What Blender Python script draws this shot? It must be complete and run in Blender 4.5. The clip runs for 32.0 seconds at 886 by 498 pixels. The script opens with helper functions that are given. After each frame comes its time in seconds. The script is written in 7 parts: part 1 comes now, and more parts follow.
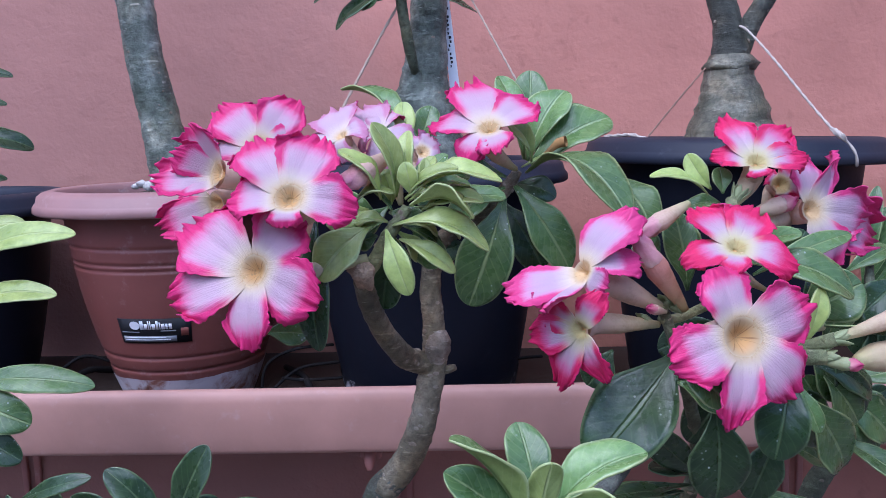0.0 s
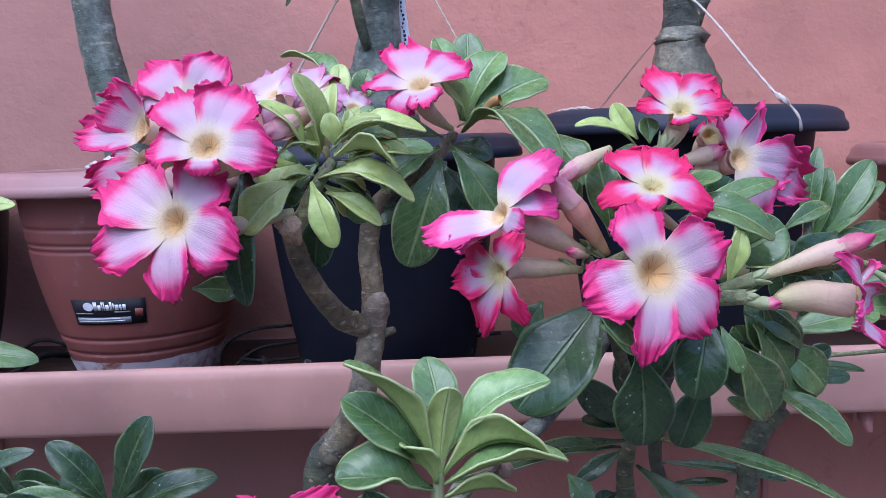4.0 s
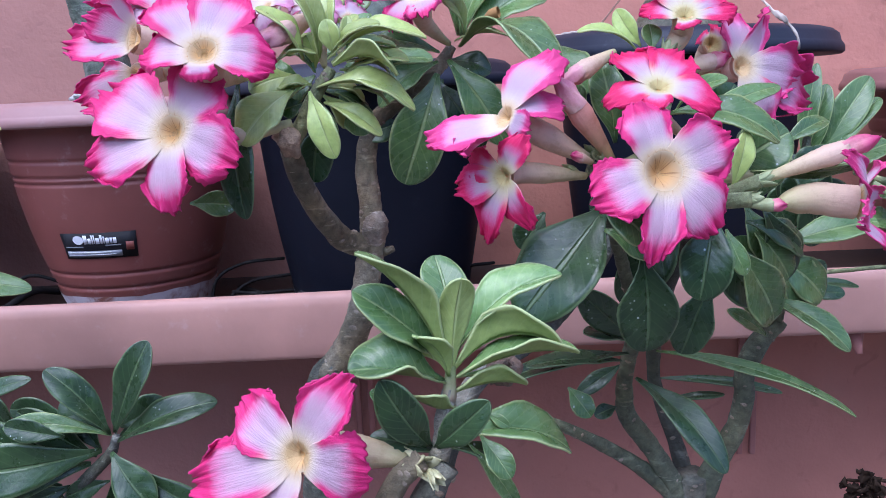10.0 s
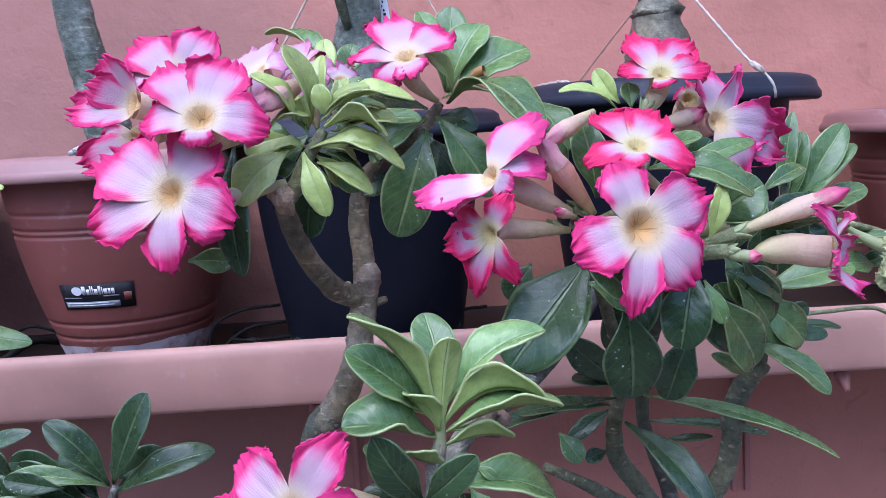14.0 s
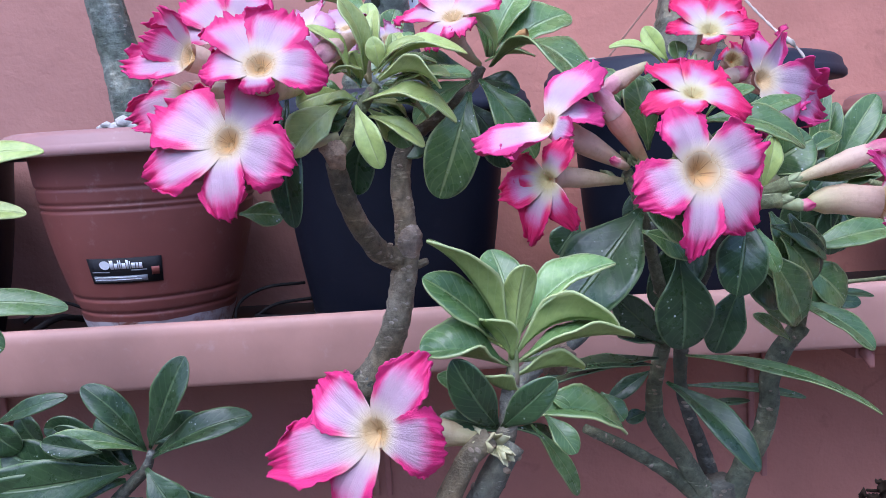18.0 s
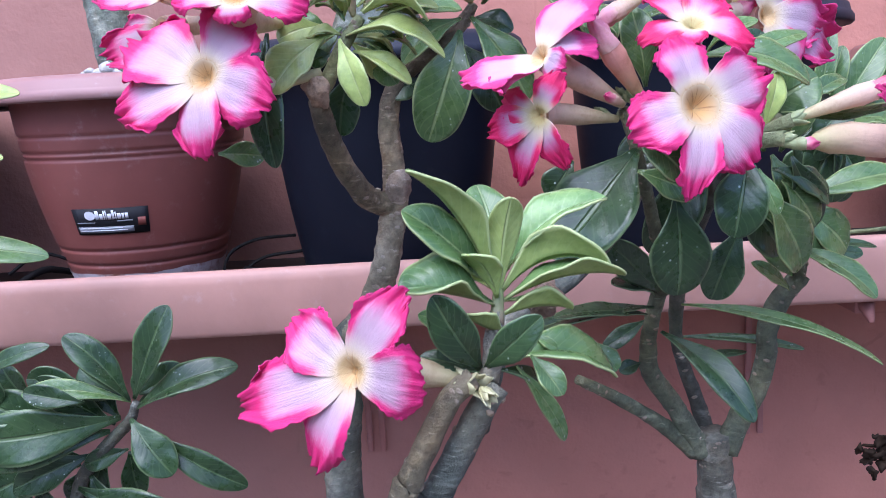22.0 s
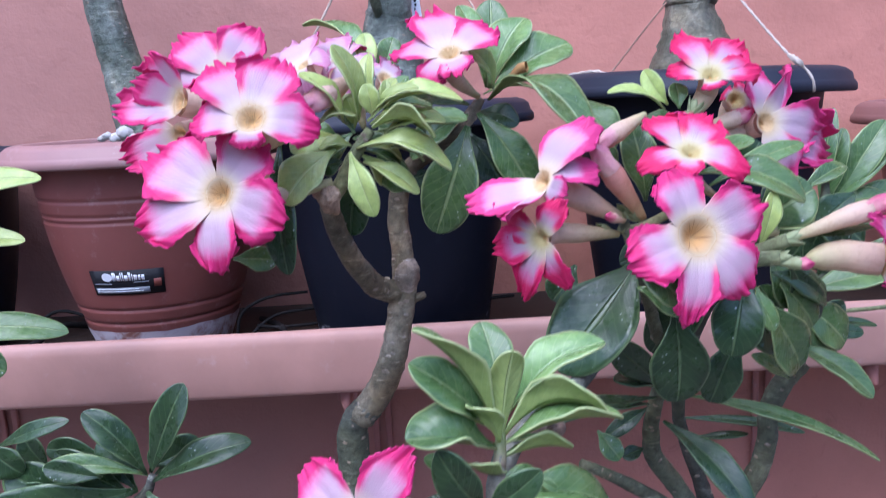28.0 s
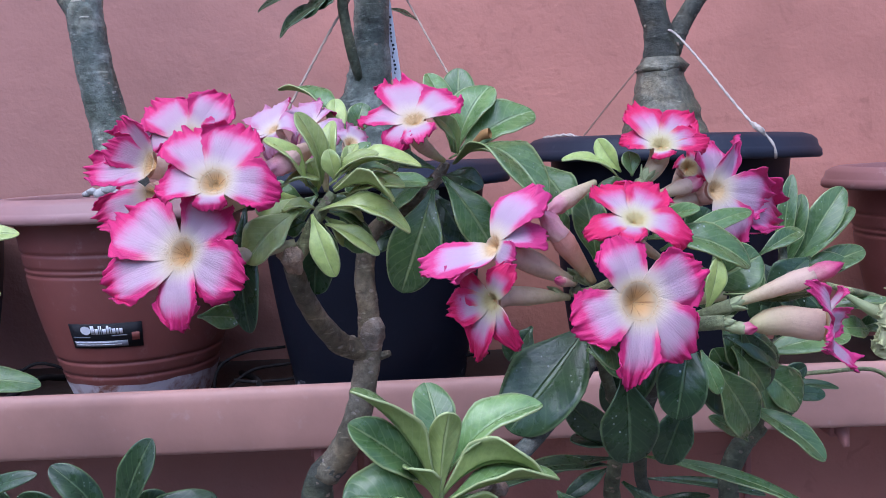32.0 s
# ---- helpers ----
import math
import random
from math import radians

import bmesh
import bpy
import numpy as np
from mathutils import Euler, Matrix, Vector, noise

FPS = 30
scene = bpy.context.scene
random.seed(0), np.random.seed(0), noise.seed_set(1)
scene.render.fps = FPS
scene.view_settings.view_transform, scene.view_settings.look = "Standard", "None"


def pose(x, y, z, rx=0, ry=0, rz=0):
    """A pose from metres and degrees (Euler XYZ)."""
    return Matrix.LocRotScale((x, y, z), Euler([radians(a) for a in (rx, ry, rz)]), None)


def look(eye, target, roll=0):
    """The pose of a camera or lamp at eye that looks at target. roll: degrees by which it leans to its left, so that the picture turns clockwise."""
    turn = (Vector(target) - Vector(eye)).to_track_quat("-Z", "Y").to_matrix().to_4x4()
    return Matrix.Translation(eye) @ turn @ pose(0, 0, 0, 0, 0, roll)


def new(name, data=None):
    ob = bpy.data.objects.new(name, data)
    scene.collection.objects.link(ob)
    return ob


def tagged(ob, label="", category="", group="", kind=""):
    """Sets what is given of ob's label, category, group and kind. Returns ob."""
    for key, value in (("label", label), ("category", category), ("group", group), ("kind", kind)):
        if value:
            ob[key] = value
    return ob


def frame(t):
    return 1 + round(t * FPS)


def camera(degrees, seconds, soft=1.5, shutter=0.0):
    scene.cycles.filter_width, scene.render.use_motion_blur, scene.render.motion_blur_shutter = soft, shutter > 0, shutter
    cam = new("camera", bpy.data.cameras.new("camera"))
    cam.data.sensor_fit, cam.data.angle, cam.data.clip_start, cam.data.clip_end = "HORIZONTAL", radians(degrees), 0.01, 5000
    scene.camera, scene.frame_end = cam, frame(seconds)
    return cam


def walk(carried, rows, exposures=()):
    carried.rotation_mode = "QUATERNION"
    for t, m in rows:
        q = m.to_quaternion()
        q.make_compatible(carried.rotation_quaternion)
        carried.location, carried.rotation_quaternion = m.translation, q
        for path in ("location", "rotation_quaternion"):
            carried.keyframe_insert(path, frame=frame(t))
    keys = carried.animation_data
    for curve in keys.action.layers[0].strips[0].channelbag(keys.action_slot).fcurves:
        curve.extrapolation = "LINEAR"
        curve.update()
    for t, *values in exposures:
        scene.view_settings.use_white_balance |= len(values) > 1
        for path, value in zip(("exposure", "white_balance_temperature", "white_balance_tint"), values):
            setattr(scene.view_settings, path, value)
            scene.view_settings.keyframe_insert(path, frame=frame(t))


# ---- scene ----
cam = camera(57.2, 32.0, 0.75, 0.5)
PATH = [
    (0, (0.036, 0.062, 0.933), (-0.065, 2.04, 0.654), -1.5),
    (0.5, (0.05, 0.055, 0.931), (-0.052, 2.034, 0.662), -1.6),
    (1, (0.072, 0.061, 0.92), (-0.026, 2.041, 0.657), -1.8),
    (1.5, (0.071, 0.059, 0.917), (-0.024, 2.04, 0.659), -2.1),
    (2, (0.071, 0.062, 0.91), (-0.022, 2.043, 0.65), -2.1),
    (2.5, (0.072, 0.063, 0.906), (-0.015, 2.044, 0.642), -2.1),
    (3, (0.072, 0.061, 0.906), (-0.012, 2.042, 0.644), -2.1),
    (3.5, (0.075, 0.061, 0.902), (-0.006, 2.042, 0.642), -2.2),
    (5.5, (0.067, 0.059, 0.895), (-0.001, 2.039, 0.617), -2.0),
    (6, (0.066, 0.059, 0.896), (0.002, 2.038, 0.611), -2.0),
    (6.5, (0.067, 0.062, 0.888), (0.006, 2.04, 0.597), -2.0),
    (7, (0.068, 0.06, 0.887), (0.01, 2.037, 0.592), -2.1),
    (7.5, (0.069, 0.063, 0.879), (0.015, 2.039, 0.572), -2.2),
    (8, (0.066, 0.067, 0.872), (0.016, 2.04, 0.55), -2.3),
    (8.5, (0.067, 0.068, 0.868), (0.02, 2.039, 0.533), -2.3),
    (9, (0.065, 0.067, 0.866), (0.019, 2.035, 0.513), -2.4),
    (9.5, (0.063, 0.064, 0.866), (0.018, 2.029, 0.495), -2.6),
    (10, (0.062, 0.061, 0.873), (0.019, 2.025, 0.494), -2.7),
    (10.5, (0.064, 0.057, 0.882), (0.022, 2.02, 0.505), -2.8),
    (11, (0.069, 0.048, 0.892), (0.029, 2.013, 0.522), -3.1),
    (11.5, (0.065, 0.045, 0.892), (0.028, 2.014, 0.538), -3.2),
    (12, (0.067, 0.046, 0.89), (0.032, 2.017, 0.553), -3.3),
    (12.5, (0.066, 0.047, 0.888), (0.035, 2.02, 0.564), -3.3),
    (13, (0.067, 0.049, 0.885), (0.037, 2.024, 0.57), -3.4),
    (13.5, (0.067, 0.046, 0.887), (0.037, 2.022, 0.583), -3.5),
    (15.5, (0.063, 0.046, 0.878), (0.041, 2.026, 0.598), -3.7),
    (16, (0.065, 0.043, 0.872), (0.046, 2.024, 0.592), -3.7),
    (16.5, (0.078, 0.045, 0.866), (0.065, 2.024, 0.582), -3.6),
    (17, (0.064, 0.044, 0.861), (0.055, 2.024, 0.574), -3.6),
    (17.5, (0.033, 0.038, 0.862), (0.018, 2.018, 0.579), -3.4),
    (18, (0.03, 0.037, 0.856), (0.014, 2.017, 0.578), -3.2),
    (18.5, (0.028, 0.041, 0.85), (0.013, 2.021, 0.568), -3.0),
    (19, (0.04, 0.041, 0.847), (0.029, 2.02, 0.559), -3.2),
    (19.5, (0.032, 0.049, 0.84), (0.017, 2.027, 0.546), -3.3),
    (20, (0.026, 0.056, 0.821), (0.006, 2.028, 0.491), -3.2),
    (20.5, (0.028, 0.06, 0.825), (0.007, 2.029, 0.476), -3.2),
    (21, (0.036, 0.062, 0.84), (0.017, 2.031, 0.491), -3.1),
    (21.5, (0.035, 0.053, 0.826), (0.012, 2.019, 0.461), -3.1),
    (22, (0.037, 0.054, 0.84), (0.016, 2.02, 0.474), -3.0),
    (22.5, (0.042, 0.057, 0.846), (0.02, 2.023, 0.476), -3.1),
    (23, (0.038, 0.043, 0.851), (0.014, 2.01, 0.49), -3.1),
    (23.5, (0.04, 0.039, 0.847), (0.016, 2.007, 0.489), -3.0),
    (24, (0.041, 0.038, 0.836), (0.013, 2.003, 0.467), -3.0),
    (24.5, (0.045, 0.04, 0.841), (0.021, 2.004, 0.467), -3.0),
    (26.5, (0.034, 0.039, 0.845), (-0.001, 2.002, 0.463), -3.2),
    (27, (0.036, 0.044, 0.849), (-0.003, 2.007, 0.468), -3.3),
    (27.5, (0.036, 0.049, 0.874), (-0.009, 2.013, 0.5), -3.2),
    (28, (0.043, 0.049, 0.904), (-0.005, 2.017, 0.549), -3.1),
    (28.5, (0.061, 0.052, 0.936), (0.008, 2.024, 0.61), -2.7),
    (29, (0.072, 0.045, 0.949), (0.021, 2.023, 0.661), -2.6),
    (29.5, (0.076, 0.039, 0.952), (0.033, 2.021, 0.695), -2.6),
    (30, (0.074, 0.037, 0.96), (0.031, 2.023, 0.726), -2.6),
    (30.5, (0.073, 0.034, 0.945), (0.027, 2.021, 0.721), -2.6),
    (31, (0.075, 0.038, 0.924), (0.033, 2.025, 0.7), -2.5),
    (31.5, (0.072, 0.037, 0.918), (0.032, 2.025, 0.696), -2.5),
    (32, (0.069, 0.036, 0.91), (0.03, 2.022, 0.684), -2.4),
]
walk(cam, [(t, look(eye, target, roll)) for t, eye, target, roll in PATH], [(0, 0.44, 4960, 18), (9, 0.72, 5000, 18), (13, 0.72, 5000, 18), (17, 0.66, 4980, 18), (20, 0.96, 5080, 18), (24, 1.04, 5130, 18), (27, 1.06, 5060, 18), (29, 0.50, 5010, 18), (32, 0.42, 5010, 18)])

# ---- light ----
world = bpy.data.worlds.new("sky")
scene.world = world
world.use_nodes = True
wn = world.node_tree
sky = wn.nodes.new("ShaderNodeTexSky")
sky.sky_type = "NISHITA"
sky.sun_disc = False
sky.sun_elevation = radians(62)
sky.sun_rotation = radians(208)
sky.dust_density = 3.0
wn.nodes["Background"].inputs["Strength"].default_value = 0.22
wn.links.new(sky.outputs["Color"], wn.nodes["Background"].inputs["Color"])
sun_lamp = bpy.data.lights.new("sun", "SUN")
sun_lamp.energy = 1.4
sun_lamp.angle = radians(60)
sun_lamp.color = (1.0, 0.96, 0.93)
sun = new("sun", sun_lamp)
sun.matrix_world = look((-0.9, -1.15, 4.15), (0, 0.8, 0.7))

# ---- materials ----


def material(name, rough=0.6, spec=0.4):
    m = bpy.data.materials.new(name)
    m.use_nodes = True
    nt = m.node_tree
    b = nt.nodes["Principled BSDF"]
    b.inputs["Roughness"].default_value = rough
    b.inputs["Specular IOR Level"].default_value = spec
    return m, nt, b


def ramp(nt, fac, stops):
    r = nt.nodes.new("ShaderNodeValToRGB")
    while len(r.color_ramp.elements) < len(stops):
        r.color_ramp.elements.new(0.5)
    for e, (p, c) in zip(r.color_ramp.elements, stops):
        e.position = p
        e.color = (*c, 1) if len(c) == 3 else c
    nt.links.new(fac, r.inputs["Fac"])
    return r.outputs["Color"]


def noise_of(nt, scale, detail=4, coords=None, rough=0.55, dist=0.0):
    n = nt.nodes.new("ShaderNodeTexNoise")
    n.inputs["Scale"].default_value = scale
    n.inputs["Detail"].default_value = detail
    n.inputs["Roughness"].default_value = rough
    n.inputs["Distortion"].default_value = dist
    if coords is None:
        g = nt.nodes.new("ShaderNodeNewGeometry")
        coords = g.outputs["Position"]
    nt.links.new(coords, n.inputs["Vector"])
    return n.outputs["Fac"]


def stretched(nt, vec, scale):
    m = nt.nodes.new("ShaderNodeMapping")
    m.inputs["Scale"].default_value = scale
    nt.links.new(vec, m.inputs["Vector"])
    return m.outputs["Vector"]


def maths(nt, op, a, b=None, clamp=False):
    n = nt.nodes.new("ShaderNodeMath")
    n.operation = op
    n.use_clamp = clamp
    for k, v in enumerate((a, b)):
        if v is None:
            continue
        if isinstance(v, (int, float)):
            n.inputs[k].default_value = v
        else:
            nt.links.new(v, n.inputs[k])
    return n.outputs[0]


def mixed(nt, fac, a, b, mode="MIX"):
    n = nt.nodes.new("ShaderNodeMix")
    n.data_type = "RGBA"
    n.blend_type = mode
    for k, v in ((0, fac), (6, a), (7, b)):
        if isinstance(v, (int, float)):
            n.inputs[k].default_value = v
        elif isinstance(v, tuple):
            n.inputs[k].default_value = (*v, 1)
        else:
            nt.links.new(v, n.inputs[k])
    return n.outputs[2]


def bump(nt, b, height, strength=0.3, distance=0.002):
    n = nt.nodes.new("ShaderNodeBump")
    n.inputs["Strength"].default_value = strength
    n.inputs["Distance"].default_value = distance
    nt.links.new(height, n.inputs["Height"])
    nt.links.new(n.outputs["Normal"], b.inputs["Normal"])


def smoothly(nt, v, lo, hi):
    n = nt.nodes.new("ShaderNodeMapRange")
    n.interpolation_type = "SMOOTHSTEP"
    n.inputs["From Min"].default_value = lo
    n.inputs["From Max"].default_value = hi
    nt.links.new(v, n.inputs["Value"])
    return n.outputs["Result"]


def uv_axes(nt):
    u = nt.nodes.new("ShaderNodeUVMap")
    u.uv_map = "UVMap"
    s = nt.nodes.new("ShaderNodeSeparateXYZ")
    nt.links.new(u.outputs["UV"], s.inputs["Vector"])
    return u.outputs["UV"], s.outputs["X"], s.outputs["Y"]


def random_of(nt):
    return nt.nodes.new("ShaderNodeObjectInfo").outputs["Random"]


def stucco(name, tint, scale=1.0, greyed=None):
    """The last colour paints soft shade: it greys the wall on one side, with a ragged border."""
    m, nt, b = material(name, 0.85, 0.25)
    big = noise_of(nt, 3.6 * scale, 6)
    fine = noise_of(nt, 210 * scale, 3, rough=0.5)
    col = ramp(nt, big, [(0.3, tuple(c * 0.82 for c in tint)), (0.5, tint), (0.7, tuple(min(1, c * 1.17) for c in tint))])
    dirt = ramp(nt, noise_of(nt, 22 * scale, 8, dist=1.5), [(0.30, (0.55, 0.5, 0.5)), (0.40, (1, 1, 1))])
    col = mixed(nt, 0.28, col, dirt, "MULTIPLY")
    # soft shade on the left side is put into the wall's colour
    if greyed:
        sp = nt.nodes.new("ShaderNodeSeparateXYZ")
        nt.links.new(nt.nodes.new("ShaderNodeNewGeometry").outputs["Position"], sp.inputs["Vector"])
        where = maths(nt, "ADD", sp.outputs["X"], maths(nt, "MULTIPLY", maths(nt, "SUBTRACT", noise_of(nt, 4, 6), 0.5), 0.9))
        col = mixed(nt, maths(nt, "MULTIPLY", smoothly(nt, where, 0.25, -0.3), 0.75), col, greyed)
    nt.links.new(col, b.inputs["Base Color"])
    lumps = noise_of(nt, 85 * scale, 3)
    swirl = noise_of(nt, 24 * scale, 3, rough=0.5)
    h = maths(nt, "ADD", maths(nt, "MULTIPLY", lumps, 0.45), maths(nt, "MULTIPLY", fine, 0.3))
    h = maths(nt, "ADD", h, maths(nt, "MULTIPLY", swirl, 1.5))
    bump(nt, b, h, 0.42, 0.005)
    return m


def plastic(name, tint, rough=0.5, wear=0.25, dust=(0.6, 0.52, 0.5), spec=0.4):
    m, nt, b = material(name, rough, spec)
    n = noise_of(nt, 14, 6)
    fine = noise_of(nt, 160, 3)
    col = ramp(nt, n, [(0.3, tuple(c * 0.88 for c in tint)), (0.7, tuple(min(1, c * 1.08) for c in tint))])
    spots = smoothly(nt, noise_of(nt, 45, 8, rough=0.7), 0.56, 0.75)
    col = mixed(nt, maths(nt, "MULTIPLY", spots, wear), col, dust)
    nt.links.new(col, b.inputs["Base Color"])
    r = nt.nodes.new("ShaderNodeMapRange")
    r.inputs["To Min"].default_value = rough - 0.08
    r.inputs["To Max"].default_value = rough + 0.14
    nt.links.new(n, r.inputs["Value"])
    nt.links.new(r.outputs["Result"], b.inputs["Roughness"])
    bump(nt, b, fine, 0.12, 0.001)
    return m


def leaf_material(name, dark, light, rib, rough, speckle=0.0, rib_width=0.05):
    m, nt, b = material(name, rough, 0.5)
    uv, x, y = uv_axes(nt)
    off = maths(nt, "ABSOLUTE", maths(nt, "SUBTRACT", x, 0.5))
    n = noise_of(nt, 55, 5)
    col = ramp(nt, n, [(0.3, dark), (0.7, light)])
    hue = nt.nodes.new("ShaderNodeHueSaturation")
    col = mixed(nt, 0.5, col, ramp(nt, noise_of(nt, 210, 6, rough=0.7), [(0.3, (0.62, 0.66, 0.6)), (0.5, (1, 1, 1)), (0.7, (1.3, 1.25, 1.2))]), "MULTIPLY")
    nt.links.new(col, hue.inputs["Color"])
    rnd = random_of(nt)
    val = nt.nodes.new("ShaderNodeMapRange")
    val.inputs["To Min"].default_value = 0.78
    val.inputs["To Max"].default_value = 1.22
    nt.links.new(rnd, val.inputs["Value"])
    nt.links.new(val.outputs["Result"], hue.inputs["Value"])
    hv = nt.nodes.new("ShaderNodeMapRange")
    hv.inputs["To Min"].default_value = 0.485
    hv.inputs["To Max"].default_value = 0.512
    nt.links.new(noise_of(nt, 9, 2), hv.inputs["Value"])
    nt.links.new(hv.outputs["Result"], hue.inputs["Hue"])
    col = hue.outputs["Color"]
    # side veins slant from the rib to the margin
    slant = maths(nt, "SUBTRACT", maths(nt, "MULTIPLY", y, 9.0), maths(nt, "MULTIPLY", off, 5.0))
    saw = maths(nt, "ABSOLUTE", maths(nt, "SUBTRACT", maths(nt, "FRACT", slant), 0.5))
    veins = smoothly(nt, saw, 0.13, 0.0)
    ribs = smoothly(nt, off, rib_width, rib_width * 0.35)
    edge = smoothly(nt, off, 0.446, 0.486)
    line = maths(nt, "MAXIMUM", maths(nt, "MULTIPLY", ribs, 0.5), maths(nt, "MAXIMUM", maths(nt, "MULTIPLY", veins, 0.17), maths(nt, "MULTIPLY", edge, 0.78)))
    col = mixed(nt, line, col, rib)
    if speckle:
        vor = nt.nodes.new("ShaderNodeTexVoronoi")
        vor.inputs["Scale"].default_value = 210
        g = nt.nodes.new("ShaderNodeNewGeometry")
        nt.links.new(g.outputs["Position"], vor.inputs["Vector"])
        dots = smoothly(nt, vor.outputs["Distance"], 0.17, 0.09)
        patch = smoothly(nt, noise_of(nt, 40, 5), 0.5, 0.68)
        col = mixed(nt, maths(nt, "MULTIPLY", maths(nt, "MULTIPLY", dots, patch), speckle), col, (0.6, 0.65, 0.58))
    nt.links.new(col, b.inputs["Base Color"])
    rr = nt.nodes.new("ShaderNodeMapRange")
    rr.inputs["To Min"].default_value = rough - 0.08
    rr.inputs["To Max"].default_value = rough + 0.14
    nt.links.new(noise_of(nt, 120, 4), rr.inputs["Value"])
    nt.links.new(rr.outputs["Result"], b.inputs["Roughness"])
    h = maths(nt, "SUBTRACT", maths(nt, "ADD", maths(nt, "MULTIPLY", noise_of(nt, 90, 5), 0.8), maths(nt, "MULTIPLY", noise_of(nt, 420, 3), 0.16)), maths(nt, "MAXIMUM", maths(nt, "MULTIPLY", maths(nt, "SUBTRACT", 0.5, saw), 0.14), maths(nt, "MULTIPLY", ribs, 1.4)))
    bump(nt, b, h, 0.6, 0.0013)
    t = nt.nodes.new("ShaderNodeBsdfTranslucent")
    nt.links.new(col, t.inputs["Color"])
    mix = nt.nodes.new("ShaderNodeMixShader")
    mix.inputs[0].default_value = 0.22
    nt.links.new(b.outputs[0], mix.inputs[1])
    nt.links.new(t.outputs[0], mix.inputs[2])
    nt.links.new(mix.outputs[0], nt.nodes["Material Output"].inputs["Surface"])
    return m


def petal_material(name, pale, mid, margin, cream, reach=0.0, throat=(0.74, 0.53, 0.26)):
    m, nt, b = material(name, 0.5, 0.3)
    uv, x, y = uv_axes(nt)
    off = maths(nt, "MULTIPLY", maths(nt, "ABSOLUTE", maths(nt, "SUBTRACT", x, 0.5)), 2.0)
    rnd = random_of(nt)
    shift = nt.nodes.new("ShaderNodeCombineXYZ")
    nt.links.new(maths(nt, "MULTIPLY", rnd, 37.0), shift.inputs["Z"])
    va = nt.nodes.new("ShaderNodeVectorMath")
    va.operation = "ADD"
    nt.links.new(stretched(nt, uv, (70, 6, 1)), va.inputs[0])
    nt.links.new(shift.outputs[0], va.inputs[1])
    streak = noise_of(nt, 1.0, 5, va.outputs[0], 0.62)
    far = smoothly(nt, y, 0.57 - reach, 1.02)
    wide = maths(nt, "MULTIPLY", smoothly(nt, off, 0.45 - reach, 1.02), smoothly(nt, y, 0.20, 0.44))
    e = maths(nt, "ADD", maths(nt, "MAXIMUM", far, wide), maths(nt, "MULTIPLY", maths(nt, "MULTIPLY", far, wide), 0.25))
    e = maths(nt, "ADD", e, maths(nt, "MULTIPLY", maths(nt, "SUBTRACT", streak, 0.5), 0.34))
    e = maths(nt, "ADD", e, maths(nt, "MULTIPLY", maths(nt, "SUBTRACT", noise_of(nt, 330, 4, rough=0.65), 0.5), 0.22))
    blush = maths(nt, "MULTIPLY", smoothly(nt, y, 0.25, 0.6), maths(nt, "MULTIPLY", maths(nt, "SUBTRACT", rnd, 0.15), 0.20))
    e = maths(nt, "ADD", e, blush)
    col = ramp(nt, e, [(0.04, pale), (0.28, tuple(0.70 * p + 0.30 * q for p, q in zip(pale, mid))), (0.50, mid), (0.80, margin)])
    inner = ramp(nt, y, [(0.0, tuple(1.1 * c for c in throat)), (0.15, throat), (0.23, tuple(0.5 * p + 0.5 * q for p, q in zip(throat, cream))), (0.30, cream)])
    lines = noise_of(nt, 1.0, 2, stretched(nt, uv, (11, 0.5, 1)), 0.5)
    red = maths(nt, "MULTIPLY", smoothly(nt, lines, 0.58, 0.64), smoothly(nt, y, 0.27, 0.16))
    inner = mixed(nt, maths(nt, "MULTIPLY", red, 0.6), inner, (0.44, 0.17, 0.05))
    fade = maths(nt, "ADD", y, maths(nt, "MULTIPLY", maths(nt, "SUBTRACT", streak, 0.5), 0.16))
    col = mixed(nt, smoothly(nt, fade, 0.47, 0.20), col, inner)
    nt.links.new(col, b.inputs["Base Color"])
    wrinkle = maths(nt, "ADD", noise_of(nt, 1.0, 4, stretched(nt, uv, (34, 4.5, 1)), 0.6), maths(nt, "MULTIPLY", noise_of(nt, 170, 4), 0.8))
    bump(nt, b, wrinkle, 0.45, 0.0014)
    t = nt.nodes.new("ShaderNodeBsdfTranslucent")
    nt.links.new(col, t.inputs["Color"])
    mix = nt.nodes.new("ShaderNodeMixShader")
    mix.inputs[0].default_value = 0.25
    nt.links.new(b.outputs[0], mix.inputs[1])
    nt.links.new(t.outputs[0], mix.inputs[2])
    nt.links.new(mix.outputs[0], nt.nodes["Material Output"].inputs["Surface"])
    return m


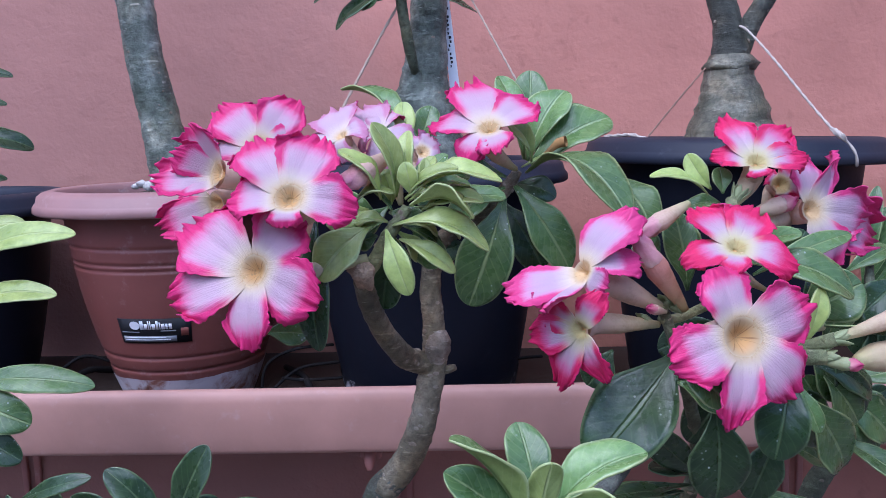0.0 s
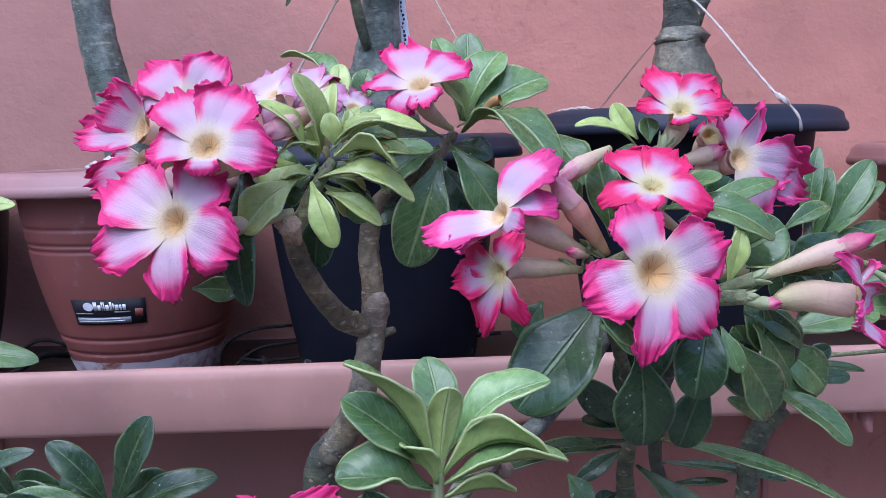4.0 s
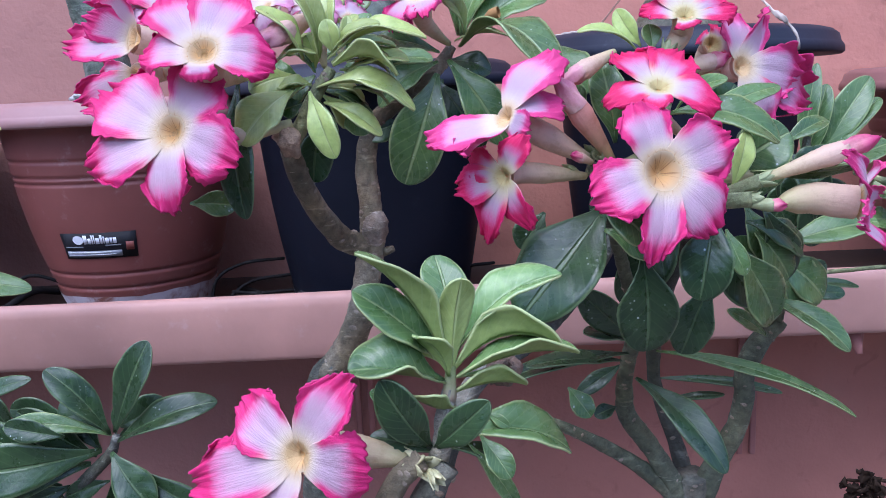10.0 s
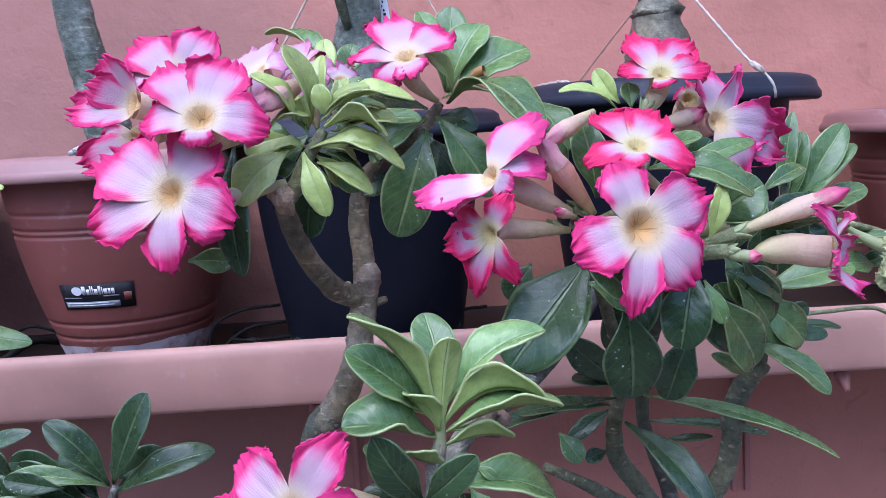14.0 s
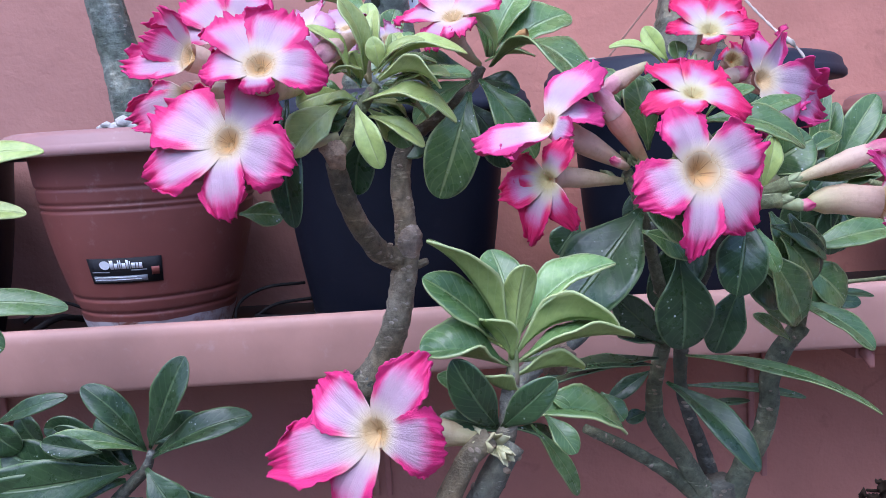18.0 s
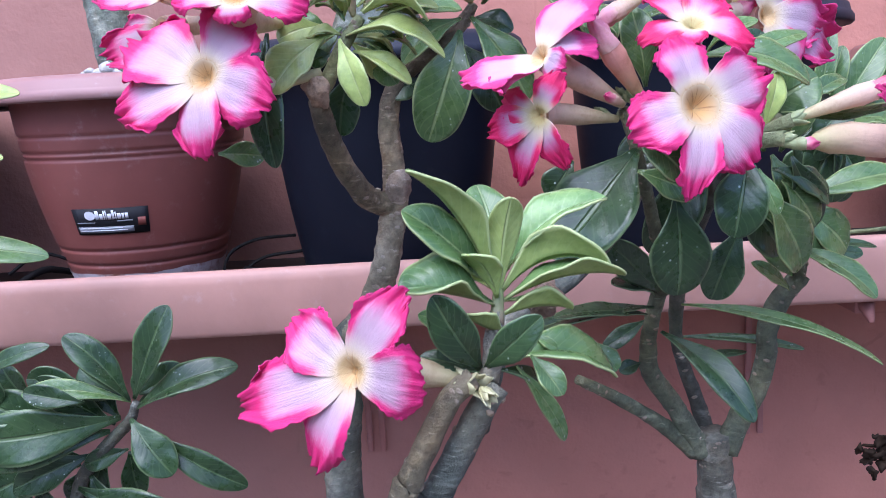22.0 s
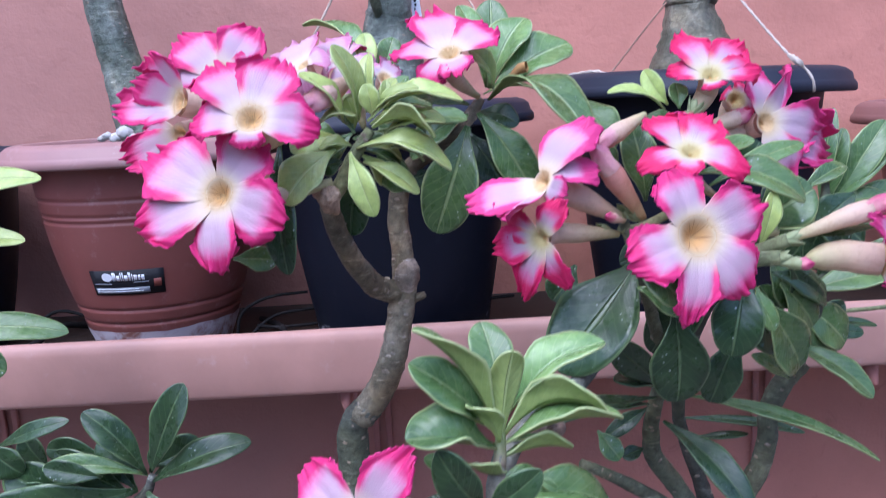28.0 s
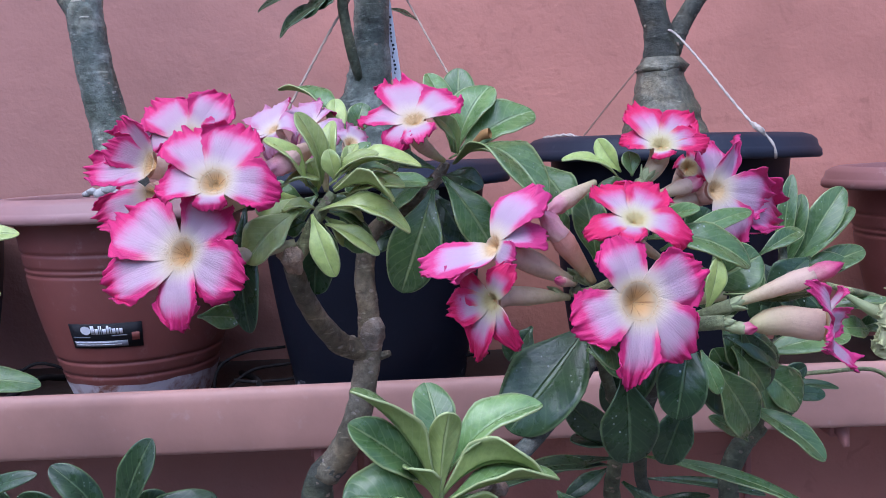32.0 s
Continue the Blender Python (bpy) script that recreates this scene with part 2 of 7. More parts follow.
def throat_material():
    m, nt, b = material("throat", 0.6, 0.2)
    uv, x, y = uv_axes(nt)
    lines = noise_of(nt, 1.0, 2, stretched(nt, uv, (30, 0.5, 1)), 0.5)
    col = ramp(nt, y, [(0.0, (0.84, 0.58, 0.24)), (0.45, (0.84, 0.60, 0.27)), (0.75, (0.80, 0.64, 0.38)), (1.0, (0.76, 0.66, 0.47))])
    red = maths(nt, "MULTIPLY", smoothly(nt, lines, 0.56, 0.63), smoothly(nt, y, 0.95, 0.5))
    col = mixed(nt, maths(nt, "MULTIPLY", red, 0.55), col, (0.36, 0.14, 0.05))
    nt.links.new(col, b.inputs["Base Color"])
    t = nt.nodes.new("ShaderNodeBsdfTranslucent")
    nt.links.new(col, t.inputs["Color"])
    mix = nt.nodes.new("ShaderNodeMixShader")
    mix.inputs[0].default_value = 0.6
    nt.links.new(b.outputs[0], mix.inputs[1])
    nt.links.new(t.outputs[0], mix.inputs[2])
    nt.links.new(mix.outputs[0], nt.nodes["Material Output"].inputs["Surface"])
    return m


def tube_material(name, tip, root):
    m, nt, b = material(name, 0.5, 0.35)
    uv, x, y = uv_axes(nt)
    n = noise_of(nt, 1.0, 4, stretched(nt, uv, (16, 1.5, 1)), 0.6)
    f = maths(nt, "ADD", y, maths(nt, "MULTIPLY", maths(nt, "SUBTRACT", n, 0.5), 0.35))
    col = ramp(nt, f, [(0.0, root), (0.35, tuple((p + q) / 2 for p, q in zip(root, tip))), (0.85, tip)])
    fine = noise_of(nt, 140, 6, rough=0.7)
    col = mixed(nt, 0.5, col, ramp(nt, fine, [(0.32, (0.7, 0.58, 0.5)), (0.5, (1, 1, 1)), (0.7, (1.12, 1.1, 1.05))]), "MULTIPLY")
    nt.links.new(col, b.inputs["Base Color"])
    bump(nt, b, maths(nt, "ADD", n, fine), 0.35, 0.0015)
    t = nt.nodes.new("ShaderNodeBsdfTranslucent")
    nt.links.new(col, t.inputs["Color"])
    mix = nt.nodes.new("ShaderNodeMixShader")
    mix.inputs[0].default_value = 0.3
    nt.links.new(b.outputs[0], mix.inputs[1])
    nt.links.new(t.outputs[0], mix.inputs[2])
    nt.links.new(mix.outputs[0], nt.nodes["Material Output"].inputs["Surface"])
    return m


def bark_material(name, base, pale, moss=0.3, relief=0.9, rough=0.7):
    m, nt, b = material(name, rough, 0.35)
    g = nt.nodes.new("ShaderNodeNewGeometry")
    rings = noise_of(nt, 1.0, 5, stretched(nt, g.outputs["Position"], (28, 28, 130)), 0.6)
    patch = noise_of(nt, 30, 6)
    col = ramp(nt, patch, [(0.28, tuple(c * 0.55 for c in base)), (0.5, base), (0.72, pale)])
    col = mixed(nt, maths(nt, "MULTIPLY", smoothly(nt, rings, 0.59, 0.66), 0.38), col, tuple(min(1, c * 1.5) for c in pale))
    col = mixed(nt, maths(nt, "MULTIPLY", smoothly(nt, noise_of(nt, 12, 4), 0.45, 0.65), moss), col, (0.07, 0.10, 0.045))
    col = mixed(nt, 0.8, col, ramp(nt, noise_of(nt, 21, 5, dist=0.6), [(0.34, (0.62, 0.66, 0.66)), (0.5, (1, 1, 1)), (0.66, (1.38, 1.22, 1.05))]), "MULTIPLY")
    dash = noise_of(nt, 1.0, 4, stretched(nt, g.outputs["Position"], (75, 75, 520)), 0.6)
    col = mixed(nt, maths(nt, "MULTIPLY", smoothly(nt, dash, 0.64, 0.72), 0.45), col, tuple(min(1, c * 1.9 + 0.04) for c in pale))
    fine = noise_of(nt, 170, 7, rough=0.7)
    col = mixed(nt, 0.65, col, ramp(nt, fine, [(0.35, (0.45, 0.42, 0.40)), (0.5, (1, 1, 1)), (0.66, (1.5, 1.5, 1.45))]), "MULTIPLY")
    nt.links.new(col, b.inputs["Base Color"])
    h = maths(nt, "ADD", maths(nt, "MULTIPLY", rings, relief), maths(nt, "MULTIPLY", fine, 0.6))
    bump(nt, b, h, 1.0, 0.004)
    return m


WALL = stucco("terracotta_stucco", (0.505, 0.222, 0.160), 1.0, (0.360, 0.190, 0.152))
LIP = plastic("pink_terracotta_plastic", (0.43, 0.238, 0.185), 0.5, 0.18)
BRACKET = plastic("painted_bracket", (0.41, 0.18, 0.145), 0.6, 0.2)
POT = plastic("brown_terracotta_plastic", (0.205, 0.068, 0.054), 0.42, 0.15)
RIM = plastic("faded_rim_plastic", (0.315, 0.175, 0.158), 0.5, 0.3)
RIMDARK = plastic("dull_brown_rim_plastic", (0.235, 0.110, 0.098), 0.5, 0.3)
BLACK = plastic("black_pot_plastic", (0.0075, 0.0088, 0.0150), 0.46, 0.08, (0.08, 0.08, 0.09), 0.14)
BLACKRIM = plastic("grey_black_rim_plastic", (0.019, 0.022, 0.033), 0.48, 0.2, (0.14, 0.14, 0.16), 0.2)
SOIL = stucco("dark_soil", (0.045, 0.032, 0.024), 4.0)
GROUND = stucco("grey_paving", (0.17, 0.155, 0.14), 1.0)
STONE = stucco("pale_pebble", (0.55, 0.52, 0.47), 3.0)


def limed(name, tint, lime, low=0.36):
    """Pot plastic with white water stains round its foot."""
    m, nt, b = material(name, 0.6, 0.3)
    n = noise_of(nt, 24, 6, dist=0.6, rough=0.6)
    fine = noise_of(nt, 130, 5)
    f = maths(nt, "ADD", n, maths(nt, "MULTIPLY", maths(nt, "SUBTRACT", fine, 0.5), 0.25))
    col = ramp(nt, f, [(low, tuple(0.5 * c for c in tint)), (low + 0.08, tint), (low + 0.14, tuple((p + q) / 2 for p, q in zip(tint, lime))), (low + 0.22, lime)])
    nt.links.new(col, b.inputs["Base Color"])
    bump(nt, b, f, 0.4, 0.002)
    return m


LIME = limed("lime_stained_plastic", (0.23, 0.10, 0.07), (0.50, 0.44, 0.45), 0.29)
LIMEBLACK = limed("lime_stained_black_plastic", (0.010, 0.011, 0.016), (0.42, 0.40, 0.42), 0.47)
INK, _, inkb = material("label_black", 0.6, 0.25)
inkb.inputs["Base Color"].default_value = (0.012, 0.012, 0.014, 1)
PRINT, _, printb = material("label_white_print", 0.5, 0.3)
printb.inputs["Base Color"].default_value = (0.75, 0.76, 0.78, 1)
GREYPRINT, _, greyb = material("label_grey_print", 0.5, 0.3)
greyb.inputs["Base Color"].default_value = (0.22, 0.23, 0.25, 1)
REDPRINT, _, redb = material("label_brown_print", 0.5, 0.3)
redb.inputs["Base Color"].default_value = (0.2, 0.06, 0.045, 1)
PAPER = plastic("white_tag_plastic", (0.72, 0.72, 0.74), 0.4, 0.1)
CORD = plastic("white_cotton_string", (0.46, 0.395, 0.325), 0.9, 0.2)
JUTE = plastic("tan_cotton_string", (0.34, 0.26, 0.19), 0.9, 0.2)
TWINE = plastic("brown_twine", (0.26, 0.15, 0.10), 0.9, 0.2)
CABLE = plastic("black_hose", (0.010, 0.009, 0.009), 0.8, 0.05, spec=0.1)

L_TOP = leaf_material("leaf_light_top", (0.285, 0.375, 0.085), (0.475, 0.560, 0.170), (0.540, 0.610, 0.270), 0.28)
L_LOW = leaf_material("leaf_light_underside", (0.345, 0.420, 0.125), (0.450, 0.530, 0.185), (0.530, 0.590, 0.260), 0.5)
G_TOP = leaf_material("leaf_fresh_top", (0.110, 0.205, 0.060), (0.215, 0.335, 0.105), (0.470, 0.560, 0.290), 0.24, 0.2)
G_LOW = leaf_material("leaf_fresh_underside", (0.320, 0.405, 0.105), (0.415, 0.500, 0.155), (0.500, 0.570, 0.250), 0.45)
M_TOP = leaf_material("leaf_mid_top", (0.066, 0.132, 0.040), (0.135, 0.225, 0.068), (0.370, 0.450, 0.190), 0.25, 0.75)
M_LOW = leaf_material("leaf_mid_underside", (0.155, 0.228, 0.056), (0.212, 0.292, 0.080), (0.350, 0.420, 0.165), 0.45)
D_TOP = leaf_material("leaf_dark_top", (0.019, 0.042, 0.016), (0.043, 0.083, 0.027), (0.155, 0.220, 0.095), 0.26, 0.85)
D_LOW = leaf_material("leaf_dark_underside", (0.070, 0.120, 0.042), (0.100, 0.160, 0.058), (0.200, 0.270, 0.130), 0.5)
LEAVES = {"H": (M_TOP, G_LOW), "L": (L_TOP, L_LOW), "G": (G_TOP, G_LOW), "M": (M_TOP, M_LOW), "D": (D_TOP, D_LOW)}
PETAL = petal_material("petal_pink_margin", (0.560, 0.390, 0.452), (0.65, 0.235, 0.38), (0.66, 0.034, 0.175), (0.70, 0.60, 0.44), 0.08, (0.63, 0.44, 0.20))
PETALBACK = petal_material("petal_back", (0.74, 0.56, 0.62), (0.72, 0.30, 0.46), (0.62, 0.06, 0.21), (0.8, 0.7, 0.58))
PETALRED = petal_material("petal_crimson_margin", (0.545, 0.400, 0.460), (0.64, 0.165, 0.32), (0.66, 0.022, 0.120), (0.66, 0.60, 0.36), 0.28, (0.58, 0.48, 0.20))
PETALOLD = petal_material("petal_faded_pink", (0.60, 0.44, 0.50), (0.60, 0.38, 0.47), (0.58, 0.25, 0.37), (0.75, 0.66, 0.52), 0.05)
PETALSOFT = petal_material("petal_pale_pink", (0.555, 0.405, 0.475), (0.66, 0.31, 0.47), (0.68, 0.055, 0.22), (0.78, 0.68, 0.48), 0.06)
PETALYEL = petal_material("petal_pale_yellow", (0.53, 0.54, 0.30), (0.52, 0.52, 0.28), (0.48, 0.50, 0.24), (0.52, 0.50, 0.26))
THROAT = throat_material()
TUBE = tube_material("flower_tube_cream", (0.70, 0.50, 0.37), (0.52, 0.48, 0.23))
TUBEPINK = tube_material("flower_tube_pink", (0.72, 0.49, 0.40), (0.62, 0.53, 0.31))
TUBEOLD = tube_material("flower_tube_withered", (0.68, 0.33, 0.26), (0.56, 0.45, 0.19))
CALYX = tube_material("calyx_green", (0.42, 0.47, 0.24), (0.33, 0.38, 0.18))
BRACT = tube_material("pale_bract", (0.60, 0.57, 0.33), (0.48, 0.46, 0.22))
BUDTIP = tube_material("bud_tip_magenta", (0.60, 0.06, 0.20), (0.71, 0.42, 0.36))
BUDTIPOLD = tube_material("bud_tip_faded", (0.67, 0.28, 0.36), (0.70, 0.48, 0.38))
NECK = tube_material("young_green_stem", (0.25, 0.35, 0.10), (0.30, 0.23, 0.17))
STUB = bark_material("dry_papery_stub", (0.31, 0.225, 0.155), (0.52, 0.42, 0.31), 0.0)
BARK = bark_material("grey_brown_bark", (0.152, 0.127, 0.076), (0.315, 0.272, 0.182), 0.16, 0.5)
BARKGREY = bark_material("grey_green_bark", (0.108, 0.118, 0.070), (0.210, 0.222, 0.140), 0.30, 0.5)
BARKBLUE = bark_material("blue_grey_bark", (0.110, 0.118, 0.092), (0.26, 0.265, 0.21), 0.25)
BARKDARK = bark_material("dark_green_brown_bark", (0.078, 0.078, 0.058), (0.165, 0.165, 0.132), 0.35, 0.5)
BARKPALE = bark_material("lichen_pale_bark", (0.125, 0.120, 0.085), (0.300, 0.290, 0.225), 0.20, 0.6)
BARKSKIN = bark_material("smooth_brown_grey_bark", (0.128, 0.122, 0.082), (0.280, 0.268, 0.196), 0.25, 0.30, 0.45)
BARKSAGE = bark_material("smooth_green_grey_bark", (0.125, 0.142, 0.108), (0.310, 0.335, 0.275), 0.30, 0.30, 0.5)
STEM = bark_material("green_stem_skin", (0.20, 0.22, 0.10), (0.34, 0.35, 0.19), 0.15, 0.3)
WITHER = plastic("withered_brown", (0.35, 0.19, 0.06), 0.7, 0.2)
DEAD = plastic("dead_dark_flower", (0.030, 0.019, 0.012), 0.9, 0.05, spec=0.1)

# ---- building helpers ----
SPOT = {}


def mesh_of(name, verts, faces, mats, slots=None, uvs=None, smooth=True):
    me = bpy.data.meshes.new(name)
    me.from_pydata([tuple(v) for v in verts], [], faces)
    for m in mats:
        me.materials.append(m)
    if slots is not None:
        me.polygons.foreach_set("material_index", slots)
    if smooth:
        me.polygons.foreach_set("use_smooth", [True] * len(faces))
    if uvs is not None:
        layer = me.uv_layers.new(name="UVMap")
        idx = np.empty(len(me.loops), dtype=np.int32)
        me.loops.foreach_get("vertex_index", idx)
        layer.data.foreach_set("uv", np.asarray(uvs, dtype=np.float32)[idx].ravel())
    me.update()
    return me


def thing(name, at, label, category, group="", kind=""):
    ob = new(name)
    ob.empty_display_size = 0.02
    ob.location = at
    SPOT[ob.name] = Vector(at)
    return tagged(ob, label, category, group, kind)


def part(name, verts, faces, mats, parent, label="", slots=None, uvs=None, smooth=True):
    v = np.asarray(verts, dtype=float)
    c = (v.min(0) + v.max(0)) / 2
    ob = new(name, mesh_of(name, v - c, faces, mats, slots, uvs, smooth))
    ob.location = c
    if parent is not None:
        ob.parent = parent
        ob.matrix_parent_inverse = Matrix.Translation(-SPOT[parent.name])
    SPOT[ob.name] = Vector(c)
    return tagged(ob, label)


def grid_faces(rows, cols, start=0, closed=False, flip=False):
    out = []
    for i in range(rows - 1):
        for j in range(cols if closed else cols - 1):
            a, b = start + i * cols + j, start + i * cols + (j + 1) % cols
            q = (a, b, b + cols, a + cols)
            out.append(q[::-1] if flip else q)
    return out


def unit(v):
    v = np.asarray(v, dtype=float)
    return v / max(np.linalg.norm(v), 1e-9)


def sheet(pts, normals, thick, rows, cols, u, v):
    """A leaf or petal: an upper and a lower skin, closed along the margin."""
    top = pts + normals * thick / 2
    low = pts - normals * thick / 2
    verts = np.concatenate([top.reshape(-1, 3), low.reshape(-1, 3)])
    n = rows * cols
    faces = grid_faces(rows, cols) + grid_faces(rows, cols, n, flip=True)
    slots = [0] * ((rows - 1) * (cols - 1)) + [1] * ((rows - 1) * (cols - 1))
    ring = [j for j in range(cols)] + [i * cols + cols - 1 for i in range(1, rows)] + [(rows - 1) * cols + j for j in range(cols - 2, -1, -1)] + [i * cols for i in range(rows - 2, 0, -1)]
    for a, b in zip(ring, ring[1:] + ring[:1]):
        faces.append((b, a, a + n, b + n))
        slots.append(1)
    uv = np.stack([np.broadcast_to(u, (rows, cols)).ravel(), np.broadcast_to(v, (rows, cols)).ravel()], 1)
    return verts, faces, slots, np.concatenate([uv, uv])


LEAF_ROWS, LEAF_COLS = 19, 11


def leaf(plant, base, tip, width, face, bend=0.12, fold=0.25, tone="M", twist=0.0, peak=1.5, seed=None, label=""):
    """A spoon-shaped leaf from base to tip. face: the way its upper side looks."""
    rnd = random.Random(seed if seed is not None else int(1e4 * (tip[0] + 3 * tip[2] + 7 * base[0])))
    base, tip = np.array(base), np.array(tip)
    d = tip - base
    length = np.linalg.norm(d)
    d = d / length
    n = np.array(face, dtype=float)
    n = unit(n - d * (n @ d))
    s = np.cross(d, n)
    v = np.sin(np.linspace(0, 1, LEAF_ROWS) ** 0.9 * np.pi / 2)
    u = np.linspace(-1, 1, LEAF_COLS)
    # obovate: a slim foot, widest past the middle, a round end
    wide = 0.39 + 0.145 * peak
    rising = np.clip(v / wide, 0, 1)
    prof = np.where(v < wide, 0.09 + 0.91 * np.sin(np.pi / 2 * rising ** 1.15) ** 1.35, np.sqrt(np.clip(1 - np.clip((v - wide) / (1 - wide), 0, 1) ** 2.0, 0, 1)))
    prof[-1] = 0.06
    half = width / 2 * prof
    skew = rnd.uniform(-0.04, 0.04)
    hook = rnd.uniform(0.02, 0.07)
    arc = bend * 4 * v * (1 - v) - hook * v ** 5
    sway = skew * np.sin(np.pi * v)
    centre = base + np.outer(v * length, d) + np.outer(arc * length, n) + np.outer(sway * length, s)
    ph, fr = rnd.uniform(0, 6.28), rnd.uniform(5, 9)
    pts = np.zeros((LEAF_ROWS, LEAF_COLS, 3))
    for i in range(LEAF_ROWS):
        a = twist * (v[i] - 0.3)
        si, ni = s * math.cos(a) + n * math.sin(a), n * math.cos(a) - s * math.sin(a)
        for j in range(LEAF_COLS):
            k = abs(u[j])
            wob = 1 + 0.03 * math.sin(fr * 1.7 * v[i] + ph + j)
            # two halves hinged on the rib, their margins easing outwards
            open_angle = fold * (1.18 - 0.42 * k) * (0.55 + 0.45 * math.sin(math.pi * min(1, v[i] * 1.1)))
            lift = k * math.sin(open_angle) + 0.12 * math.sin(fr * v[i] + ph + (1.7 if u[j] > 0 else 0)) * k ** 2 + 0.05 * math.sin(19 * v[i] + ph * 2 + 3 * u[j]) * k
            pts[i, j] = centre[i] + si * u[j] * half[i] * wob * math.cos(open_angle) + ni * half[i] * lift
    nv = np.cross(np.gradient(pts, axis=1), np.gradient(pts, axis=0))
    nv = nv / np.maximum(np.linalg.norm(nv, axis=2, keepdims=True), 1e-9)
    if np.sum(nv @ n) < 0:
        nv = -nv
    verts, faces, slots, uvs = sheet(pts, nv, 0.0010, LEAF_ROWS, LEAF_COLS, (u[None, :] + 1) / 2, v[:, None])
    me = part("leaf", verts, faces, list(LEAVES[tone]), plant, label, slots, uvs)
    return me


def sweep(points, radii, sides=12, step=0.006, rough=0.05, seed=1, rings=0.0, cap=True):
    """A tapering, slightly uneven tube along a smooth line through the points."""
    p = np.array(points, dtype=float)
    r = np.array(radii, dtype=float)
    ext = np.concatenate([[2 * p[0] - p[1]], p, [2 * p[-1] - p[-2]]])
    line, rad = [], []
    for k in range(len(p) - 1):
        p0, p1, p2, p3 = ext[k:k + 4]
        m = max(2, int(np.linalg.norm(p2 - p1) / step))
        for q in np.arange(m) / m:
            line.append(0.5 * (2 * p1 + (p2 - p0) * q + (2 * p0 - 5 * p1 + 4 * p2 - p3) * q * q + (3 * p1 - p0 - 3 * p2 + p3) * q ** 3))
            rad.append(r[k] + (r[k + 1] - r[k]) * q)
    line.append(p[-1])
    rad.append(r[-1])
    line, rad = np.array(line), np.array(rad)
    tan = np.gradient(line, axis=0)
    rnd = random.Random(seed)
    side = unit(np.cross(tan[0], (0.3, 1, 0.2)))
    verts, uvs = [], []
    length = 0.0
    for k in range(len(line)):
        t = unit(tan[k])
        side = unit(side - t * (side @ t))
        other = np.cross(t, side)
        if k:
            length += np.linalg.norm(line[k] - line[k - 1])
        ring = 1 + rings * max(0.0, math.sin(length * 420 + 2 * math.sin(length * 90))) ** 3
        for j in range(sides):
            a = 2 * math.pi * j / sides
            w = 1 + rough * noise.noise(Vector((math.cos(a) * 1.4 + seed, math.sin(a) * 1.4, length * 60)))
            w += rough * 0.8 * noise.noise(Vector((math.cos(a) * 3 + seed, math.sin(a) * 3, length * 190)))
            verts.append(line[k] + (side * math.cos(a) + other * math.sin(a)) * rad[k] * w * ring)
            uvs.append((j / sides, k / (len(line) - 1)))
    faces = grid_faces(len(line), sides, closed=True)
    if cap:
        faces.append(tuple(range(sides))[::-1])
        faces.append(tuple(range((len(line) - 1) * sides, len(line) * sides)))
    return verts, faces, uvs


def limb(name, plant, points, radii, mat, seed=1, sides=14, rough=0.10, rings=0.05, label=""):
    v, f, uv = sweep(points, radii, sides, 0.004, rough, seed, rings)
    return part(name, v, f, [mat], plant, label, uvs=uv)


def scars(branch, points, radii, count, seed, mat, wide=1.25):
    """Raised leaf scars along a limb; wide ones are long dashes that hug its round."""
    rnd = random.Random(seed)
    p = np.array(points, dtype=float)
    verts, faces = [], []
    for _ in range(count):
        k = rnd.randrange(len(p) - 1)
        q = rnd.random()
        c = p[k] * (1 - q) + p[k + 1] * q
        r = radii[k] * (1 - q) + radii[k + 1] * q
        t = unit(p[k + 1] - p[k])
        a = rnd.uniform(0, 6.28)
        x = unit(np.cross(t, (0.3, 1, 0.2)))
        y = np.cross(t, x)
        out = x * math.cos(a) + y * math.sin(a)
        tang = np.cross(t, out)
        c = c + out * r * 0.95
        s = rnd.uniform(0.0012, 0.0024)
        b = len(verts)
        for ring, h in ((1.0, 0.0), (0.75, 0.35), (0.3, 0.42)):
            for j in range(7):
                g = 2 * math.pi * j / 7
                across = math.cos(g) * wide * s * ring
                verts.append(c + tang * across + t * math.sin(g) * 0.75 * s * ring + out * (s * h - across * across / (2 * r)))
        faces += grid_faces(3, 7, b, closed=True)
        faces.append(tuple(range(b + 14, b + 21)))
    return tagged(part("scar_tissue", verts, faces, [mat], branch), kind="stuff")


PET_ROWS, PET_COLS = 40, 45
THROAT_SHARE = 0.22


def frill(x, ph):
    """A crimped, uneven wave from -1 to 1 with sharp crests."""
    return 0.6 * (1 - 2 * abs(math.sin(0.5 * x + ph))) + 0.4 * math.sin(2.3 * x + 2 * ph)


def lobes(x, ph):
    """Round lobes parted by narrow notches, from -1 to 1."""
    return 0.8 * (2 * abs(math.sin(0.5 * x + ph)) - 1) + 0.2 * math.sin(1.3 * x + 2 * ph)


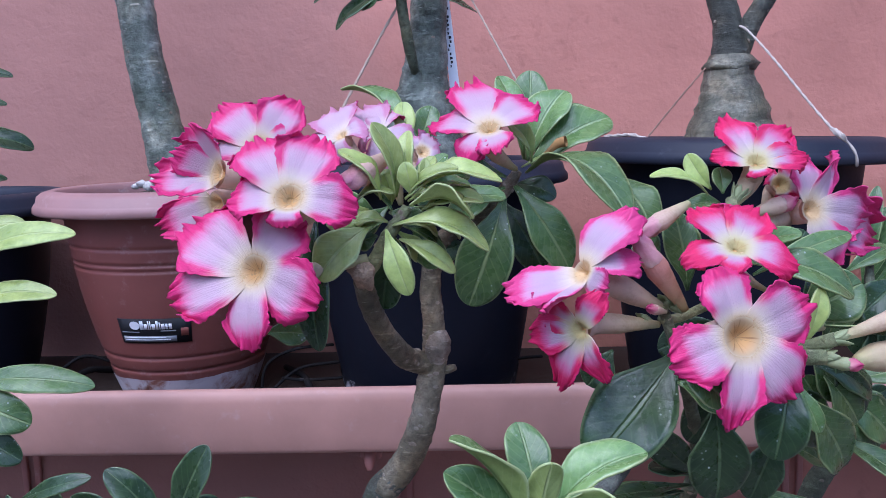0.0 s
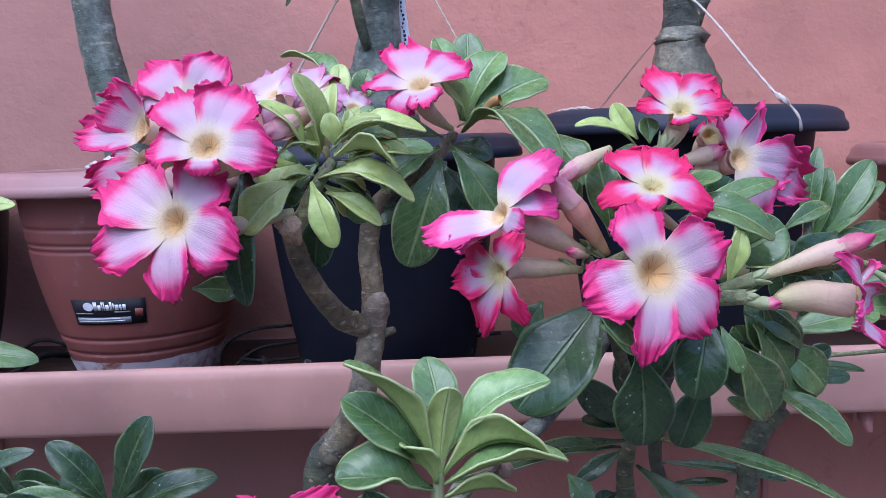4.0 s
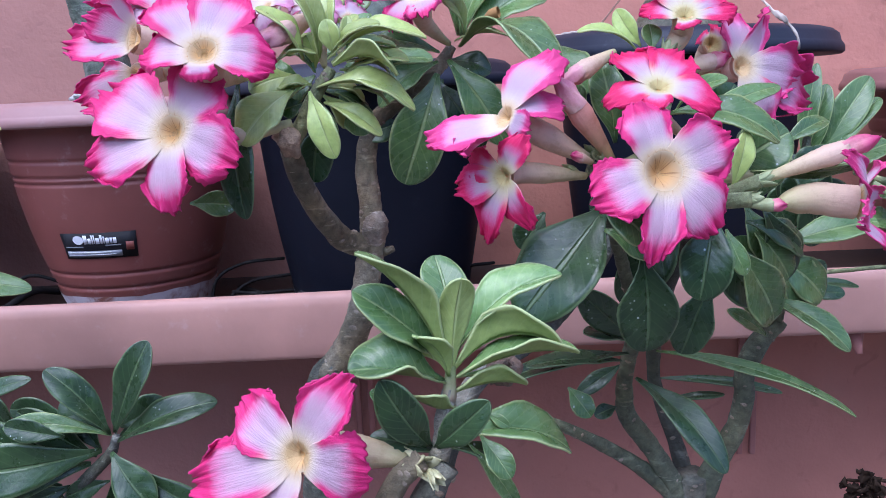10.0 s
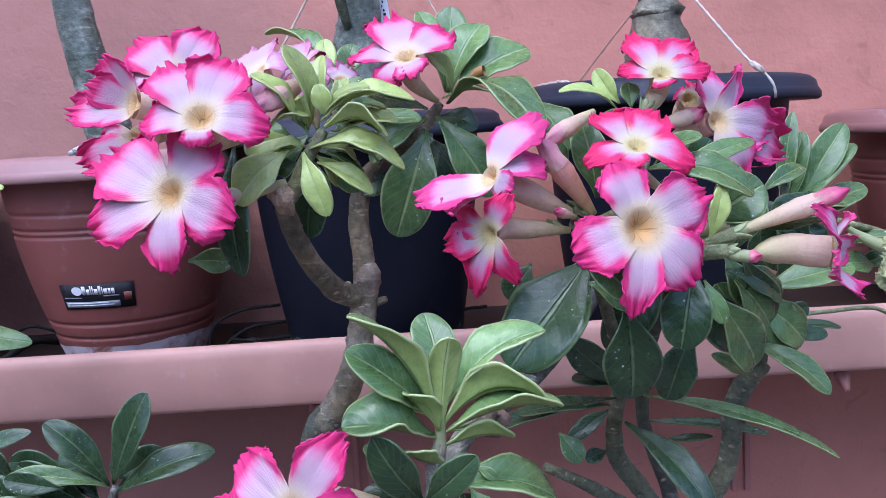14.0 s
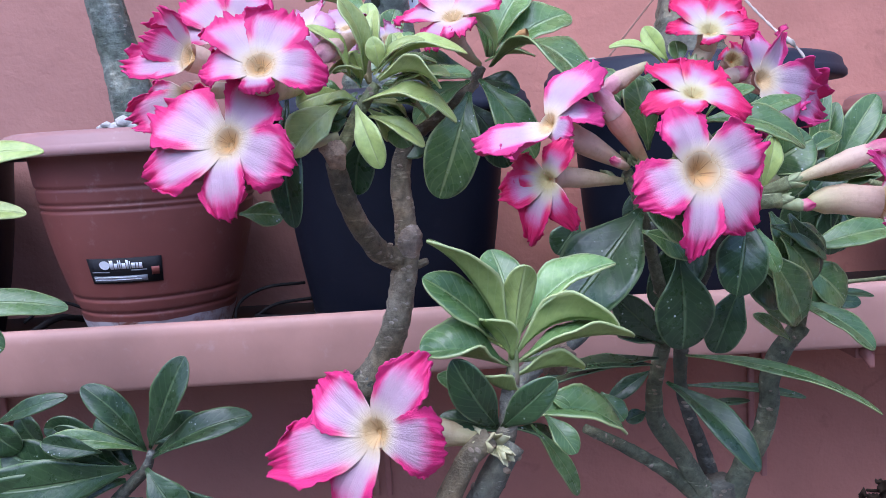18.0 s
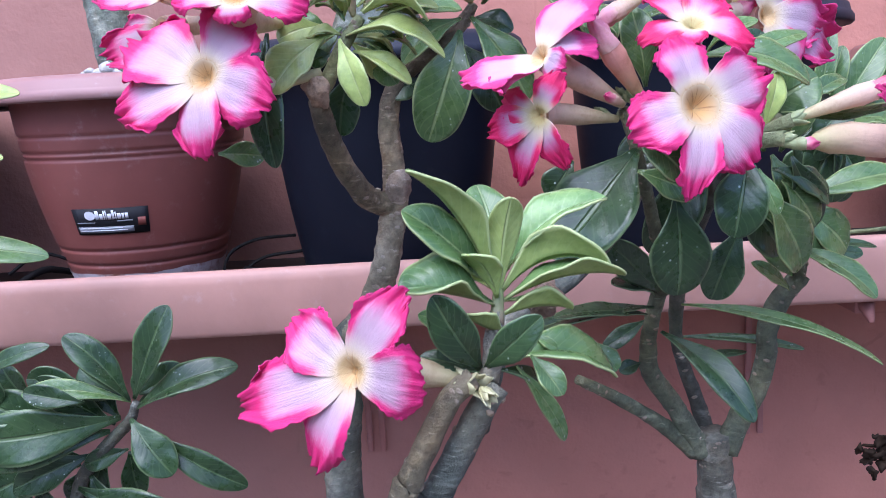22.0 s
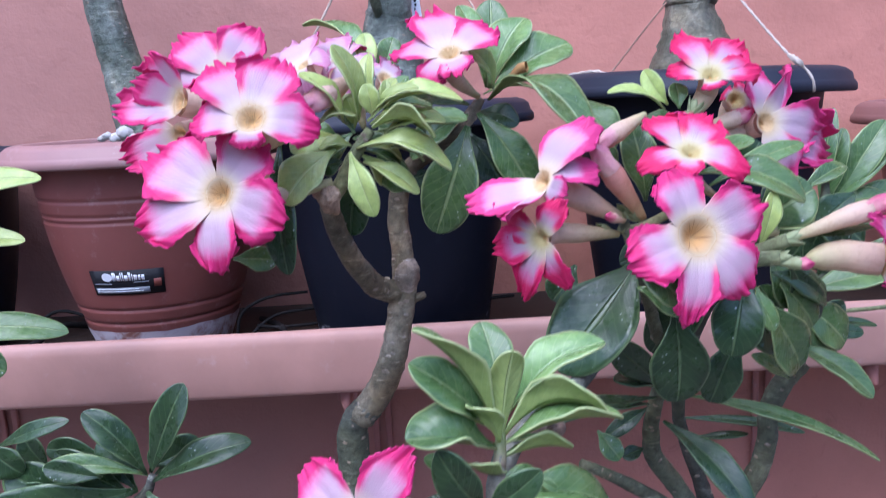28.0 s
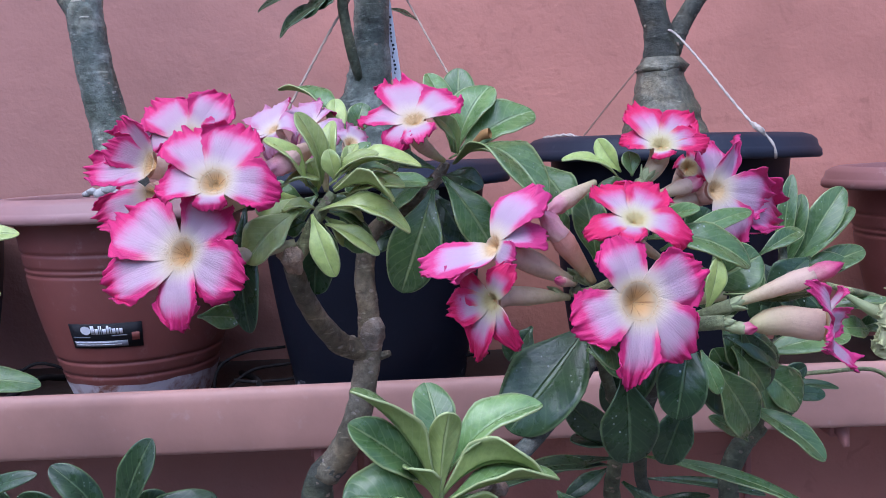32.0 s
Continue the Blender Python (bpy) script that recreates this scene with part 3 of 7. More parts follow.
def petal(bloom, mouth, axis, radius, tip, width, rise, ruffle, skin, seed, curl=0.08, turn=0.0, cup=None):
    """One petal: its foot lines the mouth, then it spreads into a broad blade with a crimped margin.
    curl bends the end back, turn tilts the blade about its own length, cup lifts both sides."""
    rnd = random.Random(seed)
    out = tip - mouth
    high = out @ axis
    out = out - axis * high
    reach = max(np.linalg.norm(out), radius * 1.6)
    o = unit(out)
    side = np.cross(axis, o)
    length = math.hypot(reach, high)
    ph = [rnd.uniform(0, 6.28) for _ in range(10)]
    skew = rnd.uniform(-0.10, 0.10)
    lop = rnd.uniform(-0.25, 0.25)
    point = rnd.uniform(-0.04, 0.03)
    cup = rnd.uniform(-0.08, 0.16) if cup is None else cup
    roll = rnd.uniform(-0.05, 0.10)
    keel = rnd.uniform(0.004, 0.018)
    pts = np.zeros((PET_ROWS, PET_COLS, 3))
    vs = np.linspace(0, 1, PET_ROWS)
    us = np.sin(np.linspace(-1, 1, PET_COLS) * 1.25) / math.sin(1.25)
    for i, v in enumerate(vs):
        for j, w in enumerate(us):
            if v <= THROAT_SHARE:
                q = v / THROAT_SHARE
                rho, ax = radius * (0.20 + 0.80 * q), -radius * 0.62 * (1 - q) ** 1.5
                half, a = rho * 0.80, 0.0
                round_it = 1.0
            else:
                a = (v - THROAT_SHARE) / (1 - THROAT_SHARE)
                crest = 0.026 * lobes(7 * w + ph[0], ph[1]) + 0.038 * lobes(25 * w + 2 * math.sin(3 * w + ph[0]), ph[6]) + 0.006 * lobes(47 * w, ph[2])
                end = 1 - 0.34 * abs(w + lop * 0.3) ** 2.4 + point * math.exp(-((w - lop) / 0.22) ** 2) + crest * (0.7 + 0.1 * abs(w))
                b = a * (1 - a ** 2.2) + a * end * a ** 2.2
                rho = radius + (reach - radius) * b
                # the blade fills its fifth of the circle until it has its full width
                sector = 0.82 * (radius + (reach - radius) * a)
                full = width * 0.61 * (1 - 0.22 * (max(0, a - 0.55) / 0.45) ** 2)
                half = (sector ** -4 + full ** -4) ** -0.25
                ax = high * a ** 1.2 + length * (rise * math.sin(math.pi * 0.9 * a) - curl * a ** 3)
                round_it = max(0.0, 1 - a / 0.3) ** 1.5
            m = abs(w) ** 5 * min(1, a * 2.2)
            s = 1 if w > 0 else -1
            jag = 1 + m * (0.034 * lobes(13 * a + s, ph[2]) + 0.046 * lobes(40 * a + 2 * s, ph[3]))
            lat = half * w * jag
            bent = rho * (1 - math.cos(min(1.2, abs(lat) / max(rho, 1e-6)))) * round_it
            rim = max(abs(w) ** 4, a ** 7) * min(1, a * 1.5) ** 1.5
            broad = max(abs(w) ** 2.2, a ** 3.5) * (0.15 + 0.85 * a) * min(1, a * 3)
            th = math.atan2(w, 1.6 - a)
            r = ruffle * broad * (0.42 * math.sin(3.6 * th + ph[4] + 2 * a) + 0.24 * math.sin(7.5 * th + ph[5]))
            r += ruffle * rim * (0.52 * math.sin(11 * th + ph[7]) + 0.30 * math.sin(25 * th + ph[8]) + 0.1 * frill(41 * th, ph[9]))
            h = ax + length * (r + roll * a ** 2 * w * s * abs(w) - keel * math.exp(-(w / 0.16) ** 2) * math.sin(math.pi * min(1, a * 1.1))) + cup * half * w * w * a + 0.19 * lat * min(1, a * 3)
            g = turn * min(1, a * 1.6)
            shift = lat + skew * length * a * a * 0.5
            pts[i, j] = mouth + o * (rho - bent) + side * shift * math.cos(g) + axis * (h + shift * math.sin(g))
    nv = np.cross(np.gradient(pts, axis=1), np.gradient(pts, axis=0))
    nv = nv / np.maximum(np.linalg.norm(nv, axis=2, keepdims=True), 1e-9)
    if np.sum(nv[PET_ROWS // 2:] @ axis) < 0:
        nv = -nv
    verts, faces, slots, uvs = sheet(pts, nv, 0.0005, PET_ROWS, PET_COLS, (us[None, :] + 1) / 2, vs[:, None])
    return part("petal", verts, faces, [skin, PETALBACK if skin is not PETALYEL else PETALYEL], bloom, "", slots, uvs)


def flower(plant, mouth, axis, radius, root, petals, skin=PETAL, tube=TUBE, ruffle=0.075, rise=0.05, seed=1, plump=0.6, label=""):
    """A trumpet flower: a plump tube with an inner throat, and petals (tip, width, curl, turn, cup) round its mouth."""
    mouth, axis, root = np.array(mouth), unit(axis), np.array(root)
    back = mouth - axis * radius * 2.6
    line = [root, root * 0.70 + back * 0.30 - axis * radius * 0.2, root * 0.35 + back * 0.65 - axis * radius * 0.2, back, mouth - axis * radius * 1.1, mouth - axis * radius * 0.25]
    rad = [radius * (0.12 + 0.25 * plump), radius * 0.65 * plump, radius * plump, radius * (0.35 + 0.75 * plump), radius * 1.06, radius * 1.07]
    v, f, uv = sweep(line, rad, 16, 0.004, 0.06, seed, 0, cap=False)
    n = len(v)
    f.append(tuple(range(16))[::-1])
    slots = [0] * len(f)
    qs = (0.0, 0.12, 0.3, 0.5, 0.7, 0.85, 0.985)
    inner = [mouth - axis * radius * 0.66] + [mouth - axis * radius * (0.60 * (1 - q) ** 1.5 - 0.01) for q in qs]
    v2, f2, uv2 = sweep(inner, [radius * 0.02] + [radius * 0.96 * (0.20 + 0.80 * q) for q in qs], 30, 0.0015, 0.02, seed, 0, cap=False)
    f = f + [tuple(i + n for i in q)[::-1] for q in f2]
    slots += [1] * len(f2)
    bloom = part("flower", list(v) + list(v2), f, [tube, THROAT], plant, label, slots, list(uv) + list(uv2))
    for i, (tip, width, *form) in enumerate(petals):
        petal(bloom, mouth, axis, radius, np.array(tip), width, rise, ruffle, skin, seed * 17 + i, *form)
    return bloom


def bud(plant, root, tip, radius, mat, tipmat, seed=1, twist=True, label=""):
    """A closed, twisted bud on a tube."""
    root, tip = np.array(root), np.array(tip)
    d = tip - root
    pts = [root, root + d * 0.25, root + d * 0.55, root + d * 0.70]
    v, f, uv = sweep(pts, [radius * 0.30, radius * 0.58, radius * 0.90, radius * 0.80], 14, 0.003, 0.06, seed)
    body = part("bud", v, f, [mat], plant, label, uvs=uv)
    # the furled petals twist round one another
    way = unit(d)
    x = unit(np.cross(way, (0.3, 0.9, 0.2)))
    y = np.cross(way, x)
    verts, uvs, rows, sides = [], [], 18, 20
    for k in range(rows):
        q = k / (rows - 1)
        r = radius * (0.80 - 0.10 * q - 0.55 * q ** 3)
        for s in range(sides):
            a = 2 * math.pi * s / sides
            lobe = 1 + (0.10 + 0.22 * q) * math.sin(2.5 * math.sin(1.5 * a) + 3 * a + 4.5 * q + seed) + 0.06 * math.sin(9 * a + 11 * q)
            verts.append(root + d * (0.66 + 0.34 * q) + (x * math.cos(a) + y * math.sin(a)) * r * lobe + way * radius * 0.18 * q * math.sin(3 * a + seed))
            uvs.append((s / sides, 0.15 + 0.8 * q + 0.12 * math.sin(3 * a + 5 * q)))
    part("bud_tip", verts, grid_faces(rows, sides, closed=True) + [tuple(range((rows - 1) * sides, rows * sides))], [tipmat], body, uvs=uvs)
    return body


def calyx(plant, at, way, size, seed=1, mat=None):
    """A small green cup with six pointed sepals."""
    rnd = random.Random(seed)
    at, way = np.array(at), unit(way)
    x = unit(np.cross(way, (0.2, 0.9, 0.3)))
    y = np.cross(way, x)
    v, f, uv = sweep([at - way * size * 0.2, at, at + way * size * 0.25], [size * 0.15, size * 0.24, size * 0.26], 10, 0.002, 0.1, seed)
    cup = part("calyx", v, f, [mat or CALYX], plant, uvs=uv)
    for k in range(6):
        a = 2 * math.pi * k / 6 + rnd.uniform(-0.2, 0.2)
        out = x * math.cos(a) + y * math.sin(a)
        tang = np.cross(way, out)
        verts, uvs = [], []
        far = rnd.uniform(0.15, 0.5)
        for q, w in ((0, 0.34), (0.35, 0.58), (0.7, 0.42), (1, 0.05)):
            c = at + way * size * q + out * size * (0.24 + far * q)
            for sgn, o in ((-1, 0), (1, 0), (1, 0.07), (-1, 0.07)):
                verts.append(c + tang * sgn * w * size * 0.5 - out * o * size)
                uvs.append((0.5, q))
        part("sepal", verts, grid_faces(4, 4, closed=True) + [(0, 1, 2, 3), (15, 14, 13, 12)], [mat or CALYX], cup, "", uvs=uvs)
    return cup


def lathe(profile, at, sides=72):
    verts = []
    for r, z in profile:
        for j in range(sides):
            a = 2 * math.pi * j / sides
            verts.append((at[0] + r * math.cos(a), at[1] + r * math.sin(a), at[2] + z))
    faces = grid_faces(len(profile), sides, closed=True)
    return verts, faces


def slab(x0, x1, y0, y1, z0, z1, bevel=0.0):
    bm = bmesh.new()
    bmesh.ops.create_cube(bm, size=1)
    for v in bm.verts:
        v.co = Vector(((x0 + x1) / 2 + v.co.x * (x1 - x0), (y0 + y1) / 2 + v.co.y * (y1 - y0), (z0 + z1) / 2 + v.co.z * (z1 - z0)))
    if bevel:
        bmesh.ops.bevel(bm, geom=bm.edges[:], offset=bevel, segments=3, affect="EDGES", profile=0.5)
    verts = [v.co[:] for v in bm.verts]
    bm.verts.index_update()
    faces = [tuple(v.index for v in f.verts) for f in bm.faces]
    bm.free()
    return verts, faces

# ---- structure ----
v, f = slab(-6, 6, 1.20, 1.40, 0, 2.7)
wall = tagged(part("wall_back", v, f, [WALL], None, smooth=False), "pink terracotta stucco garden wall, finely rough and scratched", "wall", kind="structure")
v, f = slab(-40, 40, -40, 40, -0.2, 0)
ground = tagged(part("ground", v, f, [GROUND], None, smooth=False), "plain grey paved ground before the wall", "ground", kind="structure")
# unseen wall behind the camera, added to cut the low sky light
v, f = slab(-6, 6, -3.2, -3.0, 0, 1.7)
tagged(part("wall_light_block", v, f, [GROUND], None, smooth=False), "unseen plain plastered wall, added to block low sky light", "wall", kind="structure")
# unseen side walls, added to close in the light with the one above
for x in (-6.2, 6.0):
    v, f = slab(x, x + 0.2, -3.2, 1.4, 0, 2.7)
    tagged(part("wall_side", v, f, [WALL], None, smooth=False), "unseen plain stucco side wall, added to close the yard", "wall", kind="structure")

# long planter with a rolled rim; the pots stand in it
trough = thing("long_planter", (0, 1.0, 0.58), "long pink terracotta planter shelf on wall brackets, holding pots", "planter")
YAW = 0.012


def along(x0, x1, section, name, mat, label=""):
    """A straight run of one cross-section (y, z), level, along the wall."""
    n, verts, faces = len(section), [], []
    cuts = 24
    for k in range(cuts + 1):
        x = x0 + (x1 - x0) * k / cuts
        for y, z in section:
            verts.append((x, y + YAW * x + 0.0008 * math.sin(3.1 * x + 1), z + 0.0009 * math.sin(5.3 * x)))
    faces = grid_faces(cuts + 1, n, closed=True, flip=True)
    faces.append(tuple(range(n)))
    faces.append(tuple(range(cuts * n, cuts * n + n))[::-1])
    return part(name, verts, faces, [mat], trough, label)


front = [(0.868, 0.668), (0.868, 0.6125), (0.8575, 0.6115), (0.8545, 0.613), (0.853, 0.617), (0.8515, 0.63), (0.850, 0.648), (0.850, 0.668), (0.8512, 0.675), (0.8545, 0.6795), (0.859, 0.681), (0.8635, 0.6795), (0.8668, 0.675)]
along(-2.2, 2.2, front, "rim", LIP, "smooth rounded pink plastic rim")
along(-2.2, 2.2, [(0.866, 0.627), (1.195, 0.627), (1.195, 0.6135), (0.866, 0.6135)], "floor_board", SOIL, "dark soil and litter between the pots")
for x in (-1.77, -1.21, -0.65, -0.089, 0.472, 1.03, 1.59):
    prop = part("bracket", *slab(x - 0.011, x + 0.011, 0.884 + YAW * x, 1.199, 0.592, 0.6130, 0.002), [BRACKET], trough)
    for dx in (-0.0095, 0.0095):
        part("batten", *slab(x + dx - 0.0045, x + dx + 0.0045, 1.192, 1.199, 0.325, 0.5915, 0.002), [BRACKET], prop)
    part("brace_tip", *sweep([(x, 0.884 + YAW * x, 0.602), (x, 0.876 + YAW * x, 0.594), (x + 0.001, 0.872 + YAW * x, 0.585)], [0.008, 0.006, 0.003], 10, 0.003, 0.15, 5)[:2], [BRACKET], prop)


def pot(name, at, scale, body, rim, label, ridges=True, tilt=0.0, crusted=None, rim_high=0.72, foot=0.078):
    """A round pot with a broad rolled rim; at is the middle of its foot."""
    ob = thing(name, at, label, "plant pot", "pots in the long planter")
    prof = [(0.0, 0.0), (foot - 0.004, 0.0), (foot + 0.001, 0.003)]
    zs = np.linspace(0.006, 0.214, 130)
    for z in zs:
        q = z / 0.214
        r = foot + (0.132 - foot) * math.sin(math.pi / 2 * q) ** 0.92 + 0.004 * q ** 6
        if ridges:
            for zr in (0.050, 0.067, 0.169, 0.1755, 0.193):
                r -= 0.0028 * math.exp(-((z * scale[1] - zr) / 0.0016) ** 2)
        prof.append((r, z))
    inner = [(0.128, 0.214), (0.120, 0.20), (0.112, 0.19)]
    v, f = lathe([(r * scale[0], z * scale[1]) for r, z in prof + inner], at)
    part("body", v, f, [body], ob)
    z0 = 0.214
    edge = [(0.133, z0 - 0.001), (0.150, z0 - 0.003), (0.1655, z0 - 0.003), (0.168, z0), (0.1675, z0 + 0.008), (0.1655, z0 + 0.012), (0.164, z0 + 0.014), (0.162, z0 + 0.024), (0.156, z0 + 0.030), (0.148, z0 + 0.033), (0.143, z0 + 0.033), (0.139, z0 + 0.030), (0.137, z0 + 0.02), (0.131, z0 - 0.012)]
    v, f = lathe([(r * scale[0], z0 * scale[1] + (z - z0) * rim_high) for r, z in edge], at)
    part("rim", v, f, [rim], ob)
    soil_z = (z0 + 0.004) * scale[1]
    rnd = random.Random(name + str(at[0]))
    rings = [(0.0, 0.014), (0.04, 0.012), (0.08, 0.006), (0.11, 0.002), (0.1335, 0.0)]
    v, f = lathe([(r * scale[0], soil_z + z) for r, z in rings], at, 40)
    v = [(x, y, z + 0.004 * noise.noise(Vector((x * 60, y * 60, 0)))) for x, y, z in v]
    part("soil", v, [q[::-1] for q in f], [SOIL], ob)
    if crusted:
        crust = []
        for z in np.linspace(0.001, 0.040, 12):
            r = foot + (0.132 - foot) * math.sin(math.pi / 2 * z / 0.214 / scale[1]) ** 0.92
            crust.append((r * scale[0] + 0.0009, z))
        v, f = lathe(crust, at, 120)
        v = [(x, y, z + (0.003 * noise.noise(Vector((x * 40, y * 40, 3))) if z - at[2] > 0.038 else 0)) for x, y, z in v]
        part("lime_crust", v, f, [crusted], ob, "white lime stains round the foot")
    if tilt:
        ob.rotation_euler = (0, radians(tilt), 0)
    return ob


brown_pot = pot("flower_pot", (-0.328, 1.02, 0.627), (0.95, 1.08), POT, RIM, "brown terracotta plastic pot with faded pink rim and black label", True, 0, LIME)
far_pot = pot("flower_pot", (0.680, 1.02, 0.627), (0.95, 1.06), POT, RIMDARK, "brown terracotta plastic pot with dull mauve-brown rim")
black_pot = pot("black_pot", (-0.030, 0.985, 0.627), (0.96, 1.19), BLACK, BLACKRIM, "black plastic pot holding a thick grey trunk", False, 0, LIMEBLACK, foot=0.098)
bowl_pot = pot("black_pot", (0.304, 0.975, 0.627), (0.966, 1.27), BLACK, BLACKRIM, "black plastic pot with broad grey rim and string", False, 1.3, LIMEBLACK, foot=0.1)
edge_pot = pot("black_pot", (-0.638, 1.02, 0.627), (0.98, 1.06), BLACK, BLACKRIM, "black plastic pot beside the brown one", False, foot=0.098)


def label_on(potob, at, angle, z, w, h):
    """The black maker's label, bent round the pot's side."""
    def spot(a, zz, out):
        q = (zz - at[2]) / (0.214 * 1.08)
        r = (0.078 + 0.054 * math.sin(math.pi / 2 * q) ** 0.92 + 0.004 * q ** 6) * 0.95 + out
        return (at[0] + r * math.sin(a), at[1] - r * math.cos(a), zz)
    span = w / 0.117

    def patch(x0, x1, z0, z1, out, mat, name, parent):
        nx, nz = 12, 3
        verts = []
        for o in (out, out - 0.0006):
            for i in range(nz):
                for j in range(nx):
                    verts.append(spot(angle + span * (x0 + (x1 - x0) * j / (nx - 1)), z + h * (z0 + (z1 - z0) * i / (nz - 1)), o))
        n = nx * nz
        faces = grid_faces(nz, nx) + grid_faces(nz, nx, n, flip=True)
        ring = list(range(nx)) + [2 * nx - 1, 3 * nx - 1] + list(range(3 * nx - 2, 2 * nx - 1, -1)) + [nx]
        for a, b in zip(ring, ring[1:] + ring[:1]):
            faces.append((b, a, a + n, b + n))
        return part(name, verts, faces, [mat], parent)
    tag = patch(-0.5, 0.5, -0.5, 0.5, 0.0012, INK, "label", potob)
    patch(-0.46, 0.30, -0.43, -0.20, 0.0018, GREYPRINT, "print_bar", tag)
    patch(-0.44, 0.22, -0.36, -0.33, 0.0023, PRINT, "print_bar", tag)
    patch(-0.44, 0.16, -0.27, -0.24, 0.0023, PRINT, "print_bar", tag)
    patch(-0.46, -0.20, -0.06, -0.02, 0.0018, GREYPRINT, "print_bar", tag)
    patch(0.10, 0.30, -0.02, 0.03, 0.0018, GREYPRINT, "print_bar", tag)
    patch(0.36, 0.46, -0.22, 0.10, 0.0018, REDPRINT, "emblem", tag)
    # round emblem, and a row of bold strokes in place of the maker's name
    verts = [spot(angle - span * 0.245 + 0.055 * math.cos(t), z + h * 0.24 + 0.0050 * math.sin(t), 0.0020) for t in np.linspace(0, 6.28, 20, endpoint=False)]
    part("emblem", verts, [tuple(range(20))], [PRINT], tag)
    x = -0.17
    for wd, lo, hi in ((0.045, 0.08, 0.42), (0.04, 0.08, 0.30), (0.014, 0.08, 0.42), (0.014, 0.08, 0.42), (0.045, 0.08, 0.30), (0.028, 0.08, 0.42), (0.014, 0.08, 0.36), (0.045, 0.08, 0.30), (0.028, 0.08, 0.30), (0.04, 0.08, 0.30)):
        patch(x, x + wd, lo, hi, 0.0020, PRINT, "print_stroke", tag)
        x += wd + 0.012


for angle in (-0.86, 0.30):
    way = np.array((math.sin(angle), -math.cos(angle), 0))
    c = np.array((-0.328, 1.02, 0.6365)) + way * 0.0755
    v, f, uv = sweep([c, c + way * 0.0018, c + way * 0.0022], [0.0075, 0.0072, 0.0045], 14, 0.001, 0.2, 8)
    part("drain_hole", v, f, [INK], brown_pot)
label_on(brown_pot, (-0.328, 1.02, 0.627), 0.02, 0.7285, 0.087, 0.029)

# hose and litter on the planter's floor
hose = thing("garden_hose", (-0.43, 0.93, 0.626), "thin black hose coiled among the pots", "hose")
v, f, uv = sweep([(-0.62, 0.93, 0.632), (-0.50, 0.91, 0.634), (-0.455, 0.93, 0.655), (-0.435, 0.97, 0.668), (-0.42, 1.0, 0.66), (-0.40, 1.1, 0.632)], [0.004] * 6, 8, 0.01, 0.02, 2)
part("hose", v, f, [CABLE], hose, uvs=uv)
v, f, uv = sweep([(-0.23, 1.1, 0.632), (-0.19, 1.02, 0.645), (-0.165, 0.94, 0.660), (-0.15, 0.905, 0.652), (-0.13, 0.9, 0.632), (0.1, 0.893, 0.632), (0.3, 0.9, 0.632), (0.62, 0.895, 0.633)], [0.004] * 8, 8, 0.01, 0.02, 3)
part("hose", v, f, [CABLE], hose, uvs=uv)
v, f, uv = sweep([(-0.222, 0.95, 0.645), (-0.215, 0.955, 0.677), (-0.185, 0.965, 0.692), (-0.143, 0.985, 0.692)], [0.0019, 0.0019, 0.0019, 0.0019], 8, 0.008, 0.1, 20)
part("hose", v, f, [CABLE], hose, uvs=uv)
v, f, uv = sweep([(-0.21, 0.945, 0.648), (-0.178, 0.955, 0.672), (-0.131, 0.965, 0.677)], [0.0019, 0.0019, 0.0019], 8, 0.008, 0.1, 21)
part("hose", v, f, [CABLE], hose, uvs=uv)
v, f, uv = sweep([(-0.463, 0.95, 0.669), (-0.428, 0.955, 0.69), (-0.392, 0.965, 0.677)], [0.0019, 0.0019, 0.0019], 8, 0.008, 0.1, 22)
part("hose", v, f, [CABLE], hose, uvs=uv)
v, f, uv = sweep([(-0.197, 0.95, 0.663), (-0.171, 0.95, 0.66), (-0.126, 0.955, 0.661)], [0.0019, 0.0019, 0.0019], 8, 0.008, 0.1, 23)
part("hose", v, f, [CABLE], hose, uvs=uv)
v, f, uv = sweep([(0.035, 0.95, 0.646), (0.064, 0.96, 0.676), (0.1, 0.97, 0.679)], [0.0019, 0.0019, 0.0019], 8, 0.008, 0.1, 24)
part("hose", v, f, [CABLE], hose, uvs=uv)
litter_v, litter_f = [], []
rnd = random.Random(4)
for k in range(150):
    x, y, r = rnd.uniform(-0.9, 0.9), rnd.uniform(0.89, 1.0), rnd.uniform(0.002, 0.006)
    b = len(litter_v)
    for dx, dy, dz in ((1, 0, 0.2), (0, 1, 0.25), (-1, 0, 0.1), (0, -1, 0.2), (0, 0, 1.2), (0, 0, -0.3)):
        litter_v.append((x + dx * r * rnd.uniform(0.5, 1.8), y + dy * r * rnd.uniform(0.5, 1.5), 0.6265 + r * dz))
    for a, c in ((0, 1), (1, 2), (2, 3), (3, 0)):
        litter_f += [(b + a, b + c, b + 4), (b + c, b + a, b + 5)]
tagged(part("litter", litter_v, litter_f, [STONE], None, smooth=False), "small pale pebbles and dry litter on the soil", "litter", kind="stuff")

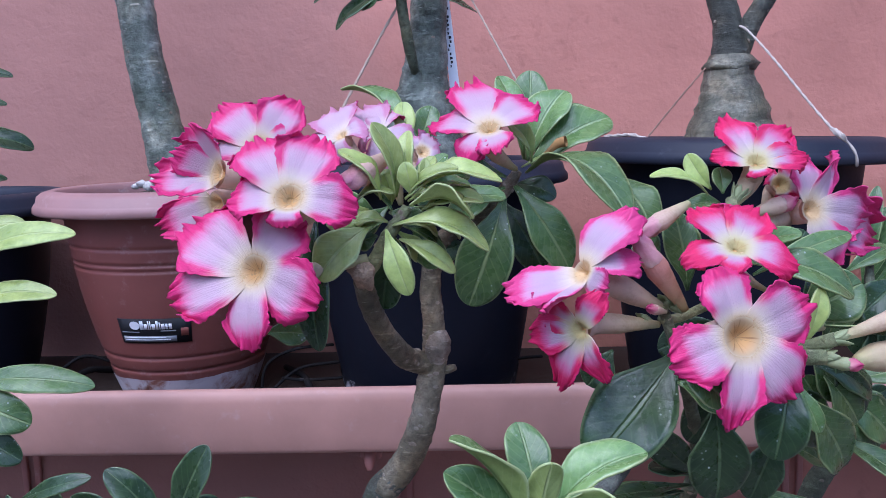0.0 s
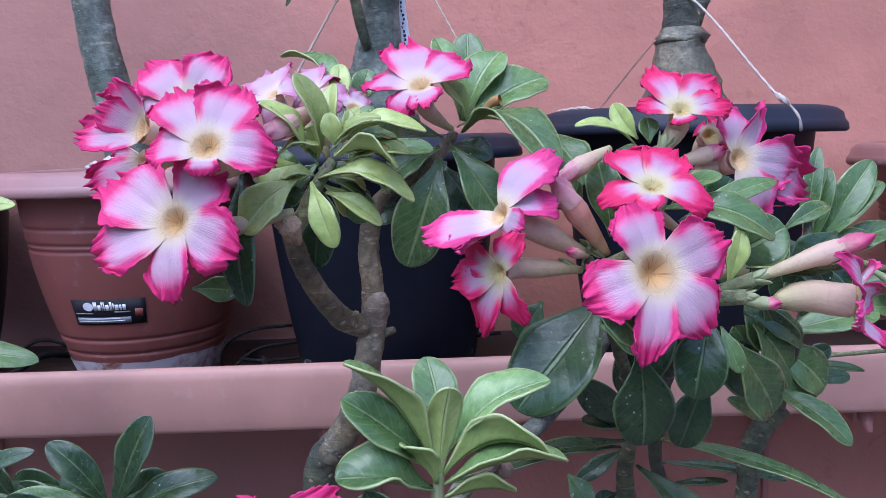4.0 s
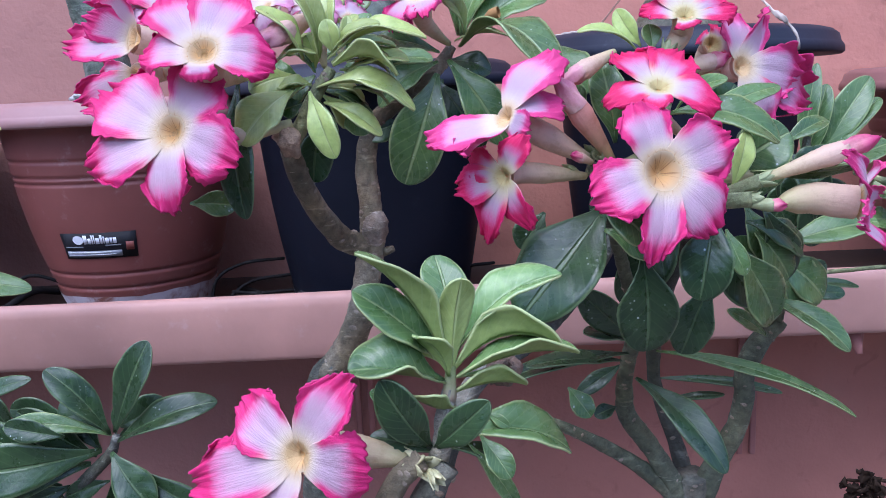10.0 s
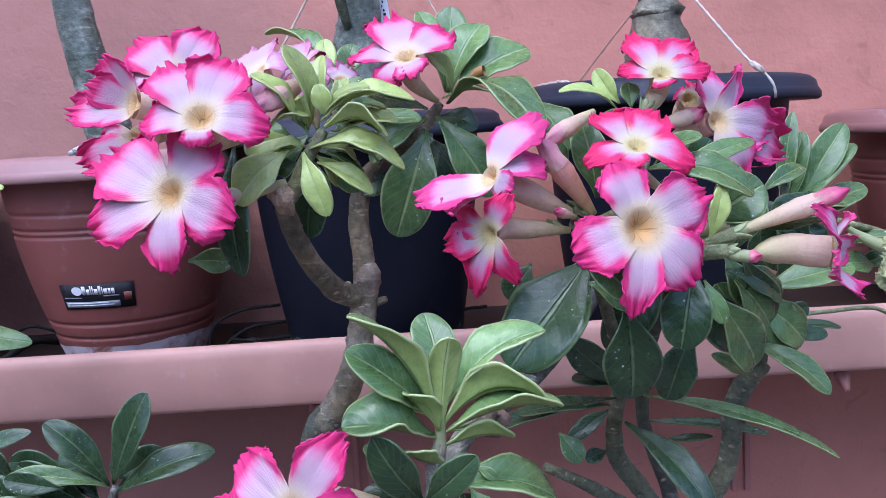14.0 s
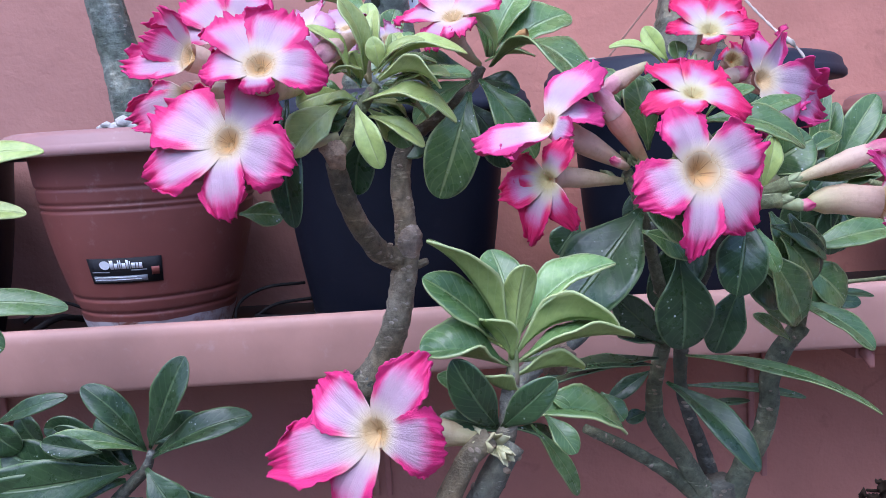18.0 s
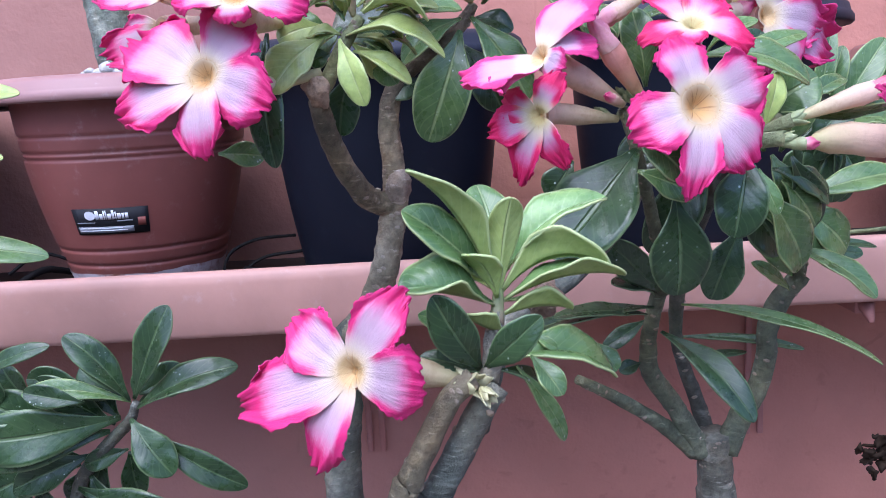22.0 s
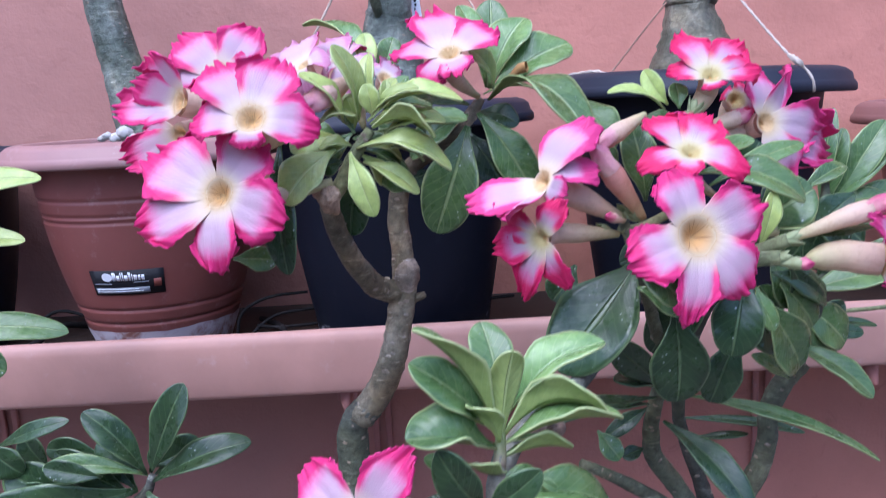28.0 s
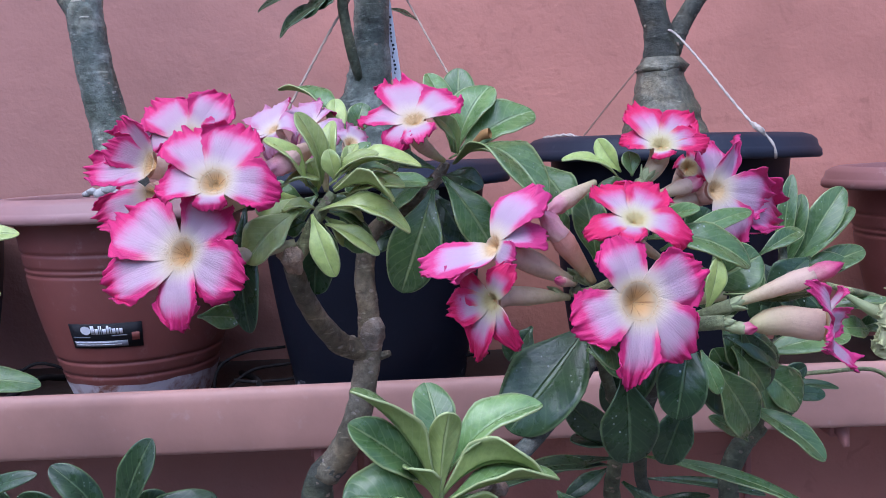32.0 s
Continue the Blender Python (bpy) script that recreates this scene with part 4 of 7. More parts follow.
dry_v, dry_f = [], []
for k in range(90):
    x, y, a = rnd.uniform(-0.9, 0.9), rnd.uniform(0.885, 0.93), rnd.uniform(0, 6.28)
    ln, wd, lift = rnd.uniform(0.008, 0.026), rnd.uniform(0.003, 0.007), rnd.uniform(0.002, 0.010)
    b = len(dry_v)
    for q in np.linspace(-1, 1, 5):
        for s in (-1, 0, 1):
            w = wd * (1 - q * q * 0.9) * s
            dry_v.append((x + ln / 2 * q * math.cos(a) - w * math.sin(a), y + ln / 2 * q * math.sin(a) + w * math.cos(a), 0.6285 + lift * (1 - q * q) * 0.6 + abs(s) * lift * 0.5))
    for i in range(4):
        for j in range(2):
            p = b + i * 3 + j
            dry_f.append((p, p + 1, p + 4, p + 3))
tagged(part("dry_leaves", dry_v, dry_f, [WITHER], None), "curled dry brown leaves lying on the soil", "litter", kind="stuff")


# ---- small kinds ----
def withered(plant, at):
    """A dried, curled flower base, open like a small horn."""
    at = np.array(at)
    v, f, uv = sweep([at + (-0.012, 0.004, -0.010), at + (-0.004, 0, -0.003), at, at + (0.005, -0.002, 0.001)], [0.0014, 0.0024, 0.0036, 0.0040], 12, 0.002, 0.12, 3, cap=False)
    v2, f2, uv2 = sweep([at + (-0.012, 0.004, -0.010), at + (-0.004, 0, -0.003), at, at + (0.005, -0.002, 0.001)], [0.0008, 0.0017, 0.0031, 0.0036], 12, 0.002, 0.12, 3, cap=False)
    n = len(v)
    part("withered_flower", list(v) + list(v2), f + [tuple(i + n for i in q)[::-1] for q in f2], [WITHER], plant, "dried brown curled flower base")


def dead_head(plant, at, foot):
    """A shrivelled dark seed head on its stalk."""
    rnd = random.Random(9)
    at, foot = np.array(at), np.array(foot)
    v, f, uv = sweep([foot + (0.16, 0, -0.45), foot + (0.12, 0, -0.12), foot + (0.06, 0, -0.01), at], [0.003, 0.0025, 0.002, 0.0015], 8, 0.006, 0.2, 4)
    stalk = part("stalk", v, f, [DEAD], plant, uvs=uv)
    for k in range(20):
        c = at + np.array([rnd.uniform(-0.004, 0.03), rnd.uniform(-0.008, 0.008), rnd.uniform(-0.020, 0.006)])
        e = c + np.array([rnd.uniform(-0.014, 0.014), rnd.uniform(-0.01, 0.01), rnd.uniform(-0.012, 0.014)])
        v, f, uv = sweep([c, (c + e) / 2, e], [0.0014, 0.0042, 0.0010], 9, 0.0012, 1.9, k)
        part("dried_petal", v, f, [DEAD], stalk, uvs=uv)


def ground_pot(x, y):
    """A plain pot on the ground for a plant that grows up from below."""
    ob = thing("flower_pot", (x, y, 0), "plain brown plastic pot on the ground", "plant pot", "pots on the ground")
    v, f = lathe([(0, 0), (0.075, 0), (0.10, 0.20), (0.112, 0.20), (0.112, 0.225), (0.10, 0.225), (0.096, 0.20), (0.094, 0.19)], (x, y, 0), 40)
    part("body", v, f, [POT], ob)
    v, f = lathe([(0, 0.205), (0.06, 0.2), (0.0955, 0.195)], (x, y, 0), 32)
    part("soil", v, [q[::-1] for q in f], [SOIL], ob)


def string(name, points, radius, mat, seed, label):
    ob = thing(name, points[0], label, "string")
    p = [np.array(q) for q in points]
    for k in range(2):
        v, f, uv = sweep(p, [radius * 0.5] * len(p), 7, 0.0035, 0.1, seed)
        v = np.array(v).reshape(-1, 7, 3)
        for i in range(len(v)):
            a = i * 0.9 + k * math.pi
            v[i] += np.array([math.cos(a), 0, math.sin(a)]) * radius * 0.24
        part("strand", v.reshape(-1, 3), f, [mat], ob, uvs=uv)
    return ob


def tag(a, b, c, d):
    """A white plant tag hanging by the trunk, with unreadable pen strokes."""
    a, b, c, d = (np.array(q) for q in (a, b, c, d))
    ob = thing("plant_tag", a, "narrow white plastic plant tag with black handwriting", "plant tag")
    n = unit(np.cross(b - a, d - a))
    if n[1] > 0:
        n = -n
    v = [a, b, c, d] + [q - n * 0.0008 for q in (a, b, c, d)]
    f = [(0, 1, 2, 3), (7, 6, 5, 4), (0, 4, 5, 1), (1, 5, 6, 2), (2, 6, 7, 3), (3, 7, 4, 0)]
    part("sheet", v, f, [PAPER], ob, smooth=False)
    rnd = random.Random(2)
    for k in range(15):
        q = 0.18 + 0.042 * k
        m = a * (1 - q) + d * q
        e = b * (1 - q) + c * q
        x0 = 0.38 + rnd.uniform(-0.14, 0.14)
        x1 = x0 + rnd.uniform(0.12, 0.3)
        v = [m + (e - m) * x0 + n * 0.0004, m + (e - m) * x1 + n * 0.0004, m + (e - m) * x1 + (d - a) * 0.022 + n * 0.0004, m + (e - m) * x0 + (d - a) * 0.03 + n * 0.0004]
        v += [p - n * 0.0006 for p in v]
        part("pen_stroke", v, f, [INK], ob, smooth=False)

# ---- plants ----
SCAR = bark_material("leaf_scar_skin", (0.25, 0.205, 0.145), (0.40, 0.345, 0.265), 0.05)
PALESCAR = bark_material("pale_dash_scar_skin", (0.40, 0.41, 0.34), (0.58, 0.58, 0.50), 0.0, 0.4)
KNOT = bark_material("healed_knot_bark", (0.21, 0.175, 0.13), (0.42, 0.37, 0.31), 0.05)

# main plant
main = thing("desert_rose", (-0.03, 0.66, 0.18), "desert rose with forked grey trunk and pink-edged white flowers", "flowering plant")
way, girth = [(-0.001, 0.65, 0.782), (-0.003, 0.65, 0.766), (-0.008, 0.65, 0.738), (-0.015, 0.65, 0.712), (-0.027, 0.653, 0.686), (-0.044, 0.657, 0.662)], [0.0093, 0.0099, 0.0101, 0.0103, 0.0110, 0.0115]
grown = limb("trunk", main, way, girth, BARK, 3, rough=0.12, rings=0.05)
scars(grown, way, girth, 46, 3, SCAR)
way, girth = [(-0.035, 0.655, 0.673), (-0.051, 0.659, 0.654), (-0.053, 0.664, 0.602), (-0.059, 0.668, 0.556), (-0.06, 0.67, 0.51), (-0.055, 0.675, 0.4), (-0.045, 0.68, 0.2)], [0.0112, 0.0115, 0.0138, 0.0146, 0.0152, 0.0160, 0.0190]
grown = limb("trunk", main, way, girth, BARKDARK, 4, rough=0.1, rings=0.04)
scars(grown, way, girth, 34, 4, SCAR)
limb("knot", main, [(-0.006, 0.648, 0.762), (-0.003, 0.647, 0.769), (0, 0.646, 0.777), (0.002, 0.647, 0.784), (0.003, 0.648, 0.79)], [0.0040, 0.0086, 0.0100, 0.0086, 0.0040], KNOT, 6, sides=26, rough=0.15, rings=0.0)
way, girth = [(-0.0044, 0.65, 0.7627), (-0.0213, 0.635, 0.7723), (-0.0318, 0.61, 0.7941), (-0.0381, 0.585, 0.8188), (-0.0416, 0.568, 0.8422)], [0.0090, 0.0084, 0.0076, 0.0068, 0.0062]
grown = limb("branch", main, way, girth, BARK, 5, rough=0.12, rings=0.05)
scars(grown, way, girth, 34, 5, SCAR)
limb("stub", main, [(-0.0401, 0.566, 0.8398), (-0.0406, 0.56, 0.8486), (-0.0406, 0.556, 0.854), (-0.0407, 0.554, 0.8578)], [0.0054, 0.0064, 0.0057, 0.0025], STUB, 7, sides=24, rough=0.8, rings=0.35)
way, girth = [(-0.0409, 0.566, 0.8435), (-0.0301, 0.56, 0.8595), (-0.0235, 0.557, 0.8711), (-0.0162, 0.555, 0.8813), (-0.0105, 0.557, 0.8896)], [0.0054, 0.0048, 0.0046, 0.0038, 0.0032]
grown = limb("branch", main, way, girth, STEM, 8, rough=0.12, rings=0.06)
scars(grown, way, girth, 14, 8, SCAR)
way, girth = [(-0.0021, 0.65, 0.7714), (-0.0028, 0.652, 0.7972), (-0.0041, 0.655, 0.827), (0.0063, 0.66, 0.8558), (0.035, 0.66, 0.8754), (0.0536, 0.662, 0.8931), (0.0618, 0.665, 0.9051)], [0.0090, 0.0082, 0.0075, 0.0068, 0.0059, 0.0050, 0.0034]
grown = limb("branch", main, way, girth, BARK, 9, rough=0.1, rings=0.05)
scars(grown, way, girth, 30, 9, SCAR)
limb("twig", main, [(0.0054, 0.648, 0.7592), (0.013, 0.645, 0.7622)], [0.0034, 0.0021], BARK, 4, rough=0.3, rings=0)
flower(main, (-0.096, 0.514, 0.859), (-0.3009, -0.8827, 0.3611), 0.0099, (-0.036, 0.555, 0.859), [((-0.1441, 0.5445, 0.8851), 0.0417, 0.08), ((-0.0702, 0.5197, 0.8888), 0.0398, 0.1), ((-0.0575, 0.497, 0.8431), 0.0339, 0.1), ((-0.0988, 0.5022, 0.8153), 0.0300, 0.12), ((-0.1522, 0.5249, 0.8388), 0.0352, 0.1)], PETAL, TUBE, 0.1, 0.05, 1, 0.6)
flower(main, (-0.072, 0.508, 0.901), (0.02, -0.841, 0.5406), 0.0091, (-0.057, 0.575, 0.891), [((-0.0953, 0.5311, 0.9337), 0.0361, 0.06), ((-0.0587, 0.5323, 0.9344), 0.0335, 0.06), ((-0.0344, 0.5103, 0.896), 0.0264, 0.14), ((-0.0735, 0.4985, 0.8862), 0.0213, 0.2), ((-0.1076, 0.5104, 0.8997), 0.0270, 0.1)], PETAL, TUBE, 0.1, 0.05, 2, 0.6)
flower(main, (-0.104, 0.57, 0.928), (-0.08, -0.9296, 0.3598), 0.0077, (-0.082, 0.6, 0.9), [((-0.1316, 0.5855, 0.9561), 0.0299, 0.08), ((-0.0818, 0.5818, 0.9581), 0.0292, 0.08), ((-0.0772, 0.5724, 0.9325), 0.0241, 0.25), ((-0.1452, 0.5781, 0.934), 0.0292, 0.1), ((-0.109, 0.5654, 0.9093), 0.0219, 0.1)], PETAL, TUBE, 0.1, 0.05, 4, 0.6)
flower(main, (-0.127, 0.555, 0.913), (-0.7328, -0.631, 0.2545), 0.0082, (-0.079, 0.585, 0.894), [((-0.143, 0.555, 0.943), 0.0220), ((-0.155, 0.555, 0.926), 0.0234), ((-0.169, 0.555, 0.91), 0.0227), ((-0.153, 0.555, 0.906), 0.0177, 0.1), ((-0.1405, 0.581, 0.9281), 0.0177)], PETAL, TUBE, 0.1, 0.05, 3, 0.6)
flower(main, (-0.14, 0.59, 0.892), (-0.5599, -0.8144, -0.1527), 0.0080, (-0.066, 0.565, 0.889), [((-0.181, 0.59, 0.876), 0.0220), ((-0.177, 0.6185, 0.8898), 0.0212), ((-0.1788, 0.6274, 0.8677), 0.0189)], PETAL, TUBE, 0.1, 0.05, 5, 0.6)
flower(main, (0.041, 0.618, 0.937), (-0.1196, -0.6178, 0.7772), 0.0079, (0.06, 0.66, 0.907), [((0.0006, 0.6355, 0.9419), 0.0335, 0.1), ((0.0279, 0.6699, 0.9724), 0.0343, 0.06), ((0.0719, 0.6374, 0.9546), 0.0295, 0.06), ((0.0465, 0.5891, 0.9218), 0.0223, 0.05), ((0.0237, 0.6034, 0.9187), 0.0263, 0.25)], PETAL, TUBE, 0.1, 0.05, 6, 0.6)
flower(main, (-0.06, 0.62, 0.934), (-0.4511, -0.5514, 0.7018), 0.0046, (-0.034, 0.6, 0.906), [((-0.0945, 0.6612, 0.9378), 0.0304, 0.2), ((-0.0735, 0.6665, 0.9556), 0.0320, 0.1), ((-0.08, 0.6307, 0.9252), 0.0280, 0.3), ((-0.044, 0.6197, 0.9413), 0.0304, 0.2), ((-0.0614, 0.6102, 0.9183), 0.0264, 0.3)], PETALOLD, TUBE, 0.08, 0.05, 7, 0.6)
flower(main, (-0.036, 0.64, 0.936), (-0.2018, -0.5549, 0.8071), 0.0043, (-0.026, 0.62, 0.904), [((-0.06, 0.6871, 0.9564), 0.0331, 0.1), ((-0.0372, 0.669, 0.9521), 0.0298, 0.1), ((-0.0533, 0.6396, 0.9279), 0.0314, 0.3), ((-0.0154, 0.6294, 0.9305), 0.0290, 0.3), ((-0.033, 0.6221, 0.9153), 0.0273, 0.3)], PETALOLD, TUBE, 0.08, 0.05, 8, 0.6)
flower(main, (-0.004, 0.61, 0.922), (0.3122, -0.8056, 0.5035), 0.0050, (-0.011, 0.6, 0.901), [((-0.0112, 0.6152, 0.9323), 0.0181), ((0.0014, 0.6209, 0.933), 0.0173), ((0.0075, 0.6129, 0.9171), 0.0157), ((-0.0018, 0.6062, 0.9125), 0.0134)], PETALOLD, TUBE, 0.12, 0.05, 9, 0.6)
bud(main, (-0.02, 0.57, 0.9218), (-0.0473, 0.53, 0.9042), 0.0089, TUBEPINK, BUDTIPOLD, 3)
bud(main, (-0.0147, 0.56, 0.891), (-0.0211, 0.575, 0.9177), 0.0052, TUBE, BUDTIPOLD, 4)
leaf(main, (-0.015, 0.68, 0.929), (-0.075, 0.73, 0.975), 0.0280, (0.5, -0.55, 0.7), 0.1, 0.65, "H")
leaf(main, (-0.018, 0.66, 0.925), (-0.022, 0.67, 0.958), 0.0169, (0.1, -1, 0.2), 0.05, 0.3, "L")
leaf(main, (-0.011, 0.68, 0.923), (-0.002, 0.69, 0.955), 0.0202, (0, -1, 0.15), 0.05, 0.3, "M")
leaf(main, (-0.017, 0.555, 0.896), (-0.028, 0.545, 0.941), 0.0182, (0.65, -0.7, 0.35), 0.1, 0.55, "L")
leaf(main, (-0.026, 0.552, 0.895), (-0.047, 0.54, 0.926), 0.0164, (0.5, -0.5, 0.7), 0.14, 0.55, "L")
leaf(main, (-0.007, 0.553, 0.902), (-0.01, 0.562, 0.936), 0.0129, (-0.4, -1, 0.2), 0.08, 0.45, "L")
leaf(main, (-0.007, 0.55, 0.897), (-0.01, 0.545, 0.917), 0.0132, (-0.1, -1, 0.3), 0.08, 0.4, "L")
leaf(main, (-0.003, 0.55, 0.903), (0.007, 0.555, 0.92), 0.0106, (-0.3, -0.8, 0.5), 0.1, 0.5, "L")
leaf(main, (-0.001, 0.548, 0.904), (0.002, 0.55, 0.919), 0.0070, (0.2, -1, 0.3), 0.06, 0.4, "L")
leaf(main, (-0.011, 0.55, 0.895), (0.047, 0.548, 0.906), 0.0216, (0, -0.4, 1), 0.15, 0.65, "L", 0, 1.3)
leaf(main, (-0.008, 0.548, 0.899), (0.021, 0.54, 0.914), 0.0120, (-0.2, -0.6, 0.8), 0.12, 0.5, "L")
leaf(main, (0.006, 0.575, 0.893), (0.05, 0.572, 0.894), 0.0183, (0, -0.6, 0.8), 0.06, 0.3, "M")
leaf(main, (-0.008, 0.546, 0.891), (0.03, 0.535, 0.885), 0.0288, (0.1, 0.35, 1), 0.2, 0.7, "L", 0, 1.7)
leaf(main, (-0.002, 0.56, 0.887), (0.036, 0.553, 0.893), 0.0193, (0, -0.5, 0.9), 0.12, 0.45, "L")
leaf(main, (-0.019, 0.551, 0.879), (0.039, 0.545, 0.866), 0.0259, (0, -0.38, 1), 0.15, 0.65, "L")
leaf(main, (-0.016, 0.556, 0.87), (0.018, 0.55, 0.85), 0.0144, (0, -0.6, 0.8), 0.1, 0.45, "L", 0, 1.2)
leaf(main, (-0.023, 0.548, 0.877), (-0.01, 0.54, 0.838), 0.0173, (-0.2, -1, 0.3), 0.06, 0.3, "L", 0, 1.3)
leaf(main, (-0.042, 0.545, 0.894), (-0.018, 0.552, 0.899), 0.0152, (0.1, -0.3, 1), 0.12, 0.6, "L")
leaf(main, (-0.033, 0.555, 0.879), (-0.065, 0.541, 0.849), 0.0288, (-0.3, -1, 0.4), 0.07, 0.3, "L", 0, 1.4)
leaf(main, (-0.036, 0.57, 0.887), (-0.062, 0.562, 0.88), 0.0236, (-0.2, -0.9, 0.5), 0.08, 0.3, "L")
leaf(main, (-0.031, 0.575, 0.883), (-0.057, 0.575, 0.894), 0.0168, (0, -0.8, 0.6), 0.08, 0.3, "M")
leaf(main, (-0.067, 0.556, 0.883), (-0.066, 0.54, 0.804), 0.0216, (-0.1, -1, 0.25), 0.05, 0.2, "D", 0, 1.2)
leaf(main, (-0.023, 0.592, 0.859), (-0.032, 0.59, 0.819), 0.0243, (0, -1, 0.15), 0.05, 0.2, "D")
leaf(main, (-0.009, 0.575, 0.875), (0.008, 0.57, 0.85), 0.0207, (0.1, -0.9, 0.4), 0.06, 0.3, "M")
leaf(main, (-0.025, 0.585, 0.884), (-0.002, 0.58, 0.876), 0.0178, (0, -0.8, 0.6), 0.08, 0.3, "M")
leaf(main, (-0.026, 0.59, 0.887), (-0.045, 0.585, 0.869), 0.0164, (-0.2, -0.9, 0.4), 0.08, 0.3, "M")
leaf(main, (-0.103, 0.555, 0.813), (-0.076, 0.56, 0.81), 0.0168, (0.2, -0.9, 0.4), 0.05, 0.25, "M")
leaf(main, (-0.032, 0.575, 0.87), (-0.046, 0.57, 0.866), 0.0151, (-0.2, -1, 0.3), 0.06, 0.3, "M")
leaf(main, (-0.029, 0.6, 0.898), (-0.011, 0.605, 0.913), 0.0176, (0, -0.9, 0.4), 0.06, 0.3, "M")
leaf(main, (0.002, 0.63, 0.897), (0.026, 0.64, 0.908), 0.0195, (0, -0.8, 0.6), 0.08, 0.3, "M")
leaf(main, (0.004, 0.635, 0.88), (-0.011, 0.63, 0.894), 0.0186, (0, -0.8, 0.6), 0.08, 0.3, "M")
leaf(main, (0.022, 0.66, 0.853), (-0.004, 0.655, 0.846), 0.0218, (-0.1, -1, 0.3), 0.06, 0.25, "D")
leaf(main, (-0.01, 0.556, 0.893), (0.01, 0.558, 0.896), 0.0134, (0, -0.3, 1), 0.12, 0.6, "L")
leaf(main, (-0.006, 0.56, 0.889), (0.014, 0.564, 0.878), 0.0148, (0, 0.2, 1), 0.12, 0.6, "H")
leaf(main, (-0.016, 0.564, 0.879), (0.007, 0.57, 0.87), 0.0147, (0, -0.4, 1), 0.12, 0.55, "L")
leaf(main, (-0.02, 0.556, 0.888), (-0.038, 0.576, 0.901), 0.0130, (0.3, -0.5, 0.8), 0.12, 0.5, "M")
leaf(main, (-0.023, 0.56, 0.88), (-0.043, 0.558, 0.881), 0.0148, (-0.2, -0.5, 0.9), 0.12, 0.5, "L")
leaf(main, (-0.006, 0.564, 0.896), (0.028, 0.564, 0.903), 0.0149, (0, -0.4, 1), 0.12, 0.6, "H")
leaf(main, (-0.017, 0.556, 0.875), (-0.005, 0.57, 0.855), 0.0138, (0.1, -0.8, 0.6), 0.12, 0.4, "L")
leaf(main, (-0.009, 0.56, 0.9), (0.009, 0.576, 0.914), 0.0118, (-0.3, -0.7, 0.6), 0.12, 0.5, "M")
leaf(main, (-0.021, 0.564, 0.891), (-0.024, 0.558, 0.91), 0.0114, (0.2, -0.8, 0.5), 0.12, 0.45, "L")
leaf(main, (-0.001, 0.556, 0.893), (0.024, 0.564, 0.887), 0.0141, (0, -0.2, 1), 0.12, 0.6, "H")
leaf(main, (-0.028, 0.56, 0.88), (-0.054, 0.57, 0.868), 0.0142, (-0.2, -0.9, 0.5), 0.12, 0.35, "L")
leaf(main, (0.001, 0.564, 0.878), (0.021, 0.576, 0.868), 0.0144, (0, -0.5, 0.9), 0.12, 0.5, "M")
leaf(main, (-0.008, 0.556, 0.906), (-0.018, 0.558, 0.923), 0.0105, (0.3, -0.9, 0.3), 0.12, 0.4, "L")
leaf(main, (-0.001, 0.56, 0.901), (0.014, 0.564, 0.921), 0.0108, (-0.4, -0.8, 0.4), 0.12, 0.45, "H")
leaf(main, (-0.015, 0.564, 0.898), (-0.032, 0.57, 0.911), 0.0117, (0.4, -0.6, 0.6), 0.12, 0.5, "L")
leaf(main, (0.006, 0.556, 0.891), (0.031, 0.576, 0.898), 0.0136, (0, -0.3, 1), 0.12, 0.6, "M")
leaf(main, (-0.006, 0.56, 0.883), (0.031, 0.558, 0.874), 0.0154, (0, -0.1, 1), 0.12, 0.6, "L")
leaf(main, (-0.022, 0.564, 0.874), (-0.013, 0.564, 0.845), 0.0122, (-0.1, -1, 0.3), 0.12, 0.3, "H")
leaf(main, (-0.026, 0.556, 0.881), (-0.058, 0.57, 0.863), 0.0152, (-0.3, -0.9, 0.4), 0.12, 0.3, "L")
leaf(main, (-0.01, 0.56, 0.876), (0.009, 0.576, 0.859), 0.0128, (0.1, -0.6, 0.7), 0.12, 0.45, "M")
leaf(main, (0.067, 0.675, 0.913), (0.05, 0.69, 0.976), 0.0248, (0.6, -0.9, 0.3), 0.1, 0.55, "G", 0, 1.8)
leaf(main, (0.071, 0.69, 0.915), (0.074, 0.7, 0.98), 0.0290, (-0.1, -1, 0.2), 0.06, 0.3, "M", 0, 1.8)
leaf(main, (0.069, 0.668, 0.912), (0.097, 0.68, 0.964), 0.0365, (-0.55, -0.9, 0.3), 0.08, 0.5, "G", 0, 1.8)
leaf(main, (0.075, 0.685, 0.913), (0.114, 0.69, 0.952), 0.0284, (-0.4, -1, 0.3), 0.06, 0.4, "M")
leaf(main, (0.071, 0.66, 0.91), (0.13, 0.675, 0.944), 0.0386, (-0.4, -0.85, 0.55), 0.06, 0.4, "G", 0, 1.6)
leaf(main, (0.071, 0.652, 0.912), (0.055, 0.64, 0.941), 0.0182, (0.6, -0.7, 0.4), 0.12, 0.6, "L")
leaf(main, (0.064, 0.655, 0.908), (0.102, 0.66, 0.911), 0.0146, (0, -0.2, 1), 0.1, 0.6, "L", 0, 1.2)
leaf(main, (0.068, 0.655, 0.904), (0.127, 0.575, 0.881), 0.0387, (0.3, -0.55, 0.9), 0.22, 0.4, "M", 0, 1.6)
